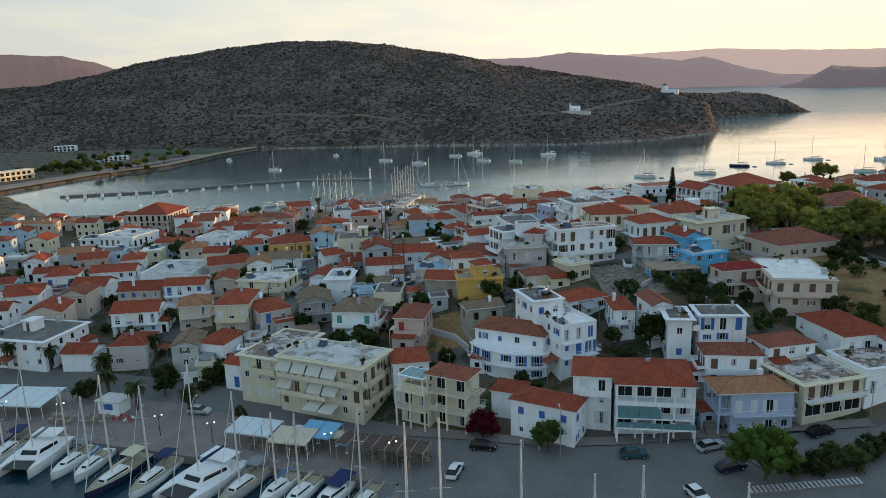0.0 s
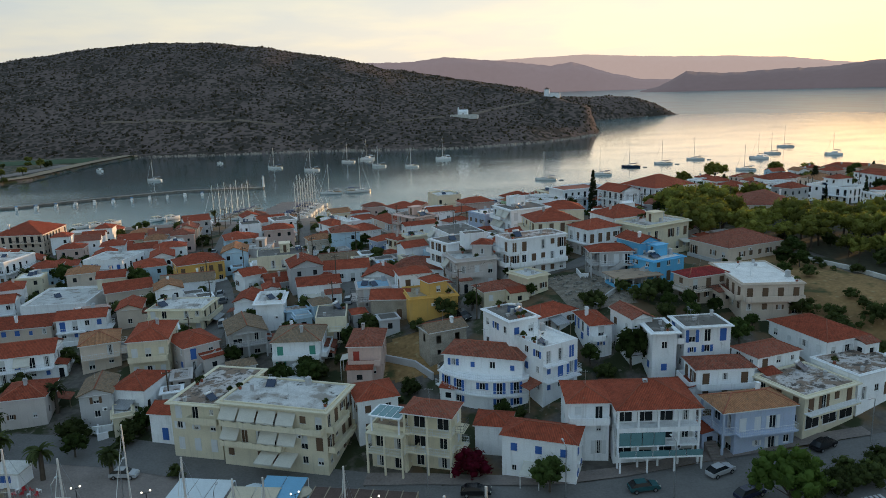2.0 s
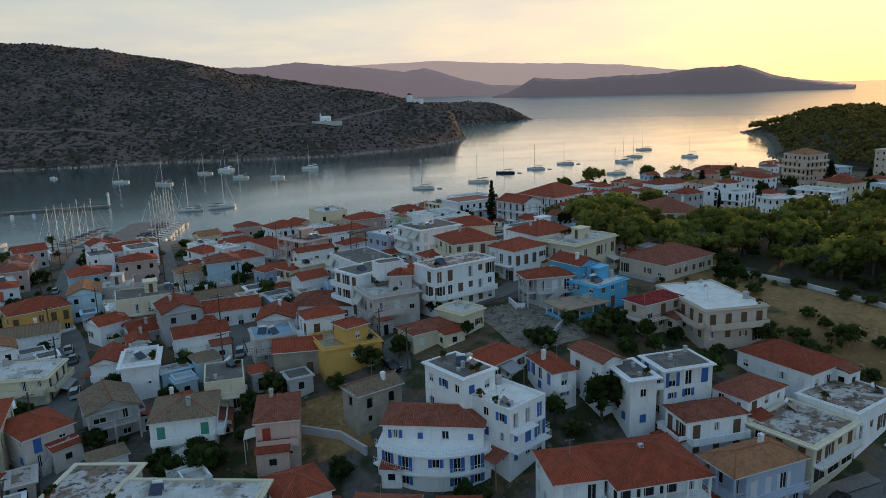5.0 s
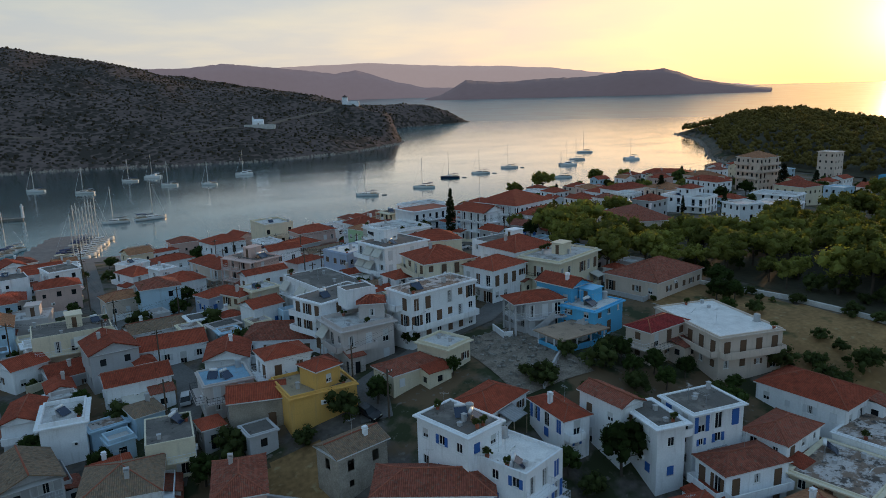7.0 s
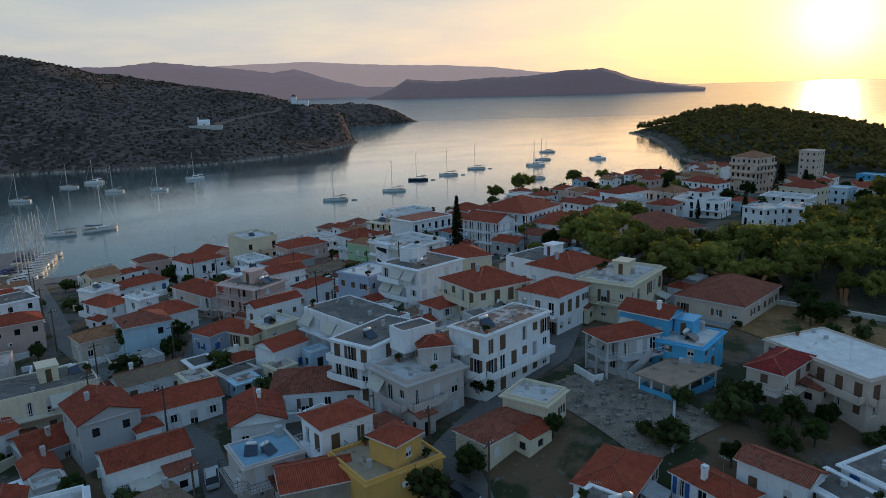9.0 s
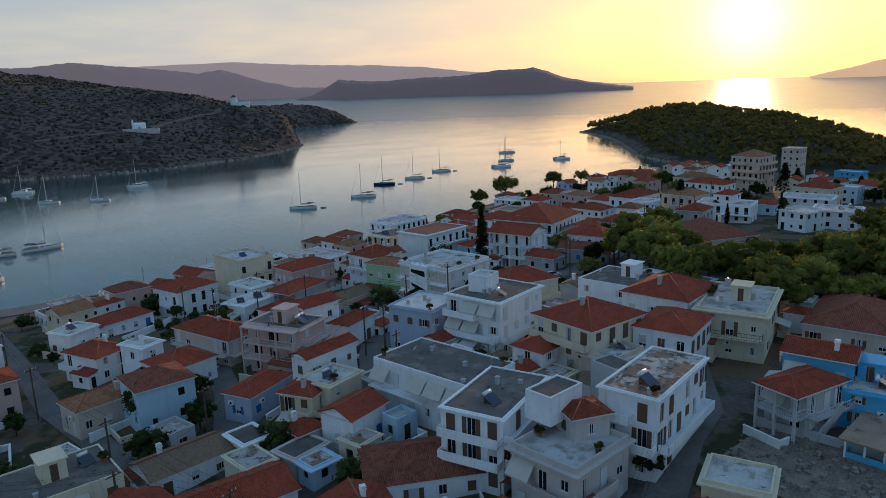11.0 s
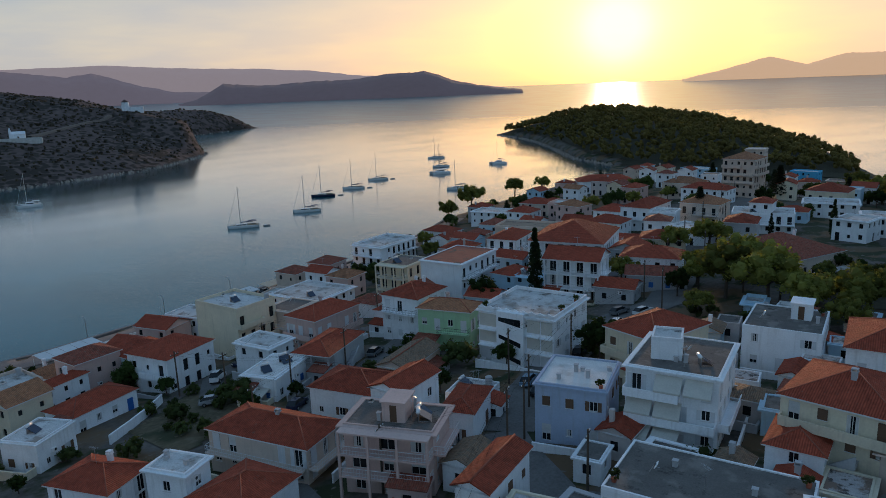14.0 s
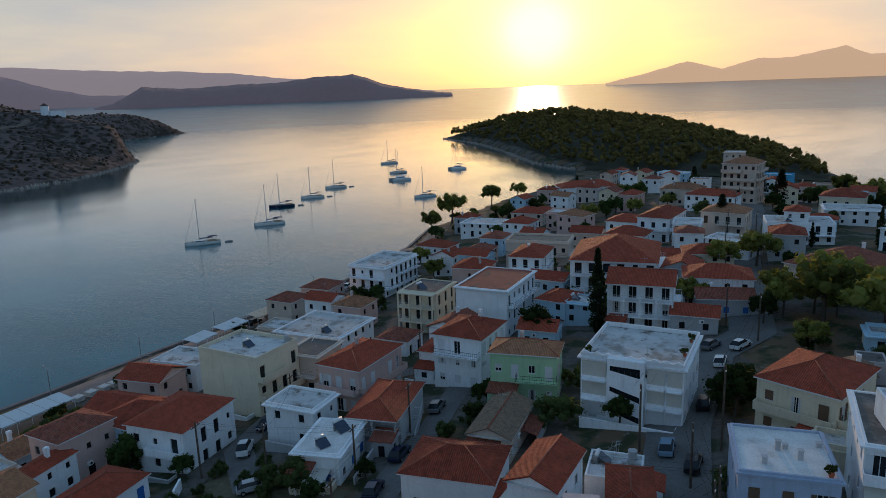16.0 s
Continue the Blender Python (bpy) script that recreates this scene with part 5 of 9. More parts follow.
last = house(-32.9, 275.2, 7.6, 9.8, 8.0, 6, 14, "gable", "", "white", sh="w")
last = house(31.9, 167.0, 14.9, 6.7, 14.4, 10.57, -76, "flat", "p", "white", bal=3, sh="n", plain=True)
last = house(18.1, 167.0, 12.9, 8.0, 9.3, 8.45584, -83, "flat", "", "pinkgrey", bal=1, sh="w", awn=1)
house(21.1, 168.1, 13.4, 4.3, 4.0, 10.4854, -19, "hip", "", "pinkgrey", sh="n", up=7.49, onto=last)
last = house(18.2, 178.5, 13.4, 7.6, 12.8, 9.84356, -67, "flat", "g", "white", bal=2, sh="n", plain=True)
house(19.5, 170.7, 13.1, 3.4, 5.4, 12.8591, -84, "flat", "g", "white", sh="0", up=9.86, onto=last)
last = house(51.3, 178.4, 16.8, 7.9, 9.7, 7.30006, -73, "hip", "", "white", bal=1, sh="n")
last = house(46.6, 157.7, 16.8, 5.2, 9.1, 6.22838, -98, "hip", "", "greyw", bal=1, sh="w", deep=1, awn=1)
last = house(53.7, 158.9, 16.7, 7.6, 5.3, 7.88343, -74, "gable", "", "blue", sh="b")
last = house(55.4, 153.0, 16.5, 6.7, 8.9, 5.5, -70, "flat", "", "blue", sh="n")
pavilion(48.0, 148.7, 17.2, 5.8, 9.3, 2.7, -83)
last = house(68.4, 138.0, 14.7, 16.7, 11.3, 6.53209, -100, "flat", "w", "beige", bal=1, sh="n", plain=True)
last = house(58.8, 141.0, 15.2, 4.7, 9.2, 5.8896, -80, "hip", "r", "beige", bal=1, sh="n")
last = house(81.9, 166.7, 16.8, 12.0, 16.6, 4.20507, -75, "hip", "b", "beige", sh="n")
last = house(65.9, 177.1, 16.8, 9.5, 15.0, 7.9004, -68, "flat", "", "cream", bal=1, sh="n")
last = house(42.7, 186.4, 16.5, 10.7, 11.4, 8.7208, -89, "hip", "", "cream", bal=1, sh="n")
last = house(36.2, 189.3, 15.6, 5.2, 6.9, 6, -81, "hip", "", "white", sh="w")
last = house(40.1, 179.8, 16.1, 5.2, 6.7, 6, -88, "flat", "", "beige", sh="w")
last = house(61.8, 186.5, 16.8, 10.6, 11.8, 8.40082, -78, "hip", "", "white", sh="w")
last = house(67.4, 201.3, 16.5, 10.0, 11.2, 6.86328, -78, "flat", "g", "white", sh="w")
last = house(32.3, 173.2, 15.0, 4.3, 3.4, 9.51056, -94, "flat", "g", "greyw", sh="0")
last = house(20.4, 191.7, 14.0, 16.3, 9.6, 8.5, -78, "flat", "g", "white", bal=2, sh="w", awn=1, plain=True)
last = house(40.1, 203.8, 15.9, 10.1, 11.9, 9.83419, -76, "flat", "g", "white", bal=3, sh="w", awn=3, plain=True, solid=2)
house(39.0, 205.2, 15.7, 3.4, 4.0, 12.4956, -67, "flat", "", "white", sh="0", up=9.50, onto=last)
last = house(33.6, 213.9, 14.9, 8.3, 9.3, 7.94978, -69, "flat", "w", "bluegrey", sh="n", plain=True)
last = house(54.7, 236.4, 13.7, 13.1, 13.3, 8.47344, -79, "flat", "", "white", sh="w", plain=True, stair=True)
last = house(52.3, 253.2, 11.7, 9.8, 5.9, 7.4847, -68, "hip", "t", "green", bal=1, sh="w")
last = house(23.8, 244.9, 12.2, 10.2, 8.2, 4.5, -69, "hip", "", "white", sh="n")
last = house(22.0, 232.4, 13.2, 4.8, 8.1, 7.68992, -80, "gable", "", "white", sh="n")
last = house(31.9, 229.7, 13.8, 5.7, 5.7, 3.1922, -71, "flat", "", "white", sh="0")
last = house(36.8, 247.5, 12.2, 5.3, 10.7, 3.61483, -73, "gable", "o", "beige", sh="w")
last = house(34.3, 265.0, 10.1, 6.7, 12.5, 4.70909, -67, "hip", "", "greyw", bal=1, sh="0", deep=1)
last = house(22.7, 264.3, 10.0, 6.0, 9.2, 4.38611, -65, "flat", "w", "white", sh="b")
last = house(43.3, 278.8, 8.6, 7.6, 12.4, 7.13276, -80, "hip", "", "pink", bal=1, sh="w")
last = house(34.4, 296.0, 6.4, 12.6, 9.8, 10.1749, -81, "flat", "", "cream", bal=3, sh="w", blank=True, plain=True, far=True)
last = house(16.9, 288.7, 7.1, 9.5, 11.0, 6.53656, -72, "hip", "", "white", bal=1, sh="b", far=True)
last = house(6.2, 298.9, 5.8, 6.7, 8.4, 7.21, -80, "hip", "b", "pink", sh="b", far=True)
last = house(-0.4, 294.2, 6.4, 3.4, 8.7, 5, -71, "hip", "", "white", sh="b", far=True)
last = house(0.6, 282.6, 7.8, 6.5, 11.6, 3.12831, -72, "hip", "", "white", sh="b")
last = house(19.1, 308.5, 4.8, 10.9, 7.0, 4, -72, "gable", "", "pink", sh="n", far=True)
last = house(27.7, 315.8, 4.0, 8.5, 7.3, 5.5, -69, "gable", "", "pink", sh="n", far=True)
last = house(36.3, 318.2, 3.9, 10.3, 8.0, 5.5, -72, "flat", "", "white", sh="n", far=True)
last = house(44.4, 291.4, 7.1, 6.2, 8.0, 7, -74, "flat", "g", "beige", bal=2, sh="n", far=True)
last = house(59.9, 305.4, 5.7, 14.4, 13.5, 5.5, -77, "flat", "", "white", sh="n", far=True)
last = house(56.7, 272.8, 9.5, 5.9, 6.0, 4.47792, -73, "hip", "", "white", sh="b")
last = house(56.2, 266.4, 10.2, 8.3, 9.8, 8.49994, -79, "hip", "", "white", sh="w")
last = house(78.2, 293.7, 7.3, 8.1, 11.3, 9, -77, "flat", "g", "cream", bal=2, sh="w", deep=1, far=True)
last = house(82.8, 278.9, 9.1, 10.7, 16.4, 10.0413, -78, "flat", "r", "white", bal=2, sh="w", blank=True, plain=True, far=True)
last = house(89.2, 268.1, 10.4, 6.4, 8.0, 5, -87, "hip", "", "bluew", sh="w", far=True)
last = house(89.1, 262.9, 11.0, 5.4, 6.0, 4.6, -79, "flat", "", "bluew", sh="w", far=True)
last = house(110.7, 265.7, 11.0, 17.7, 20.3, 9.63606, -70, "hip", "", "white", bal=1, sh="n", deep=1, far=True)
last = house(88.6, 250.6, 12.6, 11.5, 9.0, 8.91515, -72, "gable", "", "white", bal=1, sh="w", deep=1)
last = house(117.6, 291.7, 8.1, 8.4, 12.6, 8, -73, "hip", "", "white", bal=1, sh="w", far=True)
last = house(137.7, 301.1, 7.7, 17.3, 10.0, 7, -71, "flat", "t", "beige", bal=1, sh="n", far=True)
last = house(106.0, 331.7, 3.1, 11.1, 17.1, 8.5, -80, "flat", "", "white", bal=2, sh="b", far=True)
last = house(141.7, 341.5, 3.0, 11.5, 8.0, 5, -82, "hip", "", "white", sh="n", far=True)
last = house(136.0, 319.8, 5.4, 7.2, 7.0, 5, -79, "hip", "b", "beige", sh="n", far=True)
last = house(111.9, 305.4, 6.3, 9.2, 9.0, 6, -71, "hip", "", "pink", sh="n", far=True)
last = house(177.5, 347.7, 4.1, 15.1, 10.0, 5, -75, "flat", "", "white", sh="b", far=True)
last = house(172.4, 329.0, 6.0, 9.3, 9.0, 5.5, -82, "hip", "", "white", sh="w", far=True)
last = house(192.2, 337.3, 6.1, 11.8, 9.0, 5, -75, "hip", "", "beige", sh="w", far=True)
last = house(178.8, 311.5, 8.4, 9.9, 8.0, 6, -95, "hip", "t", "pink", sh="n", far=True)
last = house(259.2, 348.1, 6.6, 26.0, 12.0, 5, -48, "hip", "", "white", sh="b", far=True)
last = house(216.9, 308.7, 10.3, 7.1, 9.0, 6, -88, "hip", "", "pink", sh="n", far=True)
last = house(166.6, 287.8, 10.5, 10.6, 9.0, 6, -82, "hip", "", "white", sh="w", far=True)
last = house(151.2, 280.7, 10.6, 10.9, 9.0, 5.5, -82, "hip", "", "white", sh="w", far=True)
last = house(170.4, 278.7, 11.8, 9.3, 17.2, 6.8, -85, "hip", "", "white", bal=1, sh="n", far=True)
last = house(162.6, 268.3, 12.5, 7.4, 8.0, 6, -76, "flat", "", "white", bal=1, sh="w", far=True)
last = house(175.6, 261.8, 13.5, 11.9, 10.0, 6.5, -86, "hip", "t", "beige", bal=1, sh="w", far=True)
last = house(228.0, 293.2, 11.8, 14.5, 10.0, 6, -83, "hip", "t", "beige", sh="n", far=True)
last = house(214.9, 278.2, 12.7, 16.4, 9.0, 5.5, -88, "hip", "", "white", sh="n", far=True)
last = house(324.0, 331.5, 6.2, 15.7, 9.0, 5, -95, "flat", "", "bluew", sh="b", far=True)
last = house(240.9, 275.8, 12.0, 12.0, 12.0, 14.4962, -89, "hip", "t", "beige", bal=3, sh="n", far=True)
last = house(330.5, 305.0, 5.0, 9.0, 9.0, 16.5, -81, "flat", "", "beige", sh="n", far=True)
last = house(145.9, 251.2, 13.6, 10.9, 7.0, 5, -98, "flat", "", "white", sh="w", far=True)
last = house(131.0, 252.6, 13.1, 10.9, 8.0, 5, -67, "hip", "", "cream", sh="b", far=True)
last = house(106.6, 242.7, 13.6, 12.6, 9.0, 6, -69, "hip", "", "white", sh="b", far=True)
last = house(99.6, 239.2, 13.9, 10.1, 6.0, 3.5, -63, "gable", "b", "greyw", sh="b")
last = house(166.3, 241.0, 14.4, 15.9, 10.0, 6, -71, "flat", "", "white", bal=1, sh="b", far=True)
house(167.3, 241.6, 14.4, 5.7, 7.0, 8.5, -81, "hip", "", "white", sh="w", up=6, onto=last, far=True)
last = house(219.8, 239.3, 12.7, 12.3, 11.0, 7, -87, "hip", "", "cream", sh="n", far=True)
last = house(202.3, 234.0, 13.7, 15.3, 10.0, 5, -74, "flat", "", "white", sh="n", far=True)
last = house(369.1, 293.2, 1.5, 13.6, 9.0, 5, -89, "flat", "", "blue", sh="b", far=True)
last = house(126.1, 222.4, 15.3, 18.5, 17.0, 4.5, -108, "hip", "b", "beige", sh="n", far=True)
last = house(165.3, 217.4, 14.7, 8.2, 9.0, 6.3, -97, "flat", "", "white", sh="b", far=True)
last = house(176.5, 213.1, 14.4, 12.1, 10.0, 6, -73, "flat", "", "white", sh="b", far=True)
last = house(55.6, 215.1, 15.7, 9.0, 11.7, 7, -100, "hip", "", "cream", bal=1, sh="n")
last = house(-90.3, 148.6, 3.2, 15.7, 13.1, 6, -14, "flat", "g", "white", sh="n")
last = house(-113.0, 184.9, 3.7, 9.6, 8.0, 4.5, 10, "gable", "", "white", sh="b")
last = house(-109.0, 196.9, 3.8, 8.4, 7.0, 6, 11, "hip", "", "white", sh="b")
last = house(-97.4, 190.1, 4.0, 9.1, 8.0, 4.5, 1, "gable", "", "white", sh="n")
last = house(-110.1, 216.8, 3.8, 8.4, 7.0, 6, 19, "gable", "", "pink", sh="n")
last = house(-97.6, 203.7, 3.9, 12.5, 7.0, 5, 9, "gable", "", "white", sh="n")
last = house(-80.1, 181.7, 4.2, 10.8, 8.0, 5, 3, "gable", "", "beige", sh="b")
last = house(-72.5, 160.4, 4.5, 10.3, 8.0, 5.5, 7, "gable", "", "white", sh="b")
last = house(-79.3, 204.0, 4.3, 15.3, 16.6, 4.54697, -4, "flat", "", "white", sh="n")
last = house(-68.0, 179.9, 5.1, 10.0, 6.0, 5.5, 4, "gable", "", "white", sh="b")
last = house(-59.4, 161.5, 5.4, 7.1, 8.0, 5.5, 13, "hip", "t", "beige", sh="b")
last = house(-47.9, 155.9, 5.7, 7.2, 11.3, 7.45749, 1, "hip", "", "cream", bal=1, sh="w")
last = house(-40.4, 154.3, 5.8, 7.0, 9.0, 5.75528, 31, "hip", "", "pinkgrey", bal=1, sh="b")
last = house(-59.1, 185.1, 5.8, 5.3, 8.0, 5, 6, "gable", "", "beige", sh="n")
last = house(-45.8, 176.2, 6.7, 12.3, 9.0, 5.92627, -13, "flat", "", "cream", bal=1, sh="w")
last = house(-64.3, 203.8, 5.4, 11.0, 8.0, 5, 19, "gable", "", "beige", sh="n")
last = house(-49.3, 203.2, 6.5, 12.8, 7.0, 5, 6, "gable", "o", "white", sh="b")
last = house(-48.6, 216.0, 6.6, 12.2, 9.0, 7, 20, "hip", "", "yellow", bal=1, sh="n")
last = house(-76.8, 239.4, 4.4, 12.6, 11.9, 7, -18, "flat", "", "white", bal=1, sh="b")
last = house(-119.8, 293.7, 3.6, 17.3, 19.4, 8, -5, "hip", "", "beige", bal=1, sh="n", far=True)
last = house(-114.0, 251.6, 3.7, 14.8, 13.6, 7, -18, "flat", "", "white", bal=1, sh="n")
last = house(-47.7, 142.5, 4.1, 6.2, 8.7, 4.40015, -18, "hip", "", "white", bal=1, sh="b")
last = house(-40.4, 131.5, 2.9, 5.2, 5.0, 4.5, -20, "gable", "", "white", sh="b")
last = house(-54.2, 141.0, 3.7, 5.2, 8.0, 5, 6, "gable", "o", "greyw", sh="n")
last = house(-67.0, 144.1, 3.4, 7.4, 8.0, 4.5, 3, "hip", "", "pinkgrey", sh="n")
last = house(-77.5, 143.1, 2.9, 6.4, 6.0, 3.5, -4, "gable", "", "white", sh="0")
last = house(-7.5, 123.0, 4.8, 6.5, 7.0, 6, 8, "hip", "", "white", sh="n")
last = house(12.5, 224.0, 12.6, 10.3, 8.4, 9, -62, "flat", "g", "pink", bal=2, sh="w", deep=1)
last = house(7.6, 240.6, 11.4, 14.6, 7.5, 6, -71, "hip", "", "beige", bal=1, sh="w")
last = house(-1.8, 232.2, 10.6, 7.5, 8.3, 6.02731, -75, "hip", "", "white", bal=1, sh="n")
last = house(-10.7, 248.4, 9.7, 8.3, 6.6, 6.17767, -64, "hip", "", "white", sh="w")
last = house(-5.5, 239.5, 10.2, 5.2, 4.1, 8.16376, -65, "flat", "", "white", sh="n")
last = house(-14.9, 227.9, 9.4, 5.7, 8.4, 6, -77, "hip", "t", "beige", bal=1, sh="w")
last = house(-10.5, 270.9, 8.8, 5.7, 6.9, 5, -59, "flat", "", "white", sh="n")
last = house(3.5, 213.4, 11.1, 4.7, 8.9, 5.91701, -63, "hip", "", "bluegrey", sh="b")
last = house(5.9, 203.3, 11.5, 5.1, 4.4, 7.39249, -59, "hip", "", "cream", bal=1, sh="n")
last = house(9.9, 203.2, 12.2, 5.3, 6.3, 7.58462, -71, "flat", "", "cream", sh="n")
last = house(12.4, 209.6, 12.7, 3.5, 9.3, 8.53895, -76, "gable", "", "white", sh="n")
last = house(8.4, 194.7, 11.9, 5.3, 6.3, 6.65317, -72, "gable", "", "white", sh="b")
last = house(25.9, 225.4, 13.8, 4.1, 8.0, 5, -65, "hip", "", "white", sh="n")
last = house(20.8, 152.6, 14.0, 5.2, 9.0, 4, -78, "hip", "b", "cream", sh="w")
last = house(27.4, 153.7, 14.6, 6.1, 5.5, 5.5, -66, "flat", "", "cream", bal=1, sh="n")

# ---- the denser quarters: small houses along the lanes between the ones above ----
def overlaps(x, y, r):
    for fx, fy, fr, fw, fd, fyaw in FOOT:
        if math.hypot(x - fx, y - fy) < r + fr * 1.02:
            a = radians(fyaw)
            u = (x - fx) * math.cos(a) + (y - fy) * math.sin(a)
            v = -(x - fx) * math.sin(a) + (y - fy) * math.cos(a)
            if abs(u) < fw / 2 + r * 0.92 and abs(v) < fd / 2 + r * 0.92:
                return True
    return False


ROADS = {"lane_school": ([(28, 221), (34, 224), (49, 229), (64, 232), (76, 234), (89, 231), (124, 242), (164, 254), (211, 264), (299, 289)], 7.5),
         "lane_well": ([(12, 249), (24, 255), (36, 259), (51, 265), (61, 268), (56, 278), (48, 283), (31, 287), (21, 282), (14, 270)], 4.0),
         "lane_square": ([(13, 146), (16, 156), (35, 165), (42, 167), (55, 178)], 4.5),
         "lane_steps": ([(-36, 140), (-39, 161), (-38, 184), (-41, 203), (-47, 229), (-50, 300), (-52, 342)], 5.0),
         "lane_baker": ([(-14, 150), (-9, 167), (-8, 179), (-14, 205), (-20, 240), (-22, 338)], 3.6),
         "lane_mill": ([(-3, 209), (2, 222), (5, 236)], 4.0), "lane_east": ([(28, 221), (25, 217), (19, 206), (24, 196)], 5.0)}


def near_road(x, y, r):
    for pts, wd in ROADS.values():
        for (ax, ay), (bx, by) in zip(pts, pts[1:]):
            dx, dy = bx - ax, by - ay
            k = max(0, min(1, ((x - ax) * dx + (y - ay) * dy) / (dx * dx + dy * dy)))
            if math.hypot(x - ax - k * dx, y - ay - k * dy) < r + wd / 2:
                return True
    return False


def fill(x0, x1, y0, y1, step, yaw, seed, keep=1.0):
    rnd = random.Random(seed)
    y = y0
    while y < y1:
        x = x0
        while x < x1:
            px, py = x + rnd.uniform(-1.2, 1.2), y + rnd.uniform(-1.2, 1.2)
            w, d = rnd.uniform(6.5, 9.5), rnd.uniform(6, 8.5)
            r = max(w, d) / 2
            x += step
            inland = edge_distance(np.array([px]), np.array([py]), COAST)[0]
            if rnd.random() > keep or 1 < px < 21 and 253 < py < 282 or overlaps(px, py, r) or near_road(px, py, r * 0.8) or inland < 13 or not inside(np.array([px]), np.array([py]), COAST)[0]:
                continue
            kind = rnd.choice(("hip", "hip", "gable", "gable", "flat"))
            tone = rnd.choice(("", "", "", "b", "t")) if kind != "flat" else rnd.choice(("", "g", "w"))
            house(px, py, ground_at(px, py), w, d, 3.3 if py > 302 and px < 25 else rnd.choice((3.3, 5.8, 6.2, 6.2)), yaw + rnd.uniform(-8, 8) + rnd.choice((0, 90)) - 90, kind, tone,
                  rnd.choice(("white", "white", "white", "white", "pinkgrey", "greyw", "cream", "beige", "pink", "bluew")), sh=rnd.choice("bnnw"), far=True)
        y += step


fill(-62, 20, 178, 318, 11.0, 10, 4)
fill(28, 150, 240, 350, 12.0, 14, 6, 0.7)
fill(-120, -62, 150, 318, 12.5, 8, 5, 0.9)
fill(165, 330, 240, 372, 20.0, 8, 7, 0.7)
fill(-230, -120, 150, 336, 17.0, 8, 8, 0.8)

def sheds(x0, x1, y0, y1, step, seed):
    """Small outhouses, stores and kitchens that fill the yards between the houses."""
    rnd = random.Random(seed)
    made = 0
    for i in range(int((y1 - y0) / step)):
        for j in range(int((x1 - x0) / step)):
            px, py = x0 + j * step + rnd.uniform(-2, 2), y0 + i * step + rnd.uniform(-2, 2)
            w, d = rnd.uniform(3.2, 5.4), rnd.uniform(2.8, 4.2)
            lot = px > -14 and py < 150 or px > 30 and py < 172 or 2 < px < 18 and 254 < py < 279
            if lot or made > 75 or overlaps(px, py, max(w, d) / 2 * 0.86) or near_road(px, py, d / 2) or py < front_of(px) + 6:
                continue
            made += 1
            kind = rnd.choice(("gable", "flat", "flat", "hip"))
            house(px, py, ground_at(px, py), w, d, rnd.uniform(2.7, 3.2), rnd.choice((-75, 15, -82, 8)), kind, rnd.choice(("", "b", "o")) if kind != "flat" else rnd.choice(("", "g", "p")),
                  rnd.choice(("white", "white", "greyw", "cream", "bluew", "pinkgrey")), sh=rnd.choice("bn"), far=True, shed=True)


def front_of(x):
    return float(np.interp(x, [-91, -57, -40, -21.5, -10, 20, 64], [139, 131, 124, 114.2, 109, 101.5, 100]))


sheds(-48, 92, 112, 292, 5.5, 17)

# ---- roads, quays, walls ----
def strip(name, pts, width, mat, label, category, lift=0.10, step=2.0):
    """A ribbon of paving laid over the ground along a line."""
    b = Build()
    line = []
    for (ax, ay), (bx, by) in zip(pts, pts[1:]):
        n = max(1, int(math.hypot(bx - ax, by - ay) / step))
        line += [(ax + (bx - ax) * k / n, ay + (by - ay) * k / n) for k in range(n)]
    line.append(pts[-1])
    rows = []
    for i, (x, y) in enumerate(line):
        (ax, ay), (bx, by) = line[max(i - 1, 0)], line[min(i + 1, len(line) - 1)]
        L = math.hypot(bx - ax, by - ay) or 1
        nx, ny = -(by - ay) / L, (bx - ax) / L
        rows.append([(x + nx * width * s, y + ny * width * s, ground_at(x + nx * width * s, y + ny * width * s) + lift) for s in (0.5, 0.17, -0.17, -0.5)])
    for r0, r1 in zip(rows, rows[1:]):
        for k in range(3):
            b.face([r0[k + 1], r1[k + 1], r1[k], r0[k]])
    return tagged(new(name, b.mesh(name, [mat], True)), label, category, kind="structure")


def area(name, x0, x1, y0, y1, cell, mat, keep, label, lift=0.12):
    me = grid_mesh(name, np.arange(x0, x1, cell), np.arange(y0, y1, cell), lambda x, y: np.maximum(ground(x, y), 1.25) + lift, [mat], keep=keep)
    return tagged(new(name, me), label, "pavement", kind="structure")


HARBOUR_ROAD = [(-190, 152), (-130, 145), (-91, 139), (-80, 137), (-68, 134.4), (-57, 131), (-48.9, 128.2), (-40, 124), (-30, 118.6), (-21.5, 114.2), (-15, 110.9), (-9, 108), (0, 104.6)]


def front_line(x):
    return np.interp(x, [-300, -190, -91, -57, -40, -21.5, -10, 20, 64, 110], [160, 152, 139, 131, 124, 114.2, 109, 101.5, 100, 92])


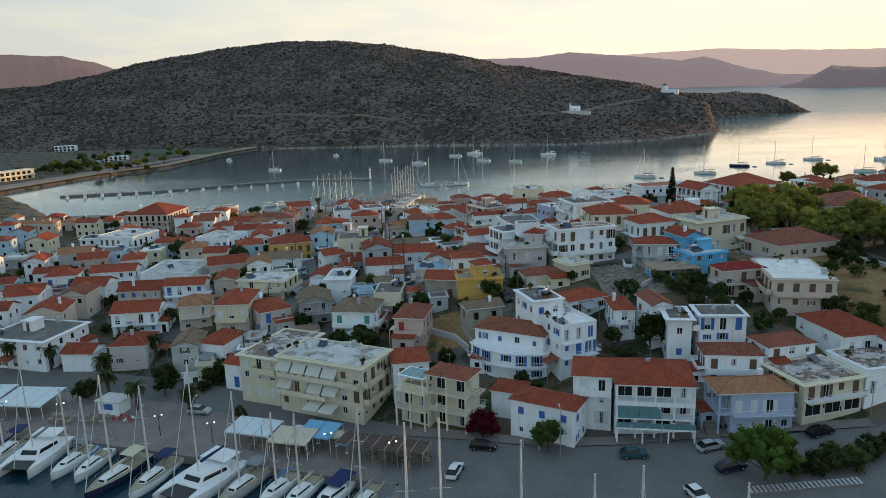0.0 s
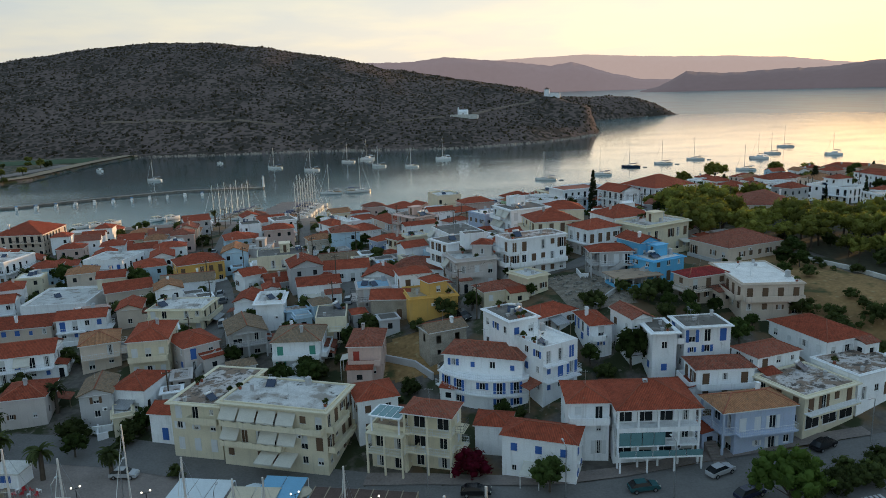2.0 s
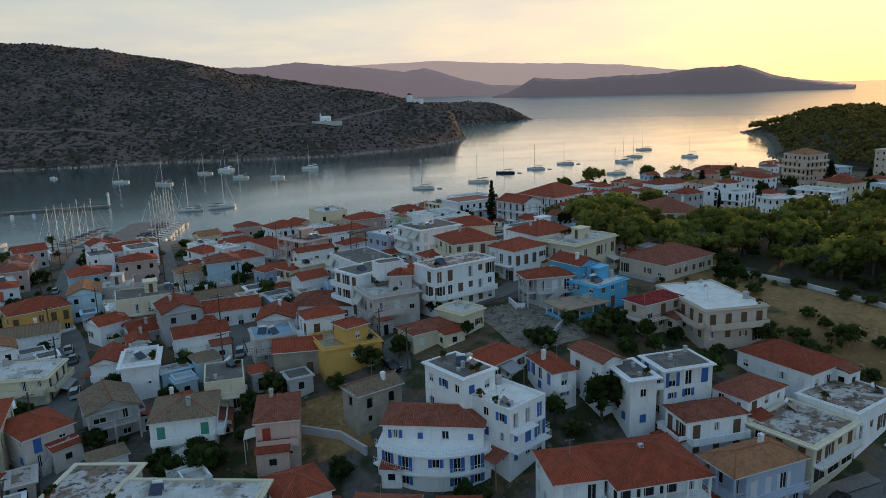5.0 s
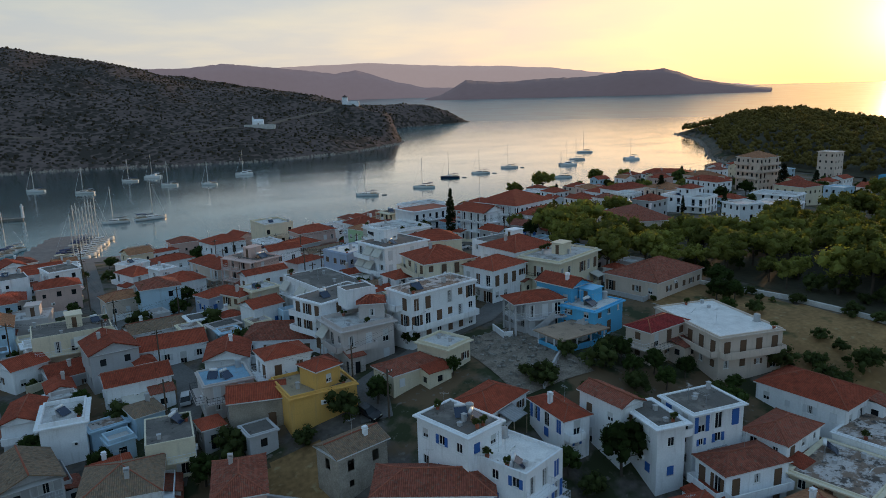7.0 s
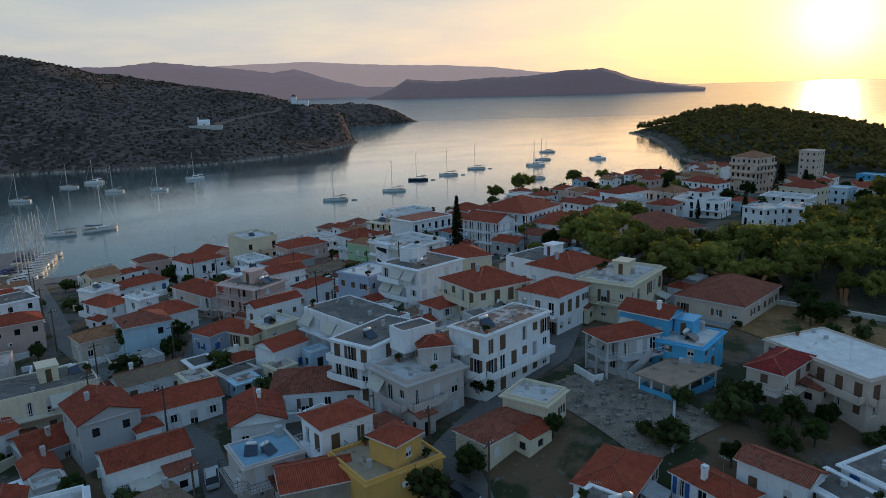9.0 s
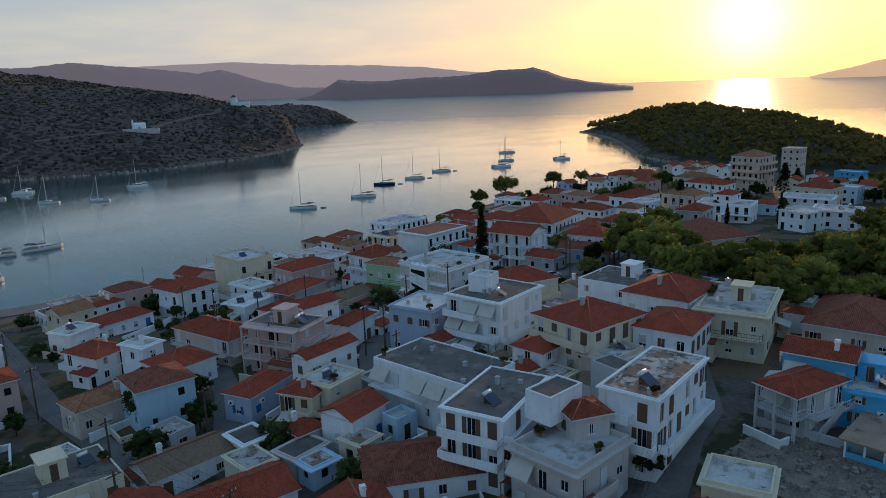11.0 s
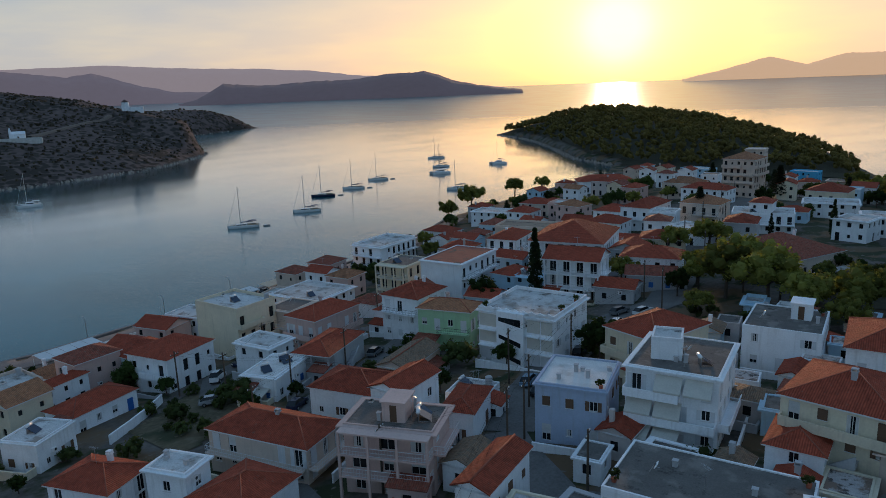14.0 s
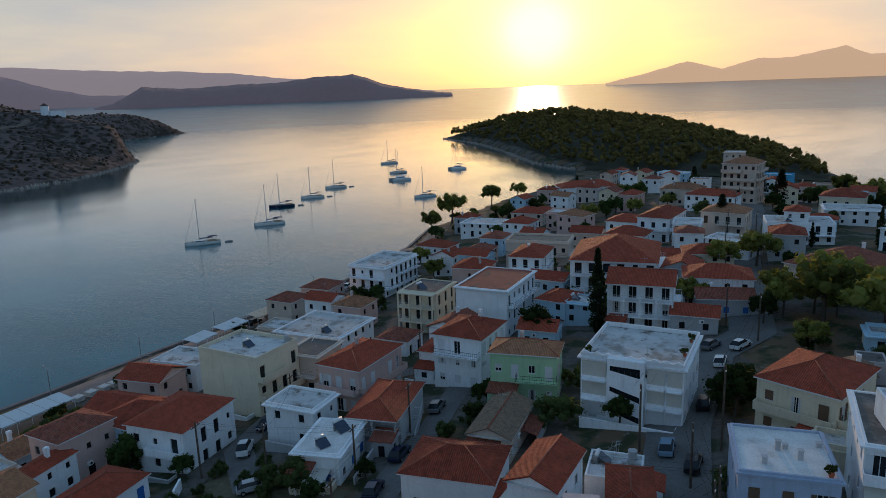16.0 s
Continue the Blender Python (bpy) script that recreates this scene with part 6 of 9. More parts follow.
area("road_quay", -12, 112, 76, 132, 1.0, ASPHALT,
     lambda x, y, z: (x > -11) & (y < front_line(x)) & (y > 78) & (x < 76) | (x > 40) & (y > front_line(x) - 14) & (y < front_line(x)), "worn grey asphalt of the harbour road", 0.14)
strip("road_harbour", HARBOUR_ROAD, 8.0, ASPHALT, "worn grey asphalt of the harbour road", "road", 0.17)
area("pavement_quay", -190, -8, 90, 152, 1.0, QUAY, lambda x, y, z: inside(x, y, COAST) & (y < front_line(x) - 2.0), "pale concrete apron of the quay", 0.12)
strip("pavement_front", [(-10, 111.3), (-1, 108.2), (4.4, 106.0), (11.3, 103.8), (17.3, 102.5), (26, 102.0), (36, 102.3), (50, 101.8), (64, 101.0)], 2.6, QUAY, "narrow pale pavement before the harbour houses", "pavement", 0.30)
for nm, (pts, wd) in ROADS.items():
    strip("road_" + nm[5:], pts, wd, LANE, "narrow grey asphalt lane between the houses", "road", 0.13)


def wall_along(name, pts, z0, z1, thick, mat, label, rise=False):
    b = Build()
    for (ax, ay), (bx, by) in zip(pts, pts[1:]):
        L = math.hypot(bx - ax, by - ay)
        n = max(1, int(L / 6)) if rise else 1
        for k in range(n):
            x0, y0, x1, y1 = (ax + (bx - ax) * k / n, ay + (by - ay) * k / n, ax + (bx - ax) * (k + 1) / n, ay + (by - ay) * (k + 1) / n)
            nx, ny = -(y1 - y0) / (L / n) * thick / 2, (x1 - x0) / (L / n) * thick / 2
            g0, g1 = (ground_at(x0, y0), ground_at(x1, y1)) if rise else (0, 0)
            lo = [(x0 - nx, y0 - ny, g0 + z0), (x1 - nx, y1 - ny, g1 + z0), (x1 + nx, y1 + ny, g1 + z0), (x0 + nx, y0 + ny, g0 + z0)]
            hi = [(p[0], p[1], p[2] - z0 + z1) for p in lo]
            for i in range(4):
                j = (i + 1) % 4
                b.face([lo[i], lo[j], hi[j], hi[i]])
            b.face(hi)
    return tagged(new(name, b.mesh(name, [mat])), label, "wall", kind="structure")


wall_along("quay_wall_harbour", [(-300, 130), (-66, 113), (-8, 95.5), (-10, 78), (78, 76)], -3, 1.42, 1.0, QUAY, "concrete harbour quay edge")
wall_along("quay_wall_bay", [(-196, 350), (-68, 350), (9, 343), (64, 349), (112, 354), (156, 367), (189, 383)], -3, 1.45, 1.0, QUAY, "concrete promenade edge along the bay")
strip("pavement_promenade", [(-190, 345), (-68, 345), (9, 338.5), (64, 344.5), (112, 349.5), (156, 362), (186, 377)], 9.0, QUAY, "pale paved promenade along the bay", "pavement", 0.16)
STONEW = material("whitewashed_stone", (0.58, 0.57, 0.54), 0.95, 0.25, 0.6, 5)
wall_along("wall_field", [(91, 163), (97, 147), (99, 130), (101, 118)], -0.3, 0.9, 0.5, STONEW, "low whitewashed stone wall beside the pines", True)
area("field", 62, 104, 112, 165, 1.5, GRASS, lambda x, y, z: (x > 70 + (y - 112) * 0.1) & (x < 101 - (y - 118) * 0.2), "dry yellow grass slope", 0.1)
RUBBLE = material("rubble_ground", (0.215, 0.180, 0.145), 1.0, 0.6, 0.6, 4, 0.8)
area("rubble_lot", 32, 46, 139, 161, 1.0, RUBBLE, lambda x, y, z: z > 0, "vacant rubble lot strewn with debris", 0.1)
area("slope_grass", -9, 6, 131, 148, 1.0, GRASS, lambda x, y, z: (y > 132 + 0.2 * (4 - x)) & (y < 147 + 0.2 * x), "dry grass bank between the houses", 0.1)
SCRUBLOT = earth_material("weedy_ground", (0.12, 0.10, 0.062), ((0.15, 0.48, 0.58, (0.045, 0.052, 0.026)), (0.6, 0.55, 0.66, (0.17, 0.14, 0.095))))
area("vacant_lot", 1, 20, 254, 281, 1.0, SCRUBLOT, lambda x, y, z: (y > 255 + 0.1 * x) & (y < 270 + 0.6 * x), "vacant lot of dry soil and weeds", 0.1)
wall_along("wall_lane", [(-2.5, 268), (2, 271.5), (6, 275), (10.2, 279.2)], -0.4, 1.5, 0.25, WALL["white"], "whitewashed garden wall beside the lane", True)
wall_along("wall_bank", [(-9, 145), (-4, 140.5), (1, 136), (3.5, 131)], -0.5, 1.3, 0.4, WALL["greyw"], "old grey retaining wall along the dry bank", True)
wall_along("wall_lot", [(36, 139), (45.5, 147), (43, 161)], -0.3, 1.1, 0.3, WALL["greyw"], "low grey rendered wall round the vacant lot", True)

sb_ = Build()
for k in range(26):
    u0, u1 = k / 26, (k + 1) / 26
    za = 4.4 + 5.0 * u1
    sb_.box(-0.9, 0.9, 13 * u0, 13 * u1, za - 1.5, za)
flight = tagged(new("steps", sb_.mesh("steps", [QUAY])), "long flight of worn stone steps between two houses", "steps", kind="structure")
flight.matrix_world = pose(39.9, 99.6, 0, 0, 0, -6)


def slatted_bench(x0, x1, y, n):
    """A long low bench of white slats on a kerb, along the foot of the planted bank."""
    L = x1 - x0
    z0, z1 = ground_at(x0, y), ground_at(x1, y)
    e = thing("slatted_bench", pose(x0, y, z0, 0, -math.degrees(math.atan2(z1 - z0, L)), 0), "long low bench of weathered white slats beside the bushes", "bench")
    for yy in (-0.75, 0.6):
        b = Build()
        b.box(0, L, yy, yy + 0.18, -0.3, 0.36)
        part("kerb", b.mesh("kerb", [QUAY]), e)
    b = Build()
    b.box(0, L / n * 0.56, -0.74, 0.77, 0.364, 0.42)
    slat = b.mesh("slat", [WALL["greyw"]])
    for k in range(n):
        part("slat", slat, e, pose(L * (k + 0.2) / n, 0, 0))


slatted_bench(39.2, 54.2, 86.0, 24)

# ---- breakwater and piers in the bay ----
ROCK = material("breakwater_rock", (0.20, 0.18, 0.16), 1.0, 0.5, 0.4, 3, 0.6)


def mole(pts, width, label):
    e = thing("breakwater", pose(pts[0][0], pts[0][1], 0), label, "breakwater")
    rnd = random.Random(int(abs(pts[0][0])))
    for (ax, ay), (bx, by) in zip(pts, pts[1:]):
        L = math.hypot(bx - ax, by - ay)
        b = Build()
        b.box(0, L, -width / 2, width / 2, -2, 1.1)
        for k in range(int(L / 1.6)):
            for s in (-1, 1):
                x, y, r = k * 1.6 + rnd.uniform(0, 1), s * (width / 2 + rnd.uniform(0, 1.0)), rnd.uniform(0.5, 1.0)
                q = [(x + r * math.cos(t) * rnd.uniform(0.7, 1.1), y + r * math.sin(t) * rnd.uniform(0.7, 1.1)) for t in (0.3, 1.6, 2.9, 4.2, 5.4)]
                h = rnd.uniform(0.3, 1.3)
                for i in range(5):
                    j = (i + 1) % 5
                    b.face([(*q[i], -1.5), (*q[j], -1.5), (x, y, h)], 0)
        part("rock_core", b.mesh("rock_core", [ROCK]), e, pose(ax - pts[0][0], ay - pts[0][1], 0, 0, 0, math.degrees(math.atan2(by - ay, bx - ax))))
    return e


mole([(-233, 430), (-181, 440), (-158, 453), (-101, 477), (-50, 474)], 4.0, "long low stone breakwater across the inner bay")
area("pier_deck", -66, -18, 343, 402, 2.0, QUAY, lambda x, y, z: (x > -52 + (y - 343) * 0.28) & (x < -34 + (y - 343) * 0.24), "grey concrete pier of the yacht basin", 0.15)
lb = Build()
lb.bar((0, 0, 0), (0, 0, 5.5), 0.7, 10, 0, 0.55)
lb.box(-0.9, 0.9, -0.9, 0.9, 5.5, 5.7)
lb.bar((0, 0, 5.7), (0, 0, 7.0), 0.45, 8)
beacon = tagged(new("harbour_beacon", lb.mesh("harbour_beacon", [WHITEP])), "small white beacon at the end of the breakwater", "beacon")
beacon.matrix_world = pose(-50, 474, 1.1)

WOODFLOOR = material("pine_litter", (0.055, 0.05, 0.03), 1.0, 0.4, 0.1, 1.0, 0.4)
area("wood_floor", 385, 706, 256, 712, 4.0, WOODFLOOR, lambda x, y, z: inside(x, y, COAST) & (edge_distance(x, y, COAST) > 7) & (x - 360 + (x - y) * 0.12 > 28), "dark needle litter under the headland pines", 0.6)
area("grove_floor", 76, 330, 130, 265, 3.0, WOODFLOOR, lambda x, y, z: (x > 100) & (y < 205) & (y > 120 + (x - 100) * 0.1) & (x < 300), "dark needle litter under the pine grove", 0.12)
MEADOW = material("watered_green", (0.05, 0.09, 0.045), 1.0, 0.3, 0.05, 0.8, 0.3)
area("sports_field", -330, -212, 700, 780, 4.0, MEADOW, lambda x, y, z: (x > -330) & (x < -225) & (y > 715) & (y < 765), "flat dark green playing field by the shore", 0.3)
SAND = material("beach_sand", (0.30, 0.23, 0.16), 1.0, 0.15, 0.2, 2)
strip("beach", [(-290, 455), (-263, 550), (-234, 594), (-221, 702), (-202, 776), (-150, 776)], 12, SAND, "narrow sandy beach", "beach", 0.9)
strip("road_shore", [(-330, 400), (-300, 470), (-275, 560), (-255, 620), (-235, 700)], 14, QUAY, "pale shore road with parking", "road", 0.3)


def canopy(x, y, w, d, yaw, h, mat, label):
    """A cafe canopy on posts."""
    e = thing("cafe_canopy", pose(x, y, ground_at(x, y) + 0.12, 0, 0, yaw), label, "canopy", "canopies on the quay")
    t = Build()
    n = max(2, int(w / 2.4))
    for k in range(n):
        x0, x1 = -w / 2 + w * k / n, -w / 2 + w * (k + 1) / n
        t.face([(x0 + 0.05, -d / 2, h - 0.35), (x1 - 0.05, -d / 2, h - 0.35), (x1 - 0.05, d / 2, h), (x0 + 0.05, d / 2, h)])
        t.face([(x0 + 0.05, -d / 2, h - 0.38), (x0 + 0.05, d / 2, h - 0.03), (x1 - 0.05, d / 2, h - 0.03), (x1 - 0.05, -d / 2, h - 0.38)])
        t.face([(x0 + 0.05, -d / 2, h - 0.35), (x0 + 0.05, -d / 2, h - 0.6), (x1 - 0.05, -d / 2, h - 0.6), (x1 - 0.05, -d / 2, h - 0.35)])
    part("awning_cloth", t.mesh("awning_cloth", [mat]), e)
    for k in range(n + 1):
        px = -w / 2 + w * k / n
        for s in (-1, 1):
            p = Build()
            p.bar((px, s * (d / 2 - 0.1), 0), (px, s * (d / 2 - 0.1), h - (0.38 if s < 0 else 0.03)), 0.05, 6)
            part("post", p.mesh("post", [WHITEP]), e)
    return e


def pergola(x, y, w, d, yaw, h):
    e = thing("pergola", pose(x, y, ground_at(x, y) + 0.12, 0, 0, yaw), "open timber pergola with reed roofing panels", "pergola")
    n = int(w / 2)
    for k in range(n):
        x0, x1 = -w / 2 + w * k / n, -w / 2 + w * (k + 1) / n
        b = Build()
        b.box(x0 + 0.08, x1 - 0.08, -d / 2, d / 2, h, h + 0.06)
        part("reed_panel", b.mesh("reed_panel", [REED]), e)
    for k in range(n + 1):
        px = -w / 2 + w * k / n
        b = Build()
        b.box(px - 0.06, px + 0.06, -d / 2 - 0.2, d / 2 + 0.2, h - 0.12, h + 0.1)
        part("rafter", b.mesh("rafter", [TIMBER]), e)
        for s in (-1, 1):
            p = Build()
            p.bar((px, s * d / 2, 0), (px, s * d / 2, h - 0.12), 0.07, 6)
            part("post", p.mesh("post", [TIMBER]), e)


def table_set(x, y, yaw):
    if "table" not in MESHES:
        t, c = Build(), Build()
        t.box(-0.4, 0.4, -0.4, 0.4, 0.71, 0.75)
        t.bar((0, 0, 0), (0, 0, 0.71), 0.04, 6)
        t.box(-0.25, 0.25, -0.25, 0.25, 0, 0.03)
        c.box(-0.22, 0.22, -0.22, 0.22, 0.43, 0.47)
        c.box(-0.22, 0.22, 0.19, 0.22, 0.47, 0.88)
        for a in (-0.19, 0.19):
            for q in (-0.19, 0.19):
                c.bar((a, q, 0), (a, q, 0.43), 0.018, 4)
        MESHES["table"] = (t.mesh("cafe_table", [TIMBER]), c.mesh("cafe_chair", [TIMBER]))
    m = pose(x, y, ground_at(x, y) + 0.125, 0, 0, yaw)
    o = new("cafe_table", MESHES["table"][0])
    o.matrix_world = m
    tagged(o, "small square wooden cafe table on the quay", "table", "cafe tables")
    for k in (0, 180):
        o = new("cafe_chair", MESHES["table"][1])
        o.matrix_world = m @ pose(0, 0, 0, 0, 0, k) @ pose(0, 0.62, 0)
        tagged(o, "wooden cafe chair at a small table", "chair", "cafe chairs")


REED = material("reed_panel", (0.10, 0.065, 0.055), 0.9, 0.3, 1.5, 10)
CAN_W = material("canopy_white", (0.60, 0.66, 0.68), 0.8, 0.1, 0.6, 5)
CAN_C = material("canopy_cream", (0.58, 0.50, 0.38), 0.8, 0.1, 0.6, 5)
CAN_B = material("canopy_blue", (0.16, 0.40, 0.58), 0.8, 0.1, 0.6, 5)


def long_building(x, y, w, d, h, yaw, wall_mat, label):
    """A long two-storey block with open galleries."""
    e = thing("shore_hotel", pose(x, y, ground_at(x, y), 0, 0, yaw), label, "building")
    b = Build()
    b.box(-w / 2, w / 2, -d / 2, d / 2, -1, h)
    part("wall", b.mesh("wall", [wall_mat]), e)
    for s in range(2):
        g = Build()
        g.box(-w / 2, w / 2, -d / 2 - 1.6, -d / 2 - 0.002, s * h / 2 + h / 2 - 0.3, s * h / 2 + h / 2)
        part("gallery_slab", g.mesh("gallery_slab", [WALL["white"]]), e)
        for k in range(int(w / 4)):
            q = Build()
            xx = -w / 2 + 2 + k * 4
            q.box(xx - 1.2, xx + 1.2, -d / 2 - 0.05, -d / 2 + 0.0, s * h / 2 + 0.3, s * h / 2 + 2.4)
            part("window", q.mesh("window", [GLASS]), e)
    return e


long_building(-318, 520, 34, 9, 7, 62, WALL["cream"], "long cream two-storey hotel block by the shore")
long_building(-305, 660, 26, 10, 4, 40, WALL["white"], "low white harbour shed near the beach")
long_building(-420, 800, 22, 9, 6, 20, WALL["white"], "white villa at the foot of the hill")

rub = random.Random(15)
db = Build()
for k in range(170):
    x, y, q = rub.uniform(33, 45), rub.uniform(141, 160), rub.uniform(0.1, 0.45)
    z, a = ground_at(x, y) + 0.1, rub.uniform(0, 3.14)
    c, s = math.cos(a) * q, math.sin(a) * q
    pts = [(x + c, y + s), (x - s, y + c), (x - c, y - s), (x + s, y - c)]
    h = rub.uniform(0.1, 0.5)
    for i in range(4):
        j = (i + 1) % 4
        db.face([(*pts[i], z), (*pts[j], z), (*pts[j], z + h), (*pts[i], z + h * 0.7)])
    db.face([(*pts[0], z + h), (*pts[1], z + h), (*pts[2], z + h), (*pts[3], z + h * 0.7)])
tagged(new("debris", db.mesh("debris", [material("broken_concrete", (0.25, 0.235, 0.21), 1.0, 0.6, 0.5, 3, 0.3)])), "broken blocks and boards strewn over the vacant lot", "rubble", kind="stuff")

canopy(-32.8, 109.3, 8.2, 5.1, -17, 3.0, CAN_W, "pale blue-white cafe canopy on white posts")
canopy(-25.6, 105.7, 6.9, 4.9, -15, 3.0, CAN_C, "cream canvas cafe canopy on white posts")
canopy(-21.7, 107.6, 6.1, 5.0, -18, 3.0, CAN_B, "blue canvas cafe canopy beside the quay")
canopy(-78.3, 123.8, 9.6, 7.8, -6, 3.0, CAN_W, "white cafe canopy on dark posts")
canopy(-87.8, 126.0, 8.3, 6.9, -3, 3.0, CAN_W, "white cafe canopy on dark posts")
pergola(-10.8, 102.1, 14.4, 4.0, -18, 3.0)
rt = random.Random(9)
for cx, cy in ((-33, 107), (-27, 105.5), (-13, 103), (-8, 101.5), (-66, 118), (-72, 118.5)):
    for i in range(3):
        for j in range(2):
            table_set(cx + i * 1.9 + rt.uniform(-0.2, 0.2), cy - i * 0.5 + j * 1.7 + rt.uniform(-0.2, 0.2), rt.uniform(0, 90))

# ---- on the hill across the bay: chapel, mill, track, villas and the rocky shore ----
def hill_at(x, y):
    return float(rough_hill(np.array([[float(x)]]), np.array([[float(y)]]))[0, 0])


def hill_track(name, pts, width, mat, label):
    b = Build()
    line = []
    for (ax, ay), (bx, by) in zip(pts, pts[1:]):
        n = max(1, int(math.hypot(bx - ax, by - ay) / 6))
        line += [(ax + (bx - ax) * k / n, ay + (by - ay) * k / n) for k in range(n)]
    rows = []
    for i, (x, y) in enumerate(line[:-1]):
        dx, dy = line[i + 1][0] - x, line[i + 1][1] - y
        L = math.hypot(dx, dy)
        g = max(hill_at(x, y), hill_at(x - dy / L * width / 2, y + dx / L * width / 2)) + 0.7
        rows.append([(x + s * -dy / L * width / 2, y + s * dx / L * width / 2, g) for s in (1, -1)] + [(x + dy / L * width * 0.8, y - dx / L * width * 0.8, g - 3.5)])
    for r0, r1 in zip(rows, rows[1:]):
        b.face([r0[1], r1[1], r1[0], r0[0]])
        b.face([r0[2], r1[2], r1[1], r0[1]])
    tagged(new(name, b.mesh(name, [mat], True)), label, "track", kind="structure")


TRACK = material("pale_track_gravel", (0.20, 0.155, 0.125), 1.0, 0.3, 0.1, 1.0, 0.2)
hill_track("road_track_east", [(160, 838), (190, 862), (222, 890), (250, 908), (272, 916)], 4.5, TRACK, "pale gravel track cut along the hillside")
hill_track("road_track_west", [(-250, 872), (-190, 862), (-90, 838), (-40, 828)], 3.0, TRACK, "pale gravel track cut along the hillside")
hill_track("road_track_mid", [(60, 820), (100, 822), (140, 826)], 3.0, TRACK, "pale gravel track cut along the hillside")


def chapel(x, y, yaw):
    e = thing("chapel", pose(x, y, hill_at(x, y) + 0.5, 0, 0, yaw), "small whitewashed hillside chapel on a walled terrace", "chapel")
    b = Build()
    b.box(-5, 5, -3.2, 3.2, -4, 4.2)
    for s in (-1, 1):
        b.face([(s * 5, -3.2, 4.2), (s * 5, 3.2, 4.2), (s * 5, 0, 6.2)][::s])
    b.face([(-0.6, -3.21, 0), (0.6, -3.21, 0), (0.6, -3.21, 2.3), (-0.6, -3.21, 2.3)], 1)
    part("wall", b.mesh("wall", [WALL["white"], SHUT["n"]]), e)
    r = Build()
    r.face([(-5.3, -3.5, 4.1), (5.3, -3.5, 4.1), (5.3, 0, 6.35), (-5.3, 0, 6.35)])
    r.face([(5.3, 3.5, 4.1), (-5.3, 3.5, 4.1), (-5.3, 0, 6.35), (5.3, 0, 6.35)])
    part("roof", r.mesh("roof", [WALL["white"]]), e)
    t = Build()
    t.box(-6.6, -5.0, -1.0, 1.0, -3, 7.6)
    t.box(-6.3, -5.3, -0.7, 0.7, 7.6, 9.2)
    part("belfry", t.mesh("belfry", [WALL["white"]]), e)
    w = Build()
    w.box(-14, 17, -9.4, -9.0, -4, 1.2)
    part("terrace_wall", w.mesh("terrace_wall", [STONEW]), e)
    g = Build()
    g.box(-14, 17, -9, 5, -4, 0)
    part("terrace", g.mesh("terrace", [STONEW]), e)
    return e


def windmill(x, y, yaw):
    e = thing("windmill", pose(x, y, hill_at(x, y), 0, 0, yaw), "round whitewashed mill tower with a low white house", "mill")
    b = Build()
    b.bar((0, 0, -3), (0, 0, 8.5), 4.2, 16, 0, 3.4)
    part("tower", b.mesh("tower", [WALL["white"]]), e)
    c = Build()
    c.bar((0, 0, 8.5), (0, 0, 11), 3.8, 16, 0, 0.3)
    part("cap", c.mesh("cap", [REED]), e, None, "dark conical thatched cap")
    h = Build()
    h.box(4, 17, -3, 3, -3, 3.4)
    part("annex", h.mesh("annex", [WALL["white"]]), e)
    return e


chapel(150, 830, -20)
windmill(278, 921, -25)
# stones along the waterline of the hill and of the wooded headland
SHORE_ROCK = material("shore_rock", (0.36, 0.30, 0.25), 1.0, 0.4, 0.2, 1.5, 0.4)


def shore_rocks(name, pts, per_metre, size, label):
    rnd = random.Random(len(pts) + 3)
    b = Build()
    for (ax, ay), (bx, by) in zip(pts, pts[1:]):
        L = math.hypot(bx - ax, by - ay)
        for k in range(int(L * per_metre)):
            u = rnd.random()
            x, y = ax + (bx - ax) * u + rnd.uniform(-3, 3), ay + (by - ay) * u + rnd.uniform(-2.5, 3.5)
            r = size * rnd.uniform(0.5, 1.5)
            q = [(x + r * math.cos(t) * rnd.uniform(0.7, 1.2), y + r * math.sin(t) * rnd.uniform(0.7, 1.2)) for t in (0.2, 1.5, 2.8, 4.1, 5.3)]
            h = r * rnd.uniform(0.5, 1.0)
            for i in range(5):
                j = (i + 1) % 5
                b.face([(*q[i], -0.8), (*q[j], -0.8), (x + rnd.uniform(-0.2, 0.2) * r, y, h)])
    tagged(new(name, b.mesh(name, [SHORE_ROCK])), label, "rocks", kind="stuff")


shore_rocks("shore_rocks_hill", [(-193, 771), (-98, 754), (-16, 751), (53, 729), (117, 714), (160, 724), (208, 742), (253, 774), (300, 817), (322, 848), (331, 886)], 1.3, 1.6, "pale rocks along the foot of the hill")
shore_rocks("shore_rocks_cape", [(350, 1087), (375, 1127), (447, 1162), (505, 1187), (580, 1217), (632, 1243)], 1.0, 1.8, "pale rocks along the far cape")
shore_rocks("shore_rocks_headland", [(403, 429), (425, 472), (495, 543), (566, 622), (617, 707)], 1.3, 1.5, "brown rocks under the wooded headland")

